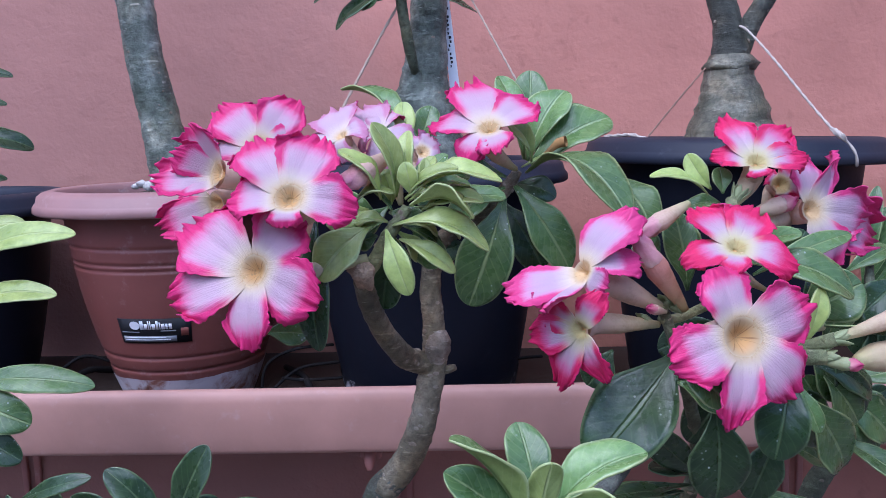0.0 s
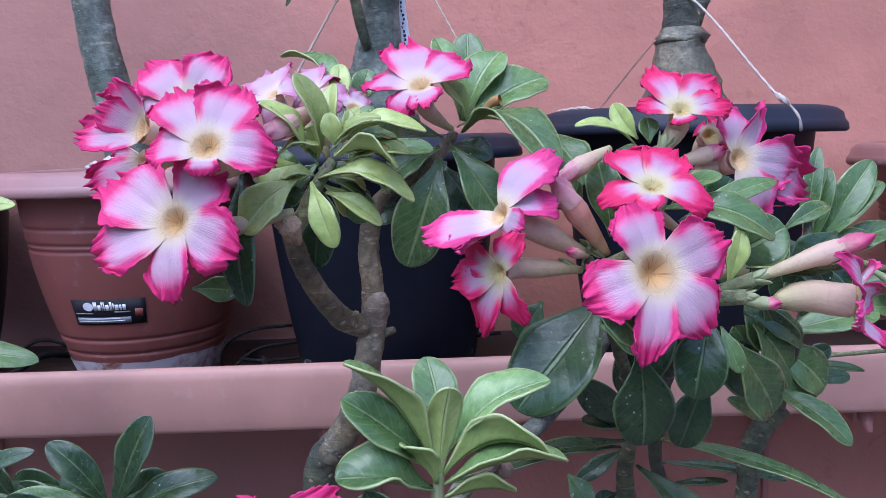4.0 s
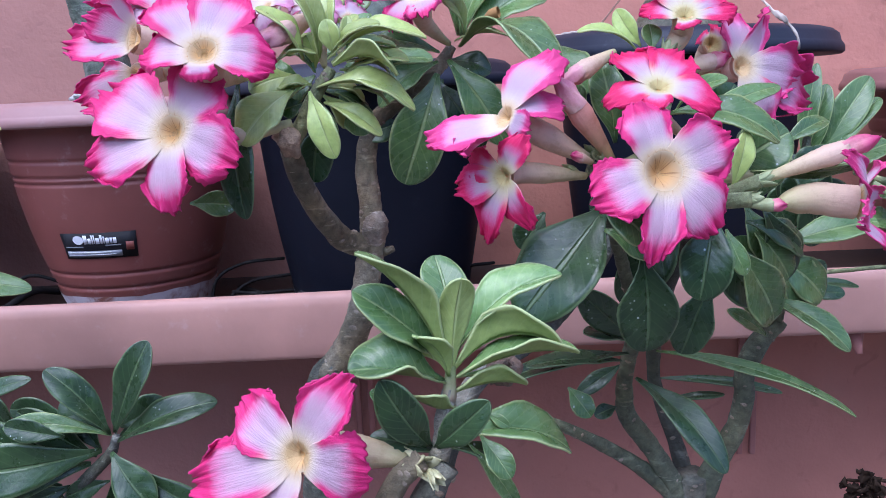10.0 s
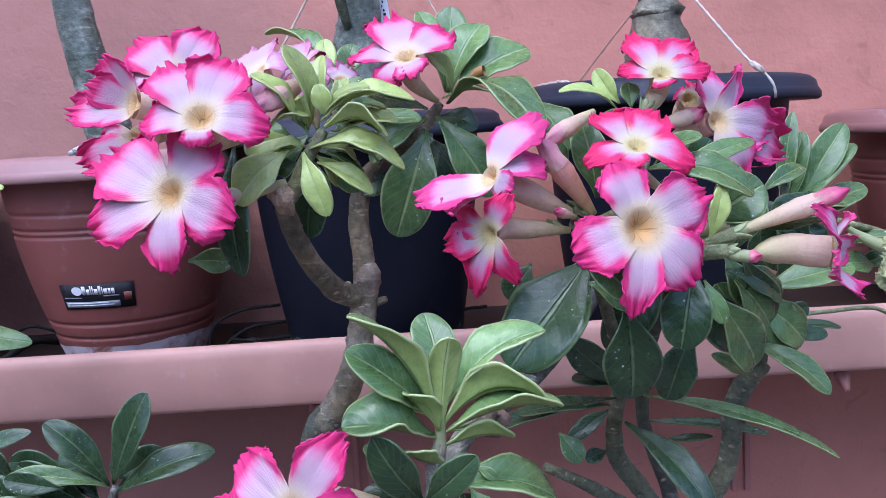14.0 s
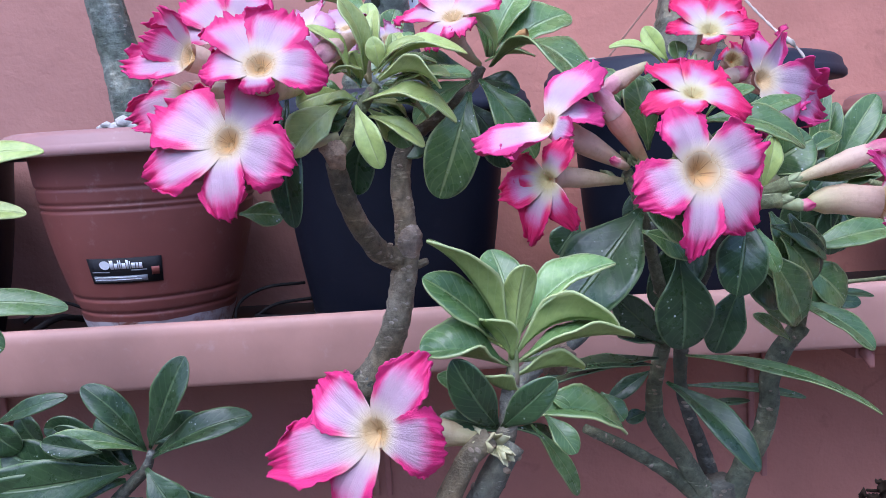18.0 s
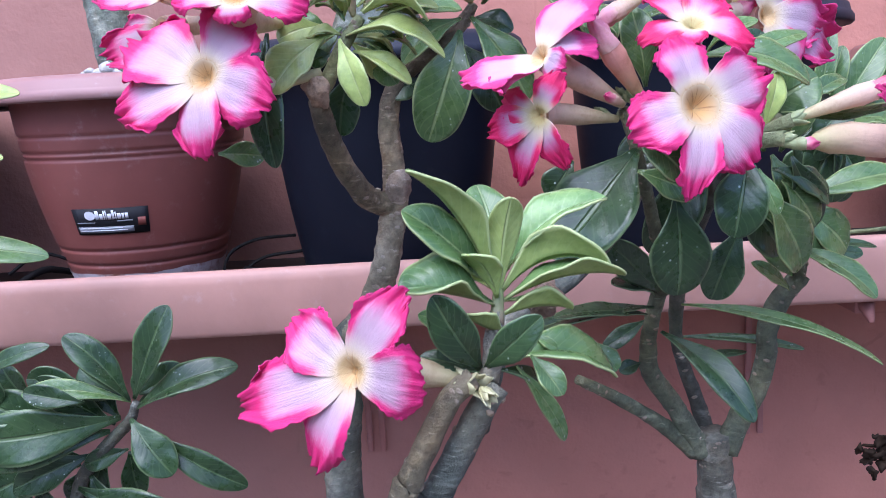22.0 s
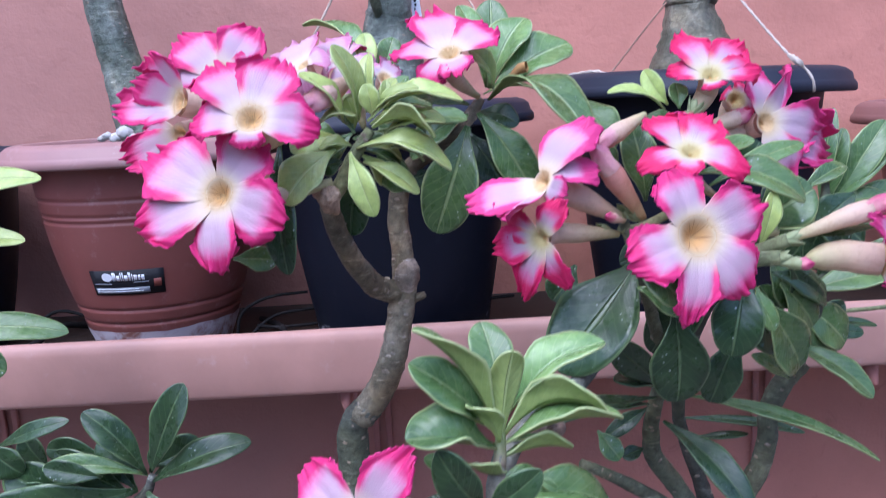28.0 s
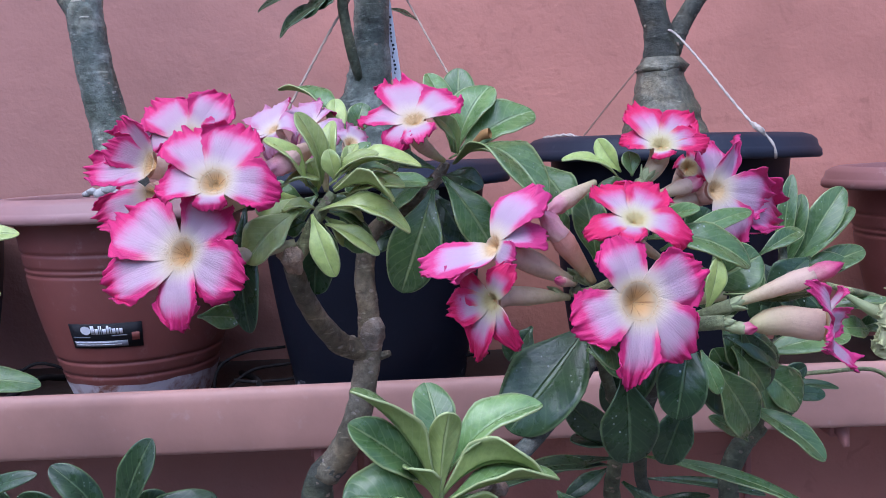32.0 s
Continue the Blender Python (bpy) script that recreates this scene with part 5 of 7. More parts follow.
leaf(main, (0.12, 0.63, 0.903), (0.147, 0.6, 0.868), 0.0324, (0.3, -0.8, 0.6), 0.1, 0.25, "M", 0, 1.6)
leaf(main, (0.059, 0.65, 0.895), (0.097, 0.638, 0.836), 0.0315, (0.3, -1, 0.35), 0.08, 0.25, "M", 0, 1.4)
leaf(main, (0.051, 0.69, 0.88), (0.081, 0.68, 0.829), 0.0325, (0.1, -1, 0.2), 0.05, 0.2, "D", 0, 1.4)
leaf(main, (0.051, 0.648, 0.886), (0.024, 0.639, 0.81), 0.0422, (-0.1, -1, 0.25), 0.05, 0.2, "M", 0, 1.2)
leaf(main, (0.052, 0.648, 0.894), (0.009, 0.638, 0.867), 0.0235, (-0.2, -0.8, 0.6), 0.08, 0.35, "M", 0, 1.2)
leaf(main, (0.053, 0.66, 0.901), (0.009, 0.65, 0.913), 0.0202, (0, -0.7, 0.7), 0.06, 0.3, "M")
leaf(main, (0.053, 0.7, 0.883), (0.036, 0.7, 0.827), 0.0370, (0, -1, 0.15), 0.05, 0.2, "D")
leaf(main, (0.059, 0.67, 0.895), (0.089, 0.66, 0.886), 0.0205, (0.1, -0.8, 0.6), 0.1, 0.3, "D")
leaf(main, (0.039, 0.66, 0.892), (0.02, 0.65, 0.883), 0.0219, (-0.1, -0.8, 0.6), 0.06, 0.3, "M")
withered(main, (0.0905, 0.65, 0.9247))

# right plant
right = thing("desert_rose", (0.245, 0.66, 0.18), "desert rose with many pink-edged flowers, buds and dark glossy leaves", "flowering plant")
way, girth = [(0.232, 0.645, 0.575), (0.234, 0.648, 0.546), (0.237, 0.652, 0.504), (0.243, 0.665, 0.4), (0.245, 0.67, 0.2)], [0.0129, 0.0138, 0.0144, 0.0180, 0.0210]
grown = limb("trunk", right, way, girth, BARKPALE, 11, rough=0.16, rings=0.05)
scars(grown, way, girth, 60, 11, SCAR)
way, girth = [(0.223, 0.645, 0.56), (0.208, 0.642, 0.587), (0.196, 0.638, 0.608), (0.181, 0.632, 0.63), (0.176, 0.62, 0.66), (0.178, 0.6, 0.699), (0.1777, 0.59, 0.7076), (0.1659, 0.56, 0.7503), (0.1482, 0.53, 0.801), (0.1381, 0.522, 0.8288)], [0.0092, 0.0079, 0.0074, 0.0069, 0.0058, 0.0054, 0.0053, 0.0042, 0.0032, 0.0031]
grown = limb("branch", right, way, girth, BARKGREY, 12, rough=0.14, rings=0.05)
scars(grown, way, girth, 34, 12, SCAR)
way, girth = [(0.219, 0.645, 0.56), (0.187, 0.64, 0.589), (0.155, 0.63, 0.613), (0.124, 0.62, 0.633)], [0.0071, 0.0056, 0.0047, 0.0036]
grown = limb("branch", right, way, girth, BARKGREY, 13, rough=0.12, rings=0.04)
scars(grown, way, girth, 14, 13, SCAR)
way, girth = [(0.234, 0.66, 0.555), (0.226, 0.665, 0.591), (0.215, 0.665, 0.622), (0.204, 0.65, 0.659), (0.2001, 0.62, 0.7123), (0.2042, 0.56, 0.7762), (0.215, 0.52, 0.8102)], [0.0077, 0.0060, 0.0052, 0.0050, 0.0059, 0.0042, 0.0028]
grown = limb("branch", right, way, girth, BARKDARK, 14, rough=0.1, rings=0.04)
scars(grown, way, girth, 18, 14, SCAR)
way, girth = [(0.241, 0.645, 0.56), (0.254, 0.645, 0.591), (0.264, 0.642, 0.612), (0.268, 0.638, 0.637), (0.267, 0.634, 0.66), (0.275, 0.63, 0.684), (0.289, 0.628, 0.702)], [0.0096, 0.0088, 0.0079, 0.0074, 0.0074, 0.0077, 0.0065]
grown = limb("branch", right, way, girth, BARKGREY, 15, rough=0.1, rings=0.05)
scars(grown, way, girth, 26, 15, SCAR)
flower(right, (0.163, 0.46, 0.83), (0.2221, -0.939, 0.2625), 0.0109, (0.23, 0.53, 0.818), [((0.1507, 0.4684, 0.8634), 0.0294, 0.08), ((0.2021, 0.4763, 0.8467), 0.0300, 0.1), ((0.1931, 0.461, 0.8003), 0.0277, 0.12), ((0.1593, 0.4514, 0.7849), 0.0173, 0.1), ((0.1276, 0.4506, 0.8188), 0.0289, 0.12)], PETAL, TUBE, 0.1, 0.05, 11, 0.6)
flower(right, (0.168, 0.49, 0.871), (0.0201, -0.6221, 0.7827), 0.0058, (0.202, 0.545, 0.837), [((0.1501, 0.513, 0.8898), 0.0266, 0.1), ((0.1851, 0.5147, 0.8902), 0.0248, 0.1), ((0.199, 0.4857, 0.8628), 0.0192, 0.12), ((0.1393, 0.4863, 0.8649), 0.0192, 0.1), ((0.1615, 0.4726, 0.8609), 0.0136, 0.1)], PETALRED, TUBE, 0.1, 0.05, 12, 0.6)
flower(right, (0.088, 0.492, 0.859), (-0.742, -0.5515, 0.381), 0.0065, (0.138, 0.52, 0.831), [((0.043, 0.49, 0.85), 0.0267, 0.14, 0.2), ((0.113, 0.498, 0.893), 0.0249, 0.1), ((0.115, 0.492, 0.867), 0.0218, 0.15), ((0.098, 0.48, 0.852), 0.0162, 0.1), ((0.063, 0.474, 0.842), 0.0187, 0.15)], PETALSOFT, TUBEPINK, 0.1, 0.05, 13, 1.05)
flower(right, (0.086, 0.487, 0.828), (-0.6324, -0.773, -0.0502), 0.0055, (0.134, 0.518, 0.823), [((0.0673, 0.5051, 0.8377), 0.0154, 0.15), ((0.0954, 0.4796, 0.8507), 0.0135, 0.1), ((0.0977, 0.4813, 0.7997), 0.0160, 0.12), ((0.0747, 0.5013, 0.7902), 0.0166, 0.12), ((0.0597, 0.5091, 0.8193), 0.0191, 0.1)], PETALRED, TUBE, 0.09, 0.05, 14, 1.0)
flower(right, (0.201, 0.563, 0.912), (-0.1001, -0.7611, 0.6409), 0.0061, (0.191, 0.57, 0.886), [((0.1884, 0.592, 0.9413), 0.0223, 0.12), ((0.2261, 0.5789, 0.9321), 0.0216, 0.1), ((0.2319, 0.5661, 0.9158), 0.0173, 0.1), ((0.1768, 0.5732, 0.9162), 0.0166, 0.1), ((0.201, 0.5554, 0.9038), 0.0173, 0.1)], PETALRED, TUBE, 0.1, 0.05, 15, 1.0)
flower(right, (0.242, 0.582, 0.88), (0.3517, -0.9143, 0.2009), 0.0075, (0.211, 0.575, 0.872), [((0.2403, 0.5909, 0.9147), 0.0246, 0.1), ((0.2642, 0.6006, 0.9149), 0.0149, 0.1, 0.6), ((0.2871, 0.5977, 0.8724), 0.0284, 0.12), ((0.3011, 0.6156, 0.8573), 0.0314, 0.1), ((0.259, 0.5822, 0.8409), 0.0299, 0.15)], PETALSOFT, TUBEPINK, 0.14, 0.05, 16, 0.9)
flower(right, (0.229, 0.6, 0.895), (0.1008, -0.9478, 0.3025), 0.0057, (0.213, 0.585, 0.878), [((0.2215, 0.6021, 0.9008), 0.0178), ((0.2366, 0.6056, 0.9055), 0.0170), ((0.2438, 0.6027, 0.8937), 0.0170), ((0.2305, 0.5983, 0.8862), 0.0162)], PETALRED, TUBE, 0.1, 0.05, 17, 0.6)
flower(right, (0.279, 0.5, 0.804), (0.9676, -0.2217, -0.1209), 0.0086, (0.235, 0.497, 0.806), [((0.291, 0.505, 0.825), 0.0158, 0.1), ((0.26, 0.47, 0.832), 0.0158, 0.1), ((0.269, 0.468, 0.799), 0.0146, 0.12), ((0.302, 0.505, 0.774), 0.0146, 0.1), ((0.312, 0.54, 0.797), 0.0152, 0.1)], PETALSOFT, TUBE, 0.07, 0.05, 18, 0.95)
bud(right, (0.2257, 0.497, 0.8194), (0.2937, 0.513, 0.8375), 0.0069, TUBE, BUDTIP, 11)
bud(right, (0.2168, 0.498, 0.806), (0.2355, 0.49, 0.8058), 0.0043, CALYX, BUDTIP, 12)
bud(right, (0.1529, 0.53, 0.8907), (0.1204, 0.51, 0.8746), 0.0062, TUBE, BUDTIPOLD, 13)
bud(right, (0.1481, 0.515, 0.832), (0.1168, 0.5, 0.8772), 0.0076, TUBEOLD, BUDTIPOLD, 14)
bud(right, (0.1368, 0.512, 0.8315), (0.1238, 0.5, 0.8369), 0.0034, TUBEPINK, BUDTIP, 15)
bud(right, (0.1982, 0.57, 0.8786), (0.2342, 0.585, 0.8865), 0.0063, TUBE, BUDTIP, 19)
calyx(right, (0.1289, 0.518, 0.8249), (-0.0127, -0.008, 0.002), 0.0089, 985)
calyx(right, (0.1397, 0.52, 0.8338), (-0.0146, -0.01, 0.0073), 0.0089, 1015)
calyx(right, (0.2165, 0.497, 0.8087), (0.0124, 0, 0.0005), 0.0085, 1262)
calyx(right, (0.2224, 0.497, 0.8182), (0.0101, 0.001, 0.0027), 0.0085, 1280)
calyx(right, (0.1462, 0.518, 0.8313), (-0.0125, -0.008, 0.0163), 0.0089, 1035)
calyx(right, (0.191, 0.57, 0.8883), (0.0038, 0, 0.0073), 0.0097, 1130)
limb("stem", right, [(0.1363, 0.522, 0.8253), (0.1496, 0.53, 0.8244), (0.1717, 0.535, 0.833)], [0.0028, 0.0028, 0.0028], STEM, 21, rough=0.06, rings=0)
limb("stem", right, [(0.193, 0.51, 0.8038), (0.207, 0.5, 0.8078), (0.2191, 0.497, 0.8089)], [0.0044, 0.0043, 0.0043], STEM, 22, rough=0.06, rings=0)
limb("stem", right, [(0.1943, 0.515, 0.8039), (0.2101, 0.505, 0.8116), (0.2241, 0.497, 0.8188)], [0.0041, 0.0040, 0.0039], STEM, 23, rough=0.06, rings=0)
limb("stem", right, [(0.1717, 0.535, 0.833), (0.1826, 0.55, 0.8657), (0.1891, 0.57, 0.8884)], [0.0035, 0.0036, 0.0037], STEM, 24, rough=0.06, rings=0)
limb("stem", right, [(0.1852, 0.555, 0.8499), (0.1951, 0.565, 0.8701), (0.2056, 0.57, 0.8764)], [0.0033, 0.0033, 0.0034], STEM, 25, rough=0.06, rings=0)
limb("stem", right, [(0.1716, 0.535, 0.8258), (0.1866, 0.525, 0.81), (0.1977, 0.515, 0.8027)], [0.0042, 0.0042, 0.0041], STEM, 26, rough=0.06, rings=0)
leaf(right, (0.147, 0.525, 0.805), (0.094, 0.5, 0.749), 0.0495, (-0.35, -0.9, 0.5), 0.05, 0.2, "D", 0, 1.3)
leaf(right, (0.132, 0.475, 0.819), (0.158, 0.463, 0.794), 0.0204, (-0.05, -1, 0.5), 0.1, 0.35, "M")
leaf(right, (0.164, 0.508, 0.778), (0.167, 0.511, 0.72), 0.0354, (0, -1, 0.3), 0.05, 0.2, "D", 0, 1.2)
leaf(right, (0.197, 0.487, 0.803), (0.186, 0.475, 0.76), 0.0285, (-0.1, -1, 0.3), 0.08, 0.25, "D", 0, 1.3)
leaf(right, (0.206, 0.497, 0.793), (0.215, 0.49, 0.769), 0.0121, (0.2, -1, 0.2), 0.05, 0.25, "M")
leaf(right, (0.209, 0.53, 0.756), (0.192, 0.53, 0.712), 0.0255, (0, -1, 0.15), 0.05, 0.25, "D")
leaf(right, (0.223, 0.53, 0.776), (0.255, 0.546, 0.725), 0.0323, (0.25, -1, 0.35), 0.06, 0.25, "M", 0, 1.4)
leaf(right, (0.261, 0.58, 0.732), (0.303, 0.55, 0.704), 0.0212, (0.2, -0.7, 0.8), 0.08, 0.35, "M", 0, 1.2)
leaf(right, (0.194, 0.6, 0.691), (0.31, 0.55, 0.663), 0.0130, (0, -0.7, 0.9), 0.09, 0.3, "M", 0.9, 1.2)
leaf(right, (0.18, 0.6, 0.672), (0.226, 0.545, 0.628), 0.0237, (0.2, -0.9, 0.45), 0.05, 0.45, "D", 0, 1.2)
leaf(right, (0.206, 0.66, 0.649), (0.298, 0.64, 0.642), 0.0102, (0, -0.5, 1), 0.02, 0.2, "D", 0, 1.2)
leaf(right, (0.17, 0.6, 0.685), (0.102, 0.56, 0.699), 0.0154, (0, -0.5, 1), 0.04, 0.3, "D", 0, 1.1)
leaf(right, (0.174, 0.62, 0.675), (0.141, 0.61, 0.658), 0.0139, (-0.2, -0.8, 0.6), 0.06, 0.3, "D", 0, 1.2)
leaf(right, (0.216, 0.66, 0.632), (0.258, 0.65, 0.638), 0.0078, (0, -0.5, 1), 0.03, 0.25, "D", 0, 1.2)
leaf(right, (0.17, 0.62, 0.643), (0.153, 0.61, 0.641), 0.0115, (0, -0.8, 0.6), 0.05, 0.3, "D")
leaf(right, (0.133, 0.6, 0.667), (0.147, 0.59, 0.649), 0.0171, (0.2, -0.9, 0.4), 0.05, 0.2, "M")
leaf(right, (0.181, 0.62, 0.699), (0.152, 0.61, 0.716), 0.0178, (-0.1, -0.9, 0.4), 0.05, 0.25, "D")
leaf(right, (0.277, 0.62, 0.692), (0.243, 0.6, 0.718), 0.0114, (-0.1, -0.8, 0.6), 0.06, 0.3, "M")
leaf(right, (0.176, 0.6, 0.698), (0.14, 0.565, 0.718), 0.0162, (0, -0.6, 0.9), 0.06, 0.3, "D")
leaf(right, (0.141, 0.5, 0.795), (0.174, 0.5, 0.781), 0.0188, (0, -1, 0.4), 0.05, 0.25, "M")
leaf(right, (0.276, 0.6, 0.762), (0.341, 0.6, 0.776), 0.0250, (0, -0.7, 0.8), 0.08, 0.35, "M", 0, 1.3)
leaf(right, (0.245, 0.56, 0.779), (0.267, 0.56, 0.749), 0.0256, (0.2, -0.9, 0.4), 0.06, 0.25, "M")
leaf(right, (0.115, 0.56, 0.797), (0.099, 0.555, 0.776), 0.0217, (-0.2, -1, 0.3), 0.05, 0.2, "D")
leaf(right, (0.175, 0.572, 0.892), (0.138, 0.56, 0.906), 0.0119, (0, -0.45, 0.9), 0.12, 0.5, "L", 0, 1.3)
leaf(right, (0.177, 0.572, 0.895), (0.162, 0.572, 0.917), 0.0132, (-0.4, -1, 0.2), 0.06, 0.4, "L")
leaf(right, (0.185, 0.575, 0.892), (0.184, 0.58, 0.908), 0.0130, (0, -1, 0.15), 0.05, 0.3, "G")
leaf(right, (0.19, 0.585, 0.882), (0.162, 0.575, 0.884), 0.0134, (0, -0.6, 0.8), 0.12, 0.4, "M")
leaf(right, (0.153, 0.53, 0.84), (0.146, 0.535, 0.885), 0.0215, (-0.2, -1, 0.2), 0.05, 0.25, "M")
leaf(right, (0.137, 0.53, 0.857), (0.123, 0.53, 0.87), 0.0209, (-0.2, -0.8, 0.5), 0.06, 0.3, "M")
leaf(right, (0.192, 0.55, 0.855), (0.211, 0.52, 0.874), 0.0145, (0, -0.7, 0.7), 0.08, 0.4, "M")
leaf(right, (0.185, 0.533, 0.855), (0.242, 0.518, 0.838), 0.0276, (0.1, -0.7, 0.8), 0.14, 0.4, "M")
leaf(right, (0.221, 0.545, 0.821), (0.255, 0.538, 0.841), 0.0336, (0.2, -0.9, 0.5), 0.06, 0.2, "M", 0, 1.6)
leaf(right, (0.213, 0.51, 0.813), (0.221, 0.51, 0.844), 0.0134, (0.3, -1, 0.2), 0.05, 0.3, "L")
leaf(right, (0.225, 0.515, 0.822), (0.287, 0.51, 0.822), 0.0112, (0, -0.5, -0.6), 0.04, 0.2, "M", 0, 1.2)
leaf(right, (0.25, 0.56, 0.793), (0.269, 0.57, 0.742), 0.0294, (0.2, -1, 0.3), 0.05, 0.2, "D")
leaf(right, (0.272, 0.6, 0.755), (0.308, 0.6, 0.724), 0.0316, (0.2, -0.9, 0.4), 0.06, 0.25, "M")
leaf(right, (0.349, 0.74, 0.796), (0.357, 0.74, 0.882), 0.0164, (-0.4, -1, 0.2), 0.06, 0.4, "M", 0, 1.3)
leaf(right, (0.351, 0.74, 0.795), (0.366, 0.74, 0.865), 0.0212, (-0.5, -1, 0.2), 0.06, 0.35, "M", 0, 1.3)
leaf(right, (0.353, 0.74, 0.794), (0.401, 0.74, 0.87), 0.0287, (-0.4, -1, 0.2), 0.06, 0.4, "M", 0, 1.4)
leaf(right, (0.354, 0.74, 0.793), (0.407, 0.735, 0.853), 0.0239, (-0.4, -0.8, 0.5), 0.08, 0.45, "H", 0, 1.2)
leaf(right, (0.306, 0.68, 0.821), (0.345, 0.69, 0.84), 0.0166, (-0.2, -0.7, 0.6), 0.14, 0.5, "H", 0, 1.2)
leaf(right, (0.352, 0.74, 0.798), (0.404, 0.735, 0.805), 0.0208, (0, -0.7, 0.7), 0.14, 0.45, "H", 0, 1.3)
leaf(right, (0.354, 0.74, 0.787), (0.42, 0.74, 0.816), 0.0256, (-0.1, -0.8, 0.6), 0.06, 0.4, "M", 0, 1.3)
leaf(right, (0.343, 0.74, 0.806), (0.337, 0.74, 0.769), 0.0257, (0, -1, 0.2), 0.05, 0.25, "D")
leaf(right, (0.359, 0.75, 0.788), (0.385, 0.74, 0.763), 0.0282, (0.2, -0.9, 0.5), 0.06, 0.3, "D")
leaf(right, (0.362, 0.75, 0.782), (0.379, 0.75, 0.735), 0.0304, (0.1, -1, 0.3), 0.06, 0.3, "D")
leaf(right, (0.353, 0.75, 0.788), (0.329, 0.75, 0.753), 0.0304, (-0.1, -1, 0.3), 0.06, 0.3, "D")
leaf(right, (0.35, 0.66, 0.781), (0.396, 0.65, 0.787), 0.0132, (0, -0.6, 0.8), 0.04, 0.3, "M", 0, 1.2)
leaf(right, (0.372, 0.66, 0.762), (0.395, 0.655, 0.771), 0.0150, (0, -0.7, 0.7), 0.06, 0.3, "M")
leaf(right, (0.1747, 0.6, 0.69), (0.084, 0.56, 0.6896), 0.0164, (0, -0.5, 1), 0.04, 0.3, "D", 0, 1.2)
leaf(right, (0.1744, 0.585, 0.705), (0.1361, 0.56, 0.7448), 0.0232, (-0.3, -1, 0.3), 0.05, 0.25, "D")
leaf(right, (0.2636, 0.6, 0.7659), (0.3017, 0.6, 0.7142), 0.0339, (0.3, -1, 0.4), 0.05, 0.2, "M")
leaf(right, (0.239, 0.56, 0.7859), (0.2799, 0.57, 0.7634), 0.0226, (0.2, -0.8, 0.6), 0.1, 0.25, "D")
leaf(right, (0.2174, 0.56, 0.8475), (0.2304, 0.56, 0.8694), 0.0220, (0, -1, 0.15), 0.05, 0.25, "D")
leaf(right, (0.1966, 0.55, 0.8449), (0.2576, 0.56, 0.8682), 0.0146, (0, -0.7, 0.7), 0.08, 0.3, "M")
leaf(right, (0.2311, 0.57, 0.8142), (0.257, 0.58, 0.8418), 0.0228, (0.3, -1, 0.3), 0.05, 0.2, "D")
leaf(right, (0.2006, 0.56, 0.8005), (0.1623, 0.56, 0.7362), 0.0313, (-0.2, -1, 0.3), 0.05, 0.2, "D")
leaf(right, (0.222, 0.58, 0.7736), (0.2554, 0.58, 0.7279), 0.0327, (0.2, -1, 0.3), 0.05, 0.2, "D")
leaf(right, (0.2515, 0.58, 0.7429), (0.24, 0.58, 0.7726), 0.0218, (0.2, -1, 0.3), 0.05, 0.2, "M")
leaf(right, (0.2915, 0.62, 0.7422), (0.3083, 0.62, 0.7093), 0.0235, (0.2, -1, 0.3), 0.05, 0.2, "M")
leaf(right, (0.2679, 0.6, 0.7663), (0.2801, 0.6, 0.7313), 0.0225, (0.2, -1, 0.3), 0.05, 0.2, "D")
leaf(right, (0.2858, 0.63, 0.6976), (0.2491, 0.61, 0.7331), 0.0182, (-0.2, -0.9, 0.4), 0.06, 0.25, "M")
way, girth = [(0.2843, 0.625, 0.7007), (0.2957, 0.64, 0.7242), (0.3224, 0.66, 0.7869), (0.3258, 0.68, 0.8163), (0.3277, 0.685, 0.8267)], [0.0056, 0.0045, 0.0040, 0.0036, 0.0027]
grown = limb("branch", right, way, girth, BARKGREY, 16, rough=0.1, rings=0.05)
scars(grown, way, girth, 8, 16, SCAR)
leaf(right, (0.3203, 0.655, 0.8062), (0.3064, 0.65, 0.7656), 0.0279, (-0.2, -1, 0.25), 0.07, 0.25, "D")
leaf(right, (0.3221, 0.655, 0.8039), (0.3315, 0.65, 0.7624), 0.0261, (0.2, -1, 0.25), 0.07, 0.25, "D")
leaf(right, (0.3212, 0.655, 0.7972), (0.3203, 0.65, 0.7494), 0.0271, (0, -1, 0.25), 0.07, 0.25, "D")
leaf(right, (0.319, 0.655, 0.8107), (0.3021, 0.65, 0.7815), 0.0243, (-0.3, -1, 0.25), 0.07, 0.25, "D")
leaf(right, (0.3299, 0.64, 0.8244), (0.298, 0.63, 0.8009), 0.0261, (-0.2, -1, 0.4), 0.08, 0.25, "D")
leaf(right, (0.2938, 0.645, 0.8205), (0.3225, 0.635, 0.787), 0.0272, (0.2, -1, 0.3), 0.08, 0.25, "D")
leaf(right, (0.2493, 0.575, 0.795), (0.2641, 0.57, 0.8318), 0.0228, (0.2, -1, 0.3), 0.06, 0.25, "M")
leaf(right, (0.238, 0.572, 0.7961), (0.2244, 0.568, 0.8295), 0.0234, (-0.2, -1, 0.3), 0.06, 0.25, "M")
leaf(right, (0.2438, 0.575, 0.7934), (0.2589, 0.57, 0.7594), 0.0223, (0.2, -1, 0.3), 0.06, 0.25, "M")
leaf(right, (0.1904, 0.56, 0.8098), (0.1425, 0.555, 0.7986), 0.0252, (-0.1, -1, 0.4), 0.06, 0.25, "D")

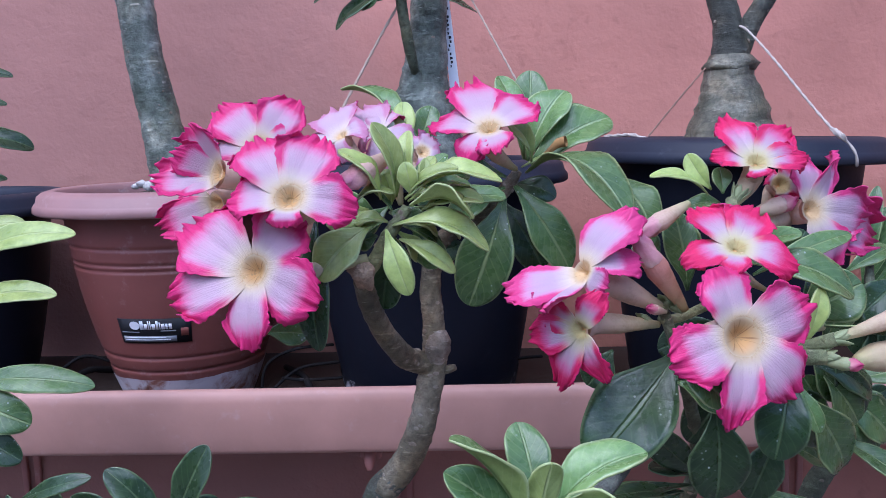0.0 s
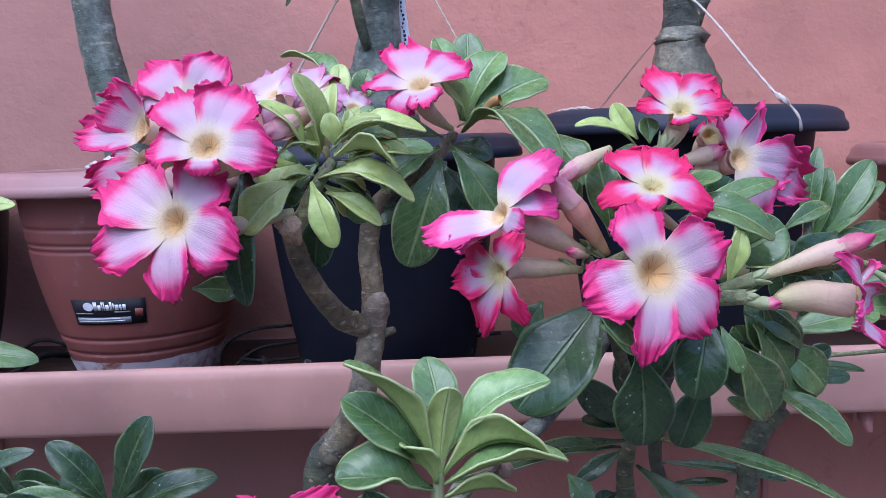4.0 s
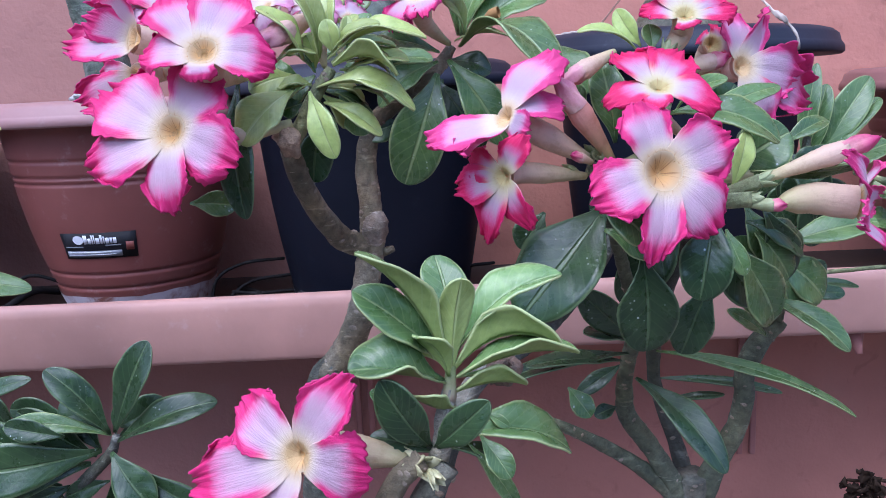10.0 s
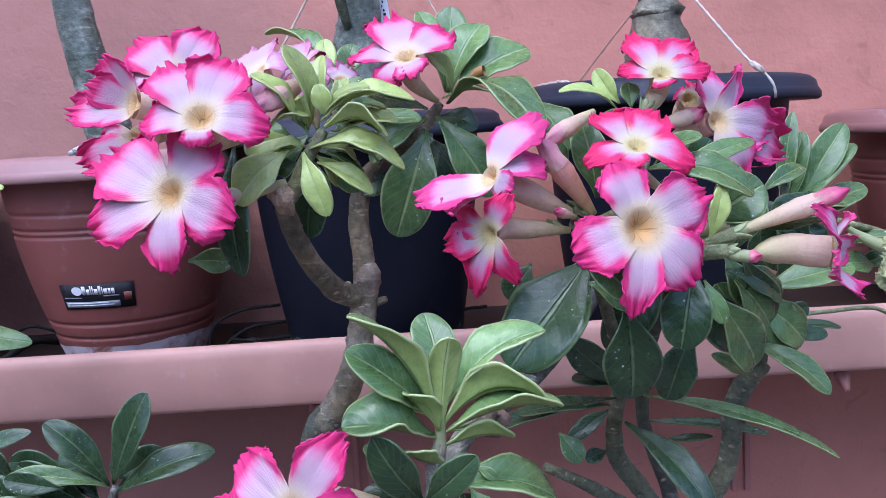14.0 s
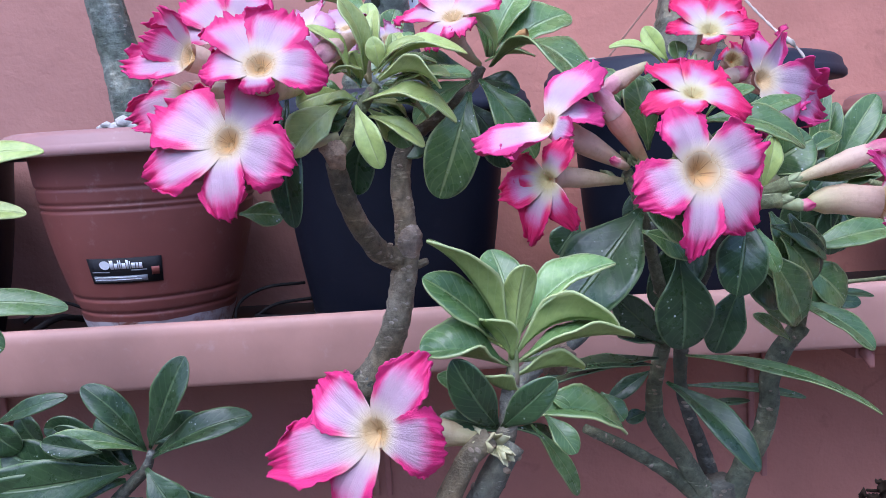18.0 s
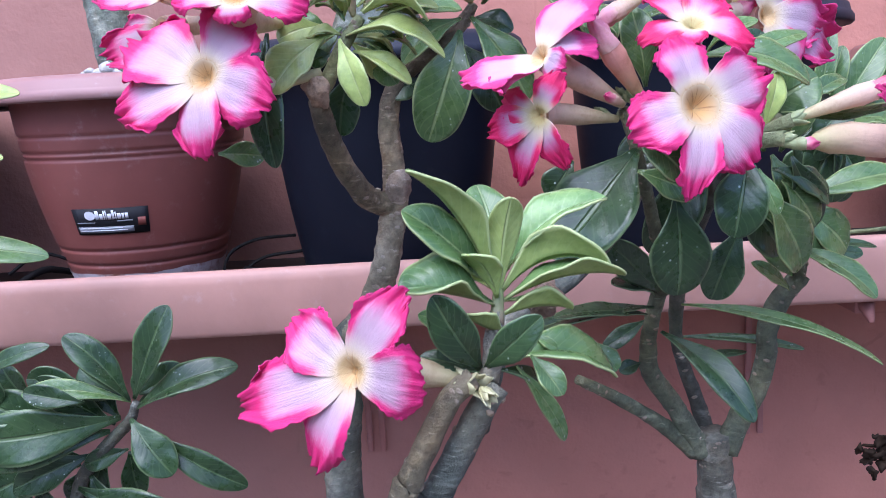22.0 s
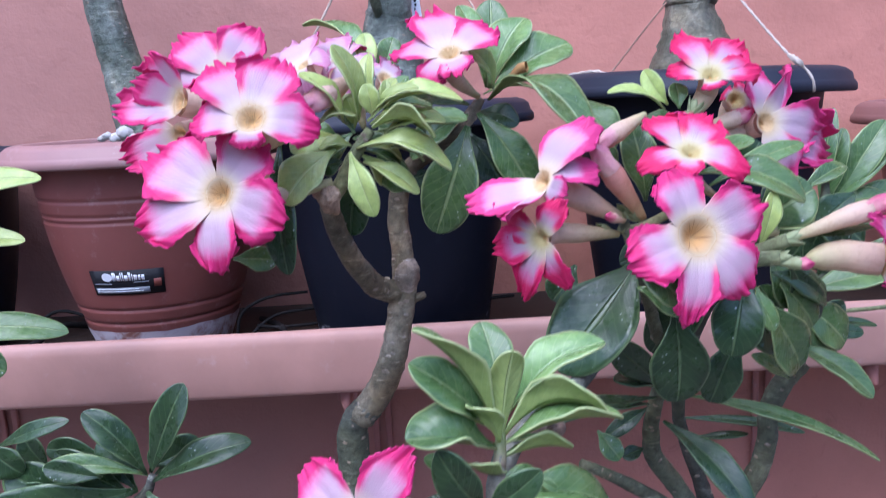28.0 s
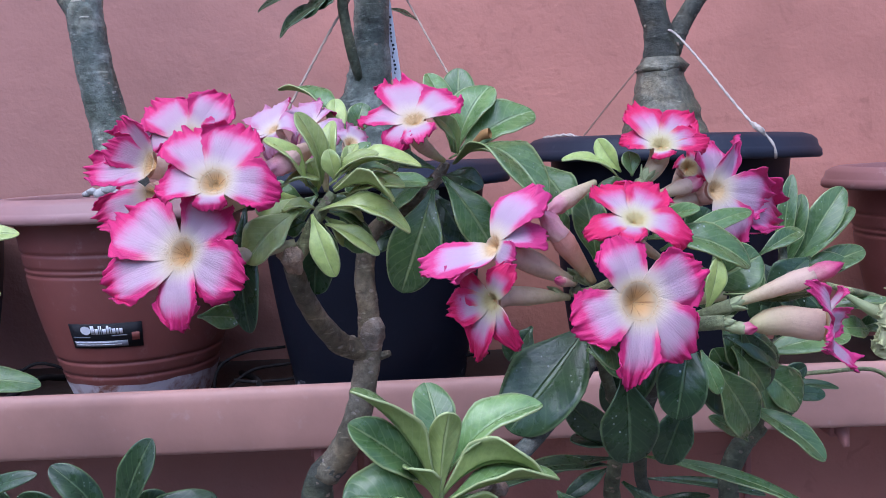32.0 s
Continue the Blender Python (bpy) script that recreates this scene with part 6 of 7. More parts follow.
# front plant
front = thing("desert_rose", (-0.045, 0.365, 0.18), "young desert rose with two grey stems, leafy crown and one flower", "flowering plant")
way, girth = [(0.043, 0.365, 0.729), (0.034, 0.362, 0.722), (0.024, 0.36, 0.705), (0.015, 0.36, 0.687), (0.008, 0.36, 0.67), (-0.045, 0.362, 0.52), (-0.055, 0.362, 0.4), (-0.05, 0.365, 0.2)], [0.0045, 0.0048, 0.0050, 0.0055, 0.0059, 0.0095, 0.0110, 0.0140]
grown = limb("stem", front, way, girth, BARK, 31, rough=0.15, rings=0.05)
scars(grown, way, girth, 28, 31, SCAR)
way, girth = [(0.053, 0.372, 0.723), (0.046, 0.37, 0.714), (0.034, 0.37, 0.692), (0.024, 0.37, 0.674), (0.019, 0.37, 0.663), (-0.02, 0.372, 0.52), (-0.035, 0.372, 0.4), (-0.035, 0.37, 0.2)], [0.0057, 0.0061, 0.0063, 0.0068, 0.0072, 0.0115, 0.0130, 0.0160]
grown = limb("stem", front, way, girth, BARKBLUE, 32, rough=0.12, rings=0.03)
scars(grown, way, girth, 18, 32, SCAR)
way, girth = [(0.049, 0.37, 0.726), (0.052, 0.375, 0.735), (0.053, 0.38, 0.743), (0.055, 0.384, 0.75)], [0.0041, 0.0039, 0.0035, 0.0028]
grown = limb("neck", front, way, girth, BARKPALE, 36, rough=0.3, rings=0.1)
way, girth = [(0.054, 0.381, 0.746), (0.055, 0.385, 0.752), (0.056, 0.388, 0.762), (0.057, 0.39, 0.772)], [0.0030, 0.0026, 0.0020, 0.0011]
grown = limb("shoot", front, way, girth, NECK, 33, rough=0.14, rings=0.06)
limb("branch", front, [(0.0451, 0.39, 0.6969), (0.0605, 0.44, 0.7227), (0.0741, 0.46, 0.7319), (0.1058, 0.5, 0.739), (0.1497, 0.58, 0.7558), (0.1773, 0.6, 0.7968)], [0.0048, 0.0052, 0.0053, 0.0053, 0.0051, 0.0037], BARKBLUE, 34, rough=0.08, rings=0.03)
flower(front, (-0.004, 0.35, 0.739), (-0.4402, -0.8705, 0.2201), 0.0067, (0.041, 0.368, 0.727), [((-0.0297, 0.3691, 0.7552), 0.0221, 0.1), ((0.0174, 0.3473, 0.7712), 0.0178, 0.08), ((0.0214, 0.3403, 0.7356), 0.0284, 0.25), ((-0.0241, 0.3528, 0.7001), 0.0212, 0.1), ((-0.0543, 0.3708, 0.7207), 0.0229, 0.06)], PETAL, TUBE, 0.075, 0.05, 31, 1.05)
calyx(front, (0.0408, 0.365, 0.7258), (0.0118, -0.01, 0.0044), 0.0093, 5, BRACT)
calyx(front, (0.0425, 0.366, 0.7268), (-0.0109, -0.001, 0.0032), 0.0080, 6, BRACT)
calyx(front, (0.0464, 0.36, 0.7255), (0.0056, -0.008, -0.0037), 0.0070, 7, BRACT)
leaf(front, (0.055, 0.389, 0.759), (0.024, 0.372, 0.815), 0.0224, (0.72, 0.34, 0.6), 0.05, 0.95, "G", 0, 1.6)
leaf(front, (0.052, 0.395, 0.761), (0.02, 0.376, 0.797), 0.0218, (0.45, -0.75, 0.55), 0.06, 0.6, "H", 0, 1.3)
leaf(front, (0.057, 0.405, 0.766), (0.05, 0.425, 0.8), 0.0206, (0.1, -1, 0.3), 0.05, 0.25, "M")
leaf(front, (0.056, 0.386, 0.757), (0.062, 0.381, 0.799), 0.0151, (-0.12, 1, 0.12), 0.03, 0.5, "G", 0, 2.4)
leaf(front, (0.059, 0.394, 0.765), (0.104, 0.402, 0.795), 0.0285, (-0.5, -0.4, 0.75), 0.09, 0.85, "G", 0, 1.6)
leaf(front, (0.057, 0.387, 0.758), (0.102, 0.384, 0.77), 0.0336, (-0.1, 0.6, 0.8), 0.2, 0.85, "G", 0, 1.6)
leaf(front, (0.058, 0.386, 0.755), (0.11, 0.391, 0.764), 0.0253, (0, 0.12, 1), 0.08, 0.75, "G", 0, 1.3)
leaf(front, (0.055, 0.383, 0.757), (0.044, 0.371, 0.779), 0.0166, (0.45, 0.75, 0.5), 0.08, 0.35, "G", 0, 2.2)
leaf(front, (0.053, 0.384, 0.754), (0.016, 0.368, 0.767), 0.0345, (0.05, -0.34, 0.94), 0.05, 0.95, "H", 0, 1.8)
leaf(front, (0.053, 0.392, 0.759), (0.031, 0.392, 0.774), 0.0058, (0.3, -0.8, 0.5), 0.06, 0.3, "L")
leaf(front, (0.057, 0.381, 0.744), (0.041, 0.368, 0.755), 0.0160, (0.15, 0.45, 0.9), -0.1, 0.6, "G", 0, 1.9)
leaf(front, (0.053, 0.386, 0.747), (0.088, 0.396, 0.749), 0.0207, (0, 0.45, 0.9), 0.06, 0.65, "G")
leaf(front, (0.057, 0.392, 0.753), (0.081, 0.402, 0.75), 0.0039, (0, -0.4, 1), 0.05, 0.4, "G")
leaf(front, (0.047, 0.372, 0.73), (0.029, 0.358, 0.764), 0.0178, (-0.1, -1, 0.45), 0.06, 0.25, "D", 0, 1.3)
leaf(front, (0.048, 0.37, 0.731), (0.07, 0.357, 0.755), 0.0146, (0.2, -1, 0.45), 0.06, 0.3, "D", 0, 1.0)
leaf(front, (0.053, 0.38, 0.731), (0.107, 0.396, 0.718), 0.0262, (0, -0.45, 0.9), 0.13, 0.8, "H", 0, 1.6)
leaf(front, (0.067, 0.371, 0.735), (0.078, 0.36, 0.722), 0.0111, (0.3, -0.9, 0.5), 0.08, 0.3, "M", 0, 1.6)
leaf(front, (0.062, 0.382, 0.727), (0.084, 0.392, 0.688), 0.0086, (0.3, -0.9, 0.4), 0.06, 0.35, "M", 0, 1.1)
leaf(front, (0.048, 0.373, 0.728), (0.022, 0.371, 0.737), 0.0100, (0, -0.6, 0.9), 0.06, 0.3, "D")
leaf(front, (0.054, 0.379, 0.727), (0.076, 0.392, 0.715), 0.0090, (0, -0.6, 0.9), 0.05, 0.3, "D")
leaf(front, (0.07, 0.385, 0.739), (0.079, 0.382, 0.734), 0.0052, (0, -0.8, 0.6), 0.08, 0.4, "M")
leaf(front, (0.04, 0.386, 0.74), (0.022, 0.381, 0.752), 0.0089, (-0.1, -0.8, 0.6), 0.06, 0.3, "M")
leaf(front, (0.054, 0.384, 0.74), (0.073, 0.39, 0.737), 0.0119, (0, -0.6, 0.9), 0.06, 0.4, "M")
limb("stub", front, [(0.0762, 0.43, 0.7392), (0.0787, 0.425, 0.7444), (0.0811, 0.42, 0.749), (0.0822, 0.42, 0.7505)], [0.0053, 0.0073, 0.0051, 0.0018], STUB, 35, sides=24, rough=0.8, rings=0.35)

# left plant
left = thing("desert_rose", (-0.30, 0.70, 0.18), "small desert rose with dark green leaves and no flowers", "shrub")
limb("stem", left, [(-0.2276, 0.685, 0.6077), (-0.2372, 0.69, 0.5894), (-0.2683, 0.7, 0.5597), (-0.2969, 0.71, 0.5208), (-0.3, 0.7, 0.45), (-0.3, 0.7, 0.2)], [0.0032, 0.0046, 0.0057, 0.0063, 0.0090, 0.0140], BARKDARK, 41, rough=0.1, rings=0.05)
# the dark leaf tone partly stands in for the shade low down here
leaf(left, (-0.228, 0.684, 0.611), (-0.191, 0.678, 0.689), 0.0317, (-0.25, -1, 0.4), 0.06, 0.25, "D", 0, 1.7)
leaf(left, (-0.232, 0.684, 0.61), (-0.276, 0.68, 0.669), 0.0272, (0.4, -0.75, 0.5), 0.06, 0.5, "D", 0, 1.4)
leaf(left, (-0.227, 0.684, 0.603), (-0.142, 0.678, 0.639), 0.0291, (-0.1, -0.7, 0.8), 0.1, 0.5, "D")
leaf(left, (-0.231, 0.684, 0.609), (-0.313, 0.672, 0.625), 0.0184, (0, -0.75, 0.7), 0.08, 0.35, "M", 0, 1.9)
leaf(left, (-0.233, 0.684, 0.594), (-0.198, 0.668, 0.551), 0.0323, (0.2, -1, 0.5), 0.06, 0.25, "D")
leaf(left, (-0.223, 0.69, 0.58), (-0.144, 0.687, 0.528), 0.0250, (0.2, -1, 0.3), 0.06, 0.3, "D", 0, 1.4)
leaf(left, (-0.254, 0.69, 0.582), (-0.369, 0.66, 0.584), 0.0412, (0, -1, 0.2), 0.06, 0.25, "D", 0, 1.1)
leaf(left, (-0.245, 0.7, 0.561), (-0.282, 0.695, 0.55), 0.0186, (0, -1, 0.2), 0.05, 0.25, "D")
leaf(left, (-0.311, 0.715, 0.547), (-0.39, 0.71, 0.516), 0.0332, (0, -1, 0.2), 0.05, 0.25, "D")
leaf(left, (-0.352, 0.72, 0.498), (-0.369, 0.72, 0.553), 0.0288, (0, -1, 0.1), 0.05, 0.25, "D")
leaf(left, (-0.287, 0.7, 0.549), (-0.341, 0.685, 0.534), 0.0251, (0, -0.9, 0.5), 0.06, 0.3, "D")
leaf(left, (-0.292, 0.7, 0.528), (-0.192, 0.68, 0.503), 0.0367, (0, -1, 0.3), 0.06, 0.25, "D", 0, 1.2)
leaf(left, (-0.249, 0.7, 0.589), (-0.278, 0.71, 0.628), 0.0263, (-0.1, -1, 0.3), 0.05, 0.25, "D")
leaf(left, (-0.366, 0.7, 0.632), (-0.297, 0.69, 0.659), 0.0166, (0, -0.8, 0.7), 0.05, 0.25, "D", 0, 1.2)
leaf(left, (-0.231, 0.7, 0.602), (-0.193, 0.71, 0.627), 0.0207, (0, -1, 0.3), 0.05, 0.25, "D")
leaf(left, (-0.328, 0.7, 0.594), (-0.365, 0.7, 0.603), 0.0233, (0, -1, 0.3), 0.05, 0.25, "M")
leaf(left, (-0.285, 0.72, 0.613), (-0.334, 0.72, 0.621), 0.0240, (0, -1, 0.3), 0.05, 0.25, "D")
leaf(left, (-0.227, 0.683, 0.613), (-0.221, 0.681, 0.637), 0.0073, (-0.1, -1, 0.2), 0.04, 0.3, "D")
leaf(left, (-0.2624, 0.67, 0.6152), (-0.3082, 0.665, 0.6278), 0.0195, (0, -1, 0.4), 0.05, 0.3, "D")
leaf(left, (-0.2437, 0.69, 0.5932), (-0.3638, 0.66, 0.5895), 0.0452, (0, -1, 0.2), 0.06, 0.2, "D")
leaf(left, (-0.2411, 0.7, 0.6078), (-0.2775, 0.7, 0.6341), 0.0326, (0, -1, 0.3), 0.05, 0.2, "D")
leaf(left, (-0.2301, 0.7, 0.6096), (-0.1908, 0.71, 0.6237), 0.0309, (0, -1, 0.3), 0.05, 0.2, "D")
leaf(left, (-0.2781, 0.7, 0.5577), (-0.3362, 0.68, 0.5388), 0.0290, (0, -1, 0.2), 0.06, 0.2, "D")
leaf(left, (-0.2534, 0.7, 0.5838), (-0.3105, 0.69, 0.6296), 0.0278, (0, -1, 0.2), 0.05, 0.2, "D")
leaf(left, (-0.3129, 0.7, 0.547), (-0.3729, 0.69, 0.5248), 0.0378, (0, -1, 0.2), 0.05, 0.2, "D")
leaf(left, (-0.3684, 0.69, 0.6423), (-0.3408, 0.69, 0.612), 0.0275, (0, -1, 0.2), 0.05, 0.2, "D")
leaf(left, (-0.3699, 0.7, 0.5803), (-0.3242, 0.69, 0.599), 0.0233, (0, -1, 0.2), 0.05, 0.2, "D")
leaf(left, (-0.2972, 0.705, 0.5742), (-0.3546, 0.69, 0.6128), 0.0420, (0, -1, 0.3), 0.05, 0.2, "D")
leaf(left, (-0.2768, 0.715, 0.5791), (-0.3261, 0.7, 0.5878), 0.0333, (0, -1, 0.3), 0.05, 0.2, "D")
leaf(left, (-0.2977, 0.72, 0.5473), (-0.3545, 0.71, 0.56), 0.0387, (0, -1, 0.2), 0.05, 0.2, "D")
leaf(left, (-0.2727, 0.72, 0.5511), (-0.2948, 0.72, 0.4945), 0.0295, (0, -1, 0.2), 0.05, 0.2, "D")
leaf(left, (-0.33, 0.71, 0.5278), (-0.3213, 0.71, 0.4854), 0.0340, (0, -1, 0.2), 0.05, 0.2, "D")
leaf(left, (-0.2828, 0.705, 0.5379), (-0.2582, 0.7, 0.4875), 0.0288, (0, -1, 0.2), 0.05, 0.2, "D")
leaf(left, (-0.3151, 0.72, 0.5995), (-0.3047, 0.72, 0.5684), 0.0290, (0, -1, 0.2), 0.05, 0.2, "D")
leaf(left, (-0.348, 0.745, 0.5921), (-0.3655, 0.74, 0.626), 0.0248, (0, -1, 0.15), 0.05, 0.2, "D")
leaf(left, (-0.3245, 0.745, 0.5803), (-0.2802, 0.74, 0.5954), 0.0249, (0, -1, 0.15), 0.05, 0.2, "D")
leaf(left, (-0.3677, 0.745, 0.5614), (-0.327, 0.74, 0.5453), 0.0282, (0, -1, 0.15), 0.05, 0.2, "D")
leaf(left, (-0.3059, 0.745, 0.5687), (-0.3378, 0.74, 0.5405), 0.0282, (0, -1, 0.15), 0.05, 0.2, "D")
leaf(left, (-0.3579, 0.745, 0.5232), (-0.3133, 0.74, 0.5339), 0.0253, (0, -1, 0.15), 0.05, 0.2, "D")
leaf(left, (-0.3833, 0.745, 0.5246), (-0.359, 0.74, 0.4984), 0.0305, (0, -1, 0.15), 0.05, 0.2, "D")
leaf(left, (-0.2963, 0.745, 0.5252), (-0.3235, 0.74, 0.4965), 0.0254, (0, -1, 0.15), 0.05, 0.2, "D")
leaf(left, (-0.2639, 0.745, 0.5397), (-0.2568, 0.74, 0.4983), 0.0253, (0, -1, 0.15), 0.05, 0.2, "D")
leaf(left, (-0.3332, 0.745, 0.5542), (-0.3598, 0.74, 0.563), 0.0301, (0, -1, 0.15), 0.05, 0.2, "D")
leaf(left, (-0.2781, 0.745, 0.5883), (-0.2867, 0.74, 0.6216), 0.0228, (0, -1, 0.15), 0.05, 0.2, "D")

# plant at the edge
edge = thing("desert_rose", (-0.47, 0.72, 0.18), "leafy desert rose branch with pale green hanging leaves", "shrub")
limb("stem", edge, [(-0.4109, 0.73, 0.9383), (-0.4119, 0.725, 0.8576), (-0.4137, 0.72, 0.7902), (-0.4252, 0.72, 0.7102), (-0.47, 0.72, 0.45), (-0.47, 0.72, 0.2)], [0.0052, 0.0062, 0.0072, 0.0083, 0.0130, 0.0160], BARK, 51, rough=0.1, rings=0.05)
leaf(edge, (-0.4078, 0.72, 0.8292), (-0.2982, 0.7, 0.8641), 0.0262, (0, -0.8, 0.8), 0.1, 0.2, "L", 0, 1.3)
leaf(edge, (-0.406, 0.72, 0.8581), (-0.3477, 0.72, 0.8698), 0.0208, (0, -0.8, 0.8), 0.08, 0.2, "L", 0, 1.3)
leaf(edge, (-0.4122, 0.72, 0.7902), (-0.3172, 0.7, 0.8132), 0.0236, (0, -0.8, 0.8), 0.12, 0.2, "L", 0, 1.3)
leaf(edge, (-0.4204, 0.72, 0.7304), (-0.3021, 0.722, 0.7285), 0.0273, (0, -0.9, 0.8), 0.06, 0.2, "M", 0, 1.3)
leaf(edge, (-0.4216, 0.72, 0.7203), (-0.3553, 0.71, 0.698), 0.0369, (0, -1, 0.6), 0.06, 0.2, "M")
leaf(edge, (-0.406, 0.73, 0.9382), (-0.3449, 0.74, 0.9327), 0.0248, (0, -0.7, 0.8), 0.14, 0.2, "D")
leaf(edge, (-0.4092, 0.74, 0.9901), (-0.3566, 0.74, 0.9914), 0.0124, (0, -0.7, 0.8), 0.1, 0.2, "D")
leaf(edge, (-0.4124, 0.74, 0.962), (-0.3644, 0.74, 0.9687), 0.0105, (0, -0.7, 0.8), 0.1, 0.2, "D")
leaf(edge, (-0.417, 0.74, 0.8998), (-0.3713, 0.74, 0.9065), 0.0116, (0, -0.7, 0.8), 0.1, 0.2, "D")
leaf(edge, (-0.4276, 0.72, 0.6898), (-0.366, 0.71, 0.6652), 0.0293, (0, -1, 0.6), 0.06, 0.2, "D")

# potted plants behind
tall = thing("desert_rose", (-0.335, 1.02, 0.84), "tall ringed grey-green desert rose trunk in the brown pot", "potted plant")
way, girth = [(-0.3276, 1.02, 0.8578), (-0.3332, 1.02, 0.8963), (-0.3441, 1.02, 0.9587), (-0.3569, 1.02, 1.027), (-0.3634, 1.02, 1.0873), (-0.3645, 1.02, 1.1039), (-0.3648, 1.02, 1.122)], [0.0270, 0.0276, 0.0233, 0.0218, 0.0209, 0.0190, 0.0080]
grown = limb("trunk", tall, way, girth, BARKSAGE, 61, rough=0.06, rings=0.03)
scars(grown, way, girth, 85, 161, PALESCAR, 3.6)
scars(grown, way, girth, 60, 61, SCAR)
way, girth = [(-0.3615, 1.02, 1.062), (-0.3580, 1.02, 1.095), (-0.3541, 1.02, 1.1264), (-0.3471, 1.02, 1.1782), (-0.332, 1.02, 1.2861)], [0.0150, 0.0156, 0.0144, 0.0133, 0.0112]
grown = limb("branch", tall, way, girth, BARKSAGE, 62, rough=0.06, rings=0.04)
scars(grown, way, girth, 12, 62, SCAR)
way, girth = [(-0.3630, 1.02, 1.066), (-0.3700, 1.02, 1.0950), (-0.381, 1.02, 1.1159), (-0.3954, 1.02, 1.1546), (-0.421, 1.02, 1.2012), (-0.4609, 1.02, 1.2672)], [0.0140, 0.0155, 0.0141, 0.0127, 0.0113, 0.0093]
grown = limb("branch", tall, way, girth, BARKSAGE, 63, rough=0.06, rings=0.04)
scars(grown, way, girth, 12, 63, SCAR)
leaf(tall, (-0.4246, 0.96, 1.1669), (-0.3754, 0.95, 1.1024), 0.0414, (-0.3, -1, 0.2), 0.08, 0.2, "D")
leaf(tall, (-0.4063, 1, 1.1771), (-0.4288, 1, 1.1527), 0.0262, (0, -1, 0.15), 0.05, 0.2, "D")
leaf(tall, (-0.4718, 0.98, 1.1949), (-0.4048, 0.97, 1.1648), 0.0382, (0, -1, 0.15), 0.05, 0.2, "D")
limb("pebble", tall, [(-0.3504, 0.955, 0.886), (-0.3452, 0.955, 0.887), (-0.3403, 0.955, 0.8855)], [0.0030, 0.0050, 0.0025], STONE, 190, rough=0.3, rings=0)
limb("pebble", tall, [(-0.3424, 0.955, 0.8837), (-0.3359, 0.955, 0.8846), (-0.3298, 0.955, 0.8831)], [0.0038, 0.0063, 0.0031], STONE, 205, rough=0.3, rings=0)
limb("pebble", tall, [(-0.3329, 0.955, 0.8882), (-0.3246, 0.955, 0.889), (-0.3165, 0.955, 0.8874)], [0.0049, 0.0082, 0.0041], STONE, 222, rough=0.3, rings=0)
limb("pebble", tall, [(-0.3222, 0.955, 0.8827), (-0.3164, 0.955, 0.8836), (-0.3108, 0.955, 0.8821)], [0.0034, 0.0057, 0.0028], STONE, 236, rough=0.3, rings=0)
limb("pebble", tall, [(-0.3558, 0.955, 0.8832), (-0.3519, 0.955, 0.8842), (-0.3482, 0.955, 0.8828)], [0.0023, 0.0038, 0.0019], STONE, 180, rough=0.3, rings=0)
mid = thing("desert_rose", (-0.03, 0.985, 0.87), "thick grey desert rose trunk with small shoot in black pot", "potted plant")
way, girth = [(-0.0315, 0.985, 0.866), (-0.0318, 0.985, 0.9191), (-0.0294, 0.985, 0.9616), (-0.0269, 0.985, 0.994), (-0.0223, 0.985, 1.042), (-0.0172, 0.985, 1.0989), (-0.0113, 0.985, 1.1238)], [0.0564, 0.0495, 0.0380, 0.0274, 0.0208, 0.0187, 0.0180]
grown = limb("trunk", mid, way, girth, BARKSAGE, 64, rough=0.07, rings=0.04)
scars(grown, way, girth, 40, 164, PALESCAR, 4.0)
scars(grown, way, girth, 50, 64, SCAR)
limb("branch", mid, [(-0.0178, 0.985, 1.1115), (-0.026, 0.985, 1.137), (-0.0484, 0.985, 1.1938)], [0.0142, 0.0148, 0.0121], BARKGREY, 65, rough=0.07, rings=0.04)
limb("branch", mid, [(-0.0092, 0.985, 1.1143), (0.0128, 0.985, 1.1413), (0.0408, 0.985, 1.1895)], [0.0135, 0.0141, 0.0121], BARKGREY, 66, rough=0.07, rings=0.04)
way, girth = [(-0.0347, 0.968, 0.9957), (-0.0369, 0.952, 1.0115), (-0.0413, 0.94, 1.0392), (-0.0452, 0.93, 1.0746), (-0.0441, 0.92, 1.1085), (-0.0436, 0.92, 1.1376)], [0.0032, 0.0057, 0.0059, 0.0055, 0.0045, 0.0036]
grown = limb("shoot", mid, way, girth, BARKGREY, 67, rough=0.1, rings=0.05)
scars(grown, way, girth, 6, 67, SCAR)
leaf(mid, (-0.0455, 0.925, 1.0976), (-0.1635, 0.92, 1.1107), 0.0241, (0, -0.6, 0.9), 0.08, 0.2, "D", 0, 1.25)
leaf(mid, (-0.0469, 0.925, 1.0948), (-0.1358, 0.92, 1.0753), 0.0205, (0, -0.6, 0.9), 0.08, 0.2, "D", 0, 1.25)
leaf(mid, (-0.0488, 0.925, 1.083), (-0.1147, 0.92, 1.047), 0.0242, (0, -0.6, 0.9), 0.08, 0.2, "D", 0, 1.25)
leaf(mid, (-0.0432, 0.925, 1.0857), (0.0442, 0.92, 1.0985), 0.0205, (0, -0.6, 0.9), 0.08, 0.2, "M", 0, 1.25)
leaf(mid, (-0.0464, 0.925, 1.1036), (-0.0907, 0.92, 1.1154), 0.0457, (0, -0.6, 0.9), 0.08, 0.2, "M", 0, 1.25)
leaf(mid, (-0.0448, 0.925, 1.1094), (-0.0779, 0.92, 1.1451), 0.0396, (0, -0.6, 0.9), 0.08, 0.2, "M", 0, 1.25)
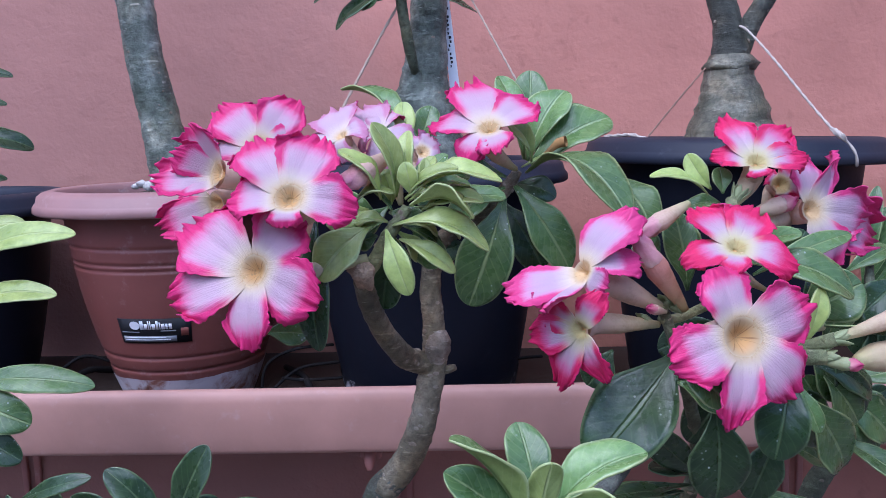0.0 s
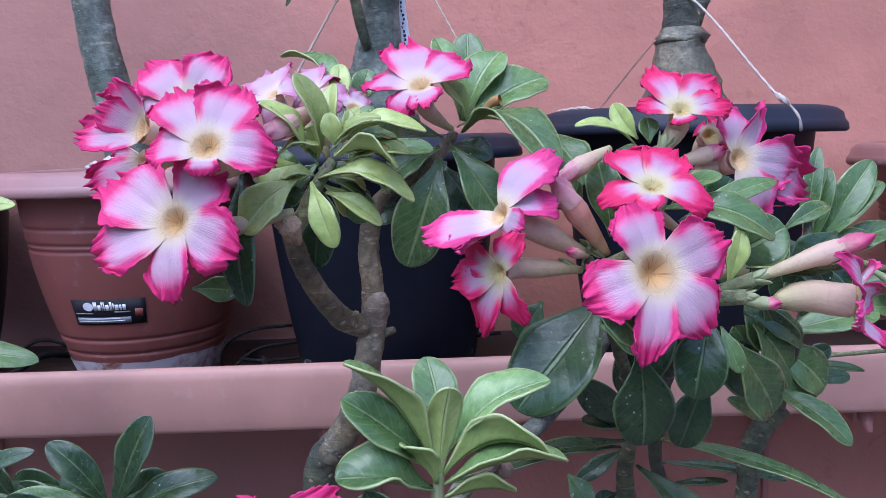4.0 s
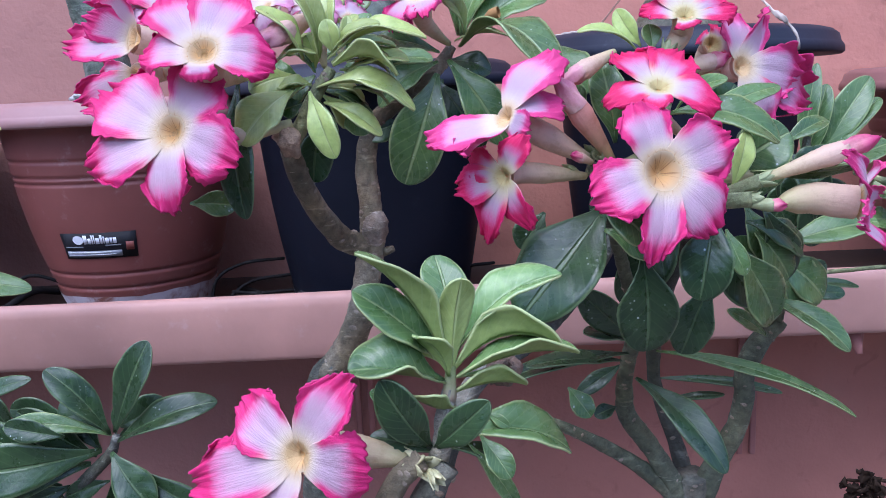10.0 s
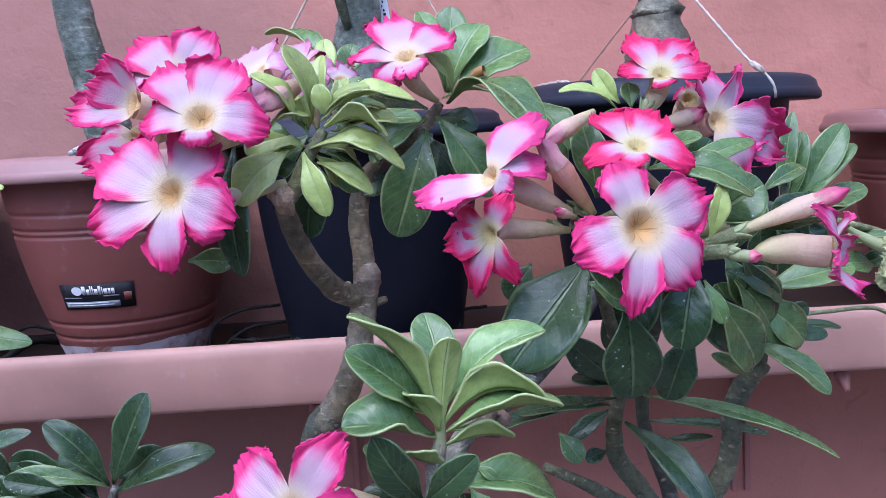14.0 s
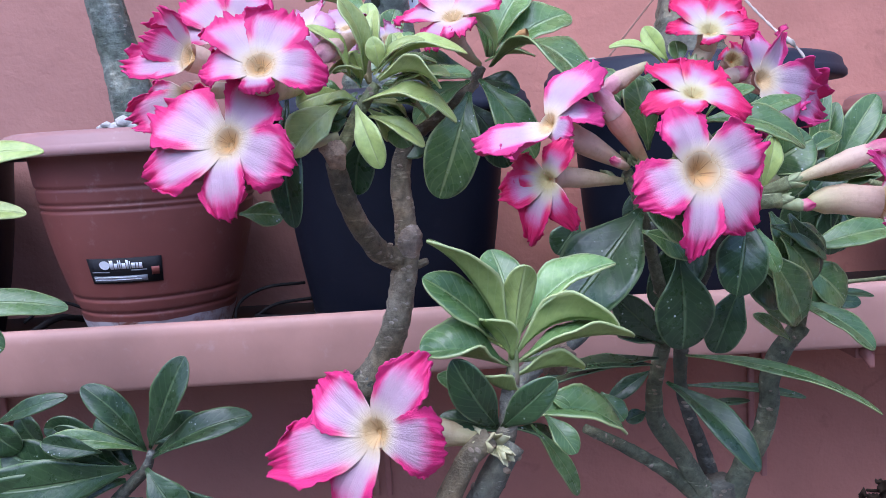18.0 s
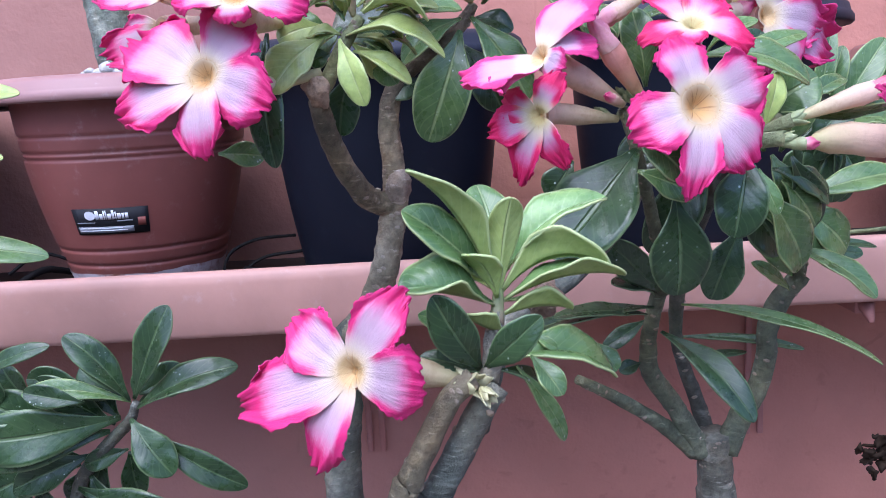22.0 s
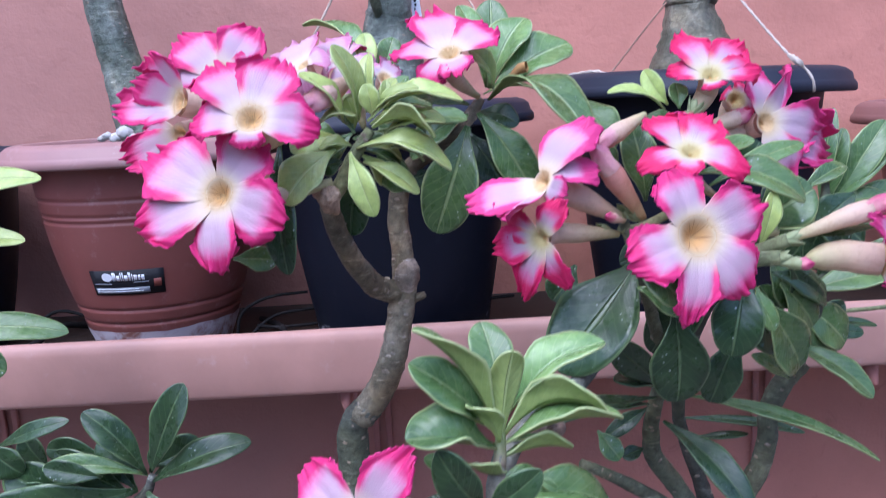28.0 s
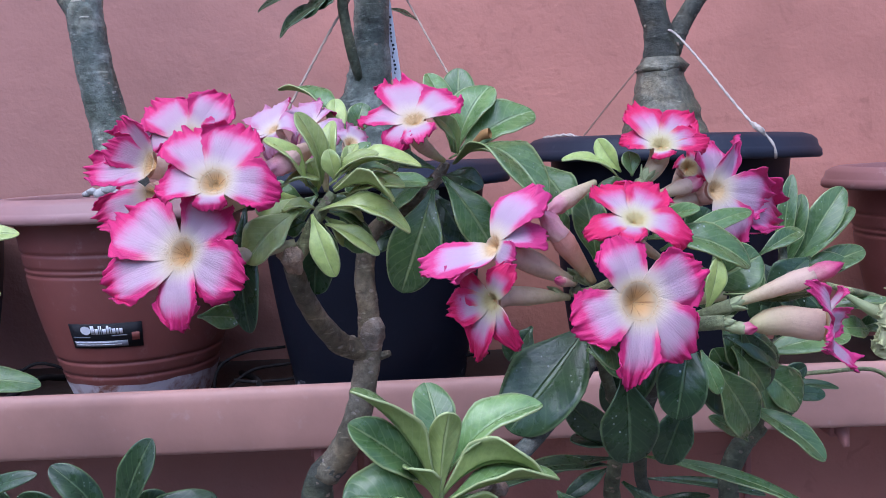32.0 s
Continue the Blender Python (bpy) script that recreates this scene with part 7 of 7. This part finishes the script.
leaf(mid, (-0.0415, 0.925, 1.1033), (-0.0066, 0.92, 1.1358), 0.0336, (0, -0.6, 0.9), 0.08, 0.2, "M", 0, 1.25)
leaf(mid, (-0.0483, 0.925, 1.0919), (-0.0706, 0.92, 1.071), 0.0290, (0, -0.6, 0.9), 0.08, 0.2, "D", 0, 1.25)
leaf(mid, (-0.0471, 0.925, 1.0918), (-0.0862, 0.92, 1.0635), 0.0266, (0, -0.6, 0.9), 0.08, 0.2, "D", 0, 1.25)
leaf(mid, (-0.0441, 0.925, 1.1005), (-0.0202, 0.92, 1.1074), 0.0301, (0, -0.6, 0.9), 0.08, 0.2, "M", 0, 1.25)
leaf(mid, (-0.0455, 0.925, 1.0976), (-0.0621, 0.92, 1.1094), 0.0361, (0, -0.6, 0.9), 0.08, 0.2, "M", 0, 1.25)
leaf(mid, (-0.0077, 1.04, 1.0896), (0.0332, 1.06, 1.0772), 0.0193, (0, -0.5, 0.9), 0.05, 0.2, "D", 0, 1.3)
swollen = thing("desert_rose", (0.31, 0.975, 0.89), "swollen grey desert rose trunk forking above the black pot", "potted plant")
way, girth = [(0.3066, 0.97, 0.879), (0.307, 0.97, 0.9113), (0.3061, 0.97, 0.937), (0.3051, 0.97, 0.9625), (0.3042, 0.97, 0.9879), (0.3044, 0.97, 0.9993)], [0.0615, 0.0561, 0.0450, 0.0340, 0.0268, 0.0255]
grown = limb("trunk", swollen, way, girth, BARKSKIN, 68, rough=0.10, rings=0.012)
scars(grown, way, girth, 30, 68, SCAR)
limb("collar", swollen, [(0.3043, 0.97, 0.993), (0.3044, 0.97, 1.0005), (0.3045, 0.97, 1.0093)], [0.0255, 0.0268, 0.0229], BARKSKIN, 69, rough=0.25, rings=0.03)
way, girth = [(0.3044, 0.97, 1.0037), (0.2999, 0.965, 1.0379), (0.2879, 0.965, 1.0755), (0.2675, 0.965, 1.1192), (0.2283, 0.965, 1.1994)], [0.0210, 0.0151, 0.0135, 0.0125, 0.0105]
grown = limb("branch", swollen, way, girth, BARKDARK, 70, rough=0.06, rings=0.05)
scars(grown, way, girth, 24, 70, SCAR)
way, girth = [(0.3036, 0.985, 1.0459), (0.3035, 0.99, 1.0907), (0.3, 1, 1.1303), (0.2851, 1, 1.1997)], [0.0116, 0.0106, 0.0104, 0.0109]
grown = limb("branch", swollen, way, girth, BARKGREY, 71, rough=0.06, rings=0.05)
scars(grown, way, girth, 10, 71, SCAR)
way, girth = [(0.3147, 0.975, 1.0161), (0.3291, 0.975, 1.0468), (0.3547, 0.975, 1.0848), (0.3863, 0.975, 1.1166), (0.4349, 0.975, 1.1677)], [0.0128, 0.0105, 0.0092, 0.0085, 0.0075]
grown = limb("branch", swollen, way, girth, BARKDARK, 72, rough=0.06, rings=0.05)
scars(grown, way, girth, 20, 72, SCAR)
far = thing("desert_rose", (0.668, 1.02, 0.85), "slanting desert rose stem in the far brown pot", "potted plant")
way, girth = [(0.6754, 1.02, 0.8488), (0.646, 1.02, 0.9478), (0.6109, 1.02, 1.0351), (0.5847, 1.02, 1.1011), (0.563, 1.02, 1.1533)], [0.0238, 0.0181, 0.0146, 0.0125, 0.0111]
grown = limb("trunk", far, way, girth, BARKBLUE, 73, rough=0.06, rings=0.05)
scars(grown, way, girth, 10, 73, SCAR)

# pale plant at the far end
pale = thing("desert_rose", (0.50, 0.72, 0.18), "desert rose branch with slim leaves and a pale yellow flower", "flowering plant")
limb("stem", pale, [(0.336, 0.625, 0.8057), (0.3486, 0.63, 0.8014), (0.3975, 0.66, 0.7839), (0.4558, 0.7, 0.747), (0.488, 0.72, 0.6845), (0.52, 0.72, 0.45), (0.5, 0.72, 0.2)], [0.0021, 0.0025, 0.0031, 0.0038, 0.0049, 0.0110, 0.0150], STEM, 82, rough=0.1, rings=0.05)
leaf(pale, (0.3451, 0.65, 0.7833), (0.3986, 0.63, 0.7865), 0.0153, (0, -0.6, 0.9), 0.06, 0.3, "M", 0, 1.2)
leaf(pale, (0.3798, 0.65, 0.7649), (0.3544, 0.64, 0.7698), 0.0190, (0, -0.8, 0.7), 0.1, 0.3, "M")
flower(pale, (0.3814, 0.61, 0.7857), (0.53, -0.84, 0.11), 0.0065, (0.3514, 0.63, 0.7974), [((0.3720, 0.6055, 0.8058), 0.0184), ((0.4042, 0.6243, 0.7958), 0.0207), ((0.3592, 0.5949, 0.7855), 0.0182), ((0.3634, 0.5949, 0.7641), 0.0238), ((0.3953, 0.6139, 0.7568), 0.0246)], PETALYEL, CALYX, 0.12, 0.05, 81)
flower(pale, (0.3710, 0.6, 0.7704), (0, -0.98, -0.22), 0.0048, (0.3827, 0.63, 0.7781), [((0.3589, 0.5981, 0.7756), 0.0159), ((0.3588, 0.6016, 0.7601), 0.0177), ((0.3774, 0.6027, 0.7548), 0.0201), ((0.3827, 0.5983, 0.7746), 0.0159)], PETALYEL, CALYX, 0.14, 0.05, 82)
limb("twig", pale, [(0.333, 0.72, 0.7065), (0.3465, 0.72, 0.7112), (0.3784, 0.72, 0.7133), (0.4193, 0.72, 0.7136), (0.4431, 0.72, 0.6967)], [0.0018, 0.0018, 0.0018, 0.0018, 0.0021], STEM, 83, rough=0.1, rings=0.0)
leaf(pale, (0.3334, 0.715, 0.702), (0.3854, 0.71, 0.7031), 0.0101, (0, -0.5, 1), 0.04, 0.3, "D", 0, 1.2)
leaf(pale, (0.3345, 0.715, 0.7076), (0.3628, 0.715, 0.7047), 0.0119, (0, -0.8, 0.6), 0.05, 0.2, "D")
leaf(pale, (0.3336, 0.71, 0.7008), (0.372, 0.705, 0.6983), 0.0145, (0, -0.8, 0.6), 0.05, 0.2, "D")
leaf(pale, (0.3254, 0.7, 0.7132), (0.3536, 0.7, 0.7243), 0.0161, (0, -1, 0.15), 0.05, 0.2, "D")
leaf(pale, (0.3156, 0.68, 0.7302), (0.3362, 0.68, 0.7104), 0.0276, (0, -1, 0.15), 0.05, 0.2, "M")
dead_head(pale, (0.4185, 0.78, 0.4950), (0.4440, 0.79, 0.4830))
ground_pot(-0.045, 0.680)
ground_pot(0.245, 0.670)
ground_pot(-0.045, 0.365)
ground_pot(-0.300, 0.700)
ground_pot(-0.470, 0.720)
ground_pot(0.500, 0.720)

# strings and tag
white_cord = string("string", [(0.3074, 0.95, 1.0373), (0.3146, 0.945, 1.0316), (0.3247, 0.9, 1.0004), (0.3397, 0.84, 0.9526), (0.3491, 0.805, 0.9257), (0.3588, 0.8, 0.916), (0.3644, 0.797, 0.9054), (0.3666, 0.8, 0.8956)], 0.0019, CORD, 1, "white cotton string tied from trunk fork to pot rim")
v, f, uv = sweep([(0.3470, 0.811, 0.9300), (0.3492, 0.804, 0.9262), (0.3520, 0.799, 0.9225), (0.3560, 0.800, 0.9190)], [0.0012, 0.0030, 0.0031, 0.0012], 14, 0.001, 0.9, 12)
part("knot", v, f, [CORD], white_cord, uvs=uv)
string("string", [(0.2688, 0.935, 0.9942), (0.2415, 0.93, 0.9637), (0.2084, 0.92, 0.9262), (0.206, 0.925, 0.9225)], 0.0015, TWINE, 2, "thin brown twine from trunk to pot rim")
string("string", [(0.0067, 0.95, 1.117), (0.0165, 0.945, 1.0947), (0.0433, 0.9, 1.0378), (0.068, 0.85, 0.9849), (0.0854, 0.82, 0.9435)], 0.0016, JUTE, 3, "thin tan string tied from trunk down to pot rim")
string("string", [(-0.0237, 0.95, 1.1064), (-0.0548, 0.93, 1.0571), (-0.0837, 0.9, 0.9999), (-0.1086, 0.86, 0.9446), (-0.1168, 0.84, 0.9243)], 0.0021, JUTE, 4, "thin tan string tied from trunk down to pot rim")
string("string", [(0.171, 0.97, 0.9263), (0.1921, 0.935, 0.9277), (0.1999, 0.925, 0.9252), (0.2083, 0.92, 0.9226)], 0.0028, CORD, 5, "pale string wound on the pot rim")
tag((-0.008, 1, 1.094), (0.001, 1, 1.093), (0.012, 0.995, 0.985), (0.001, 0.995, 0.985))
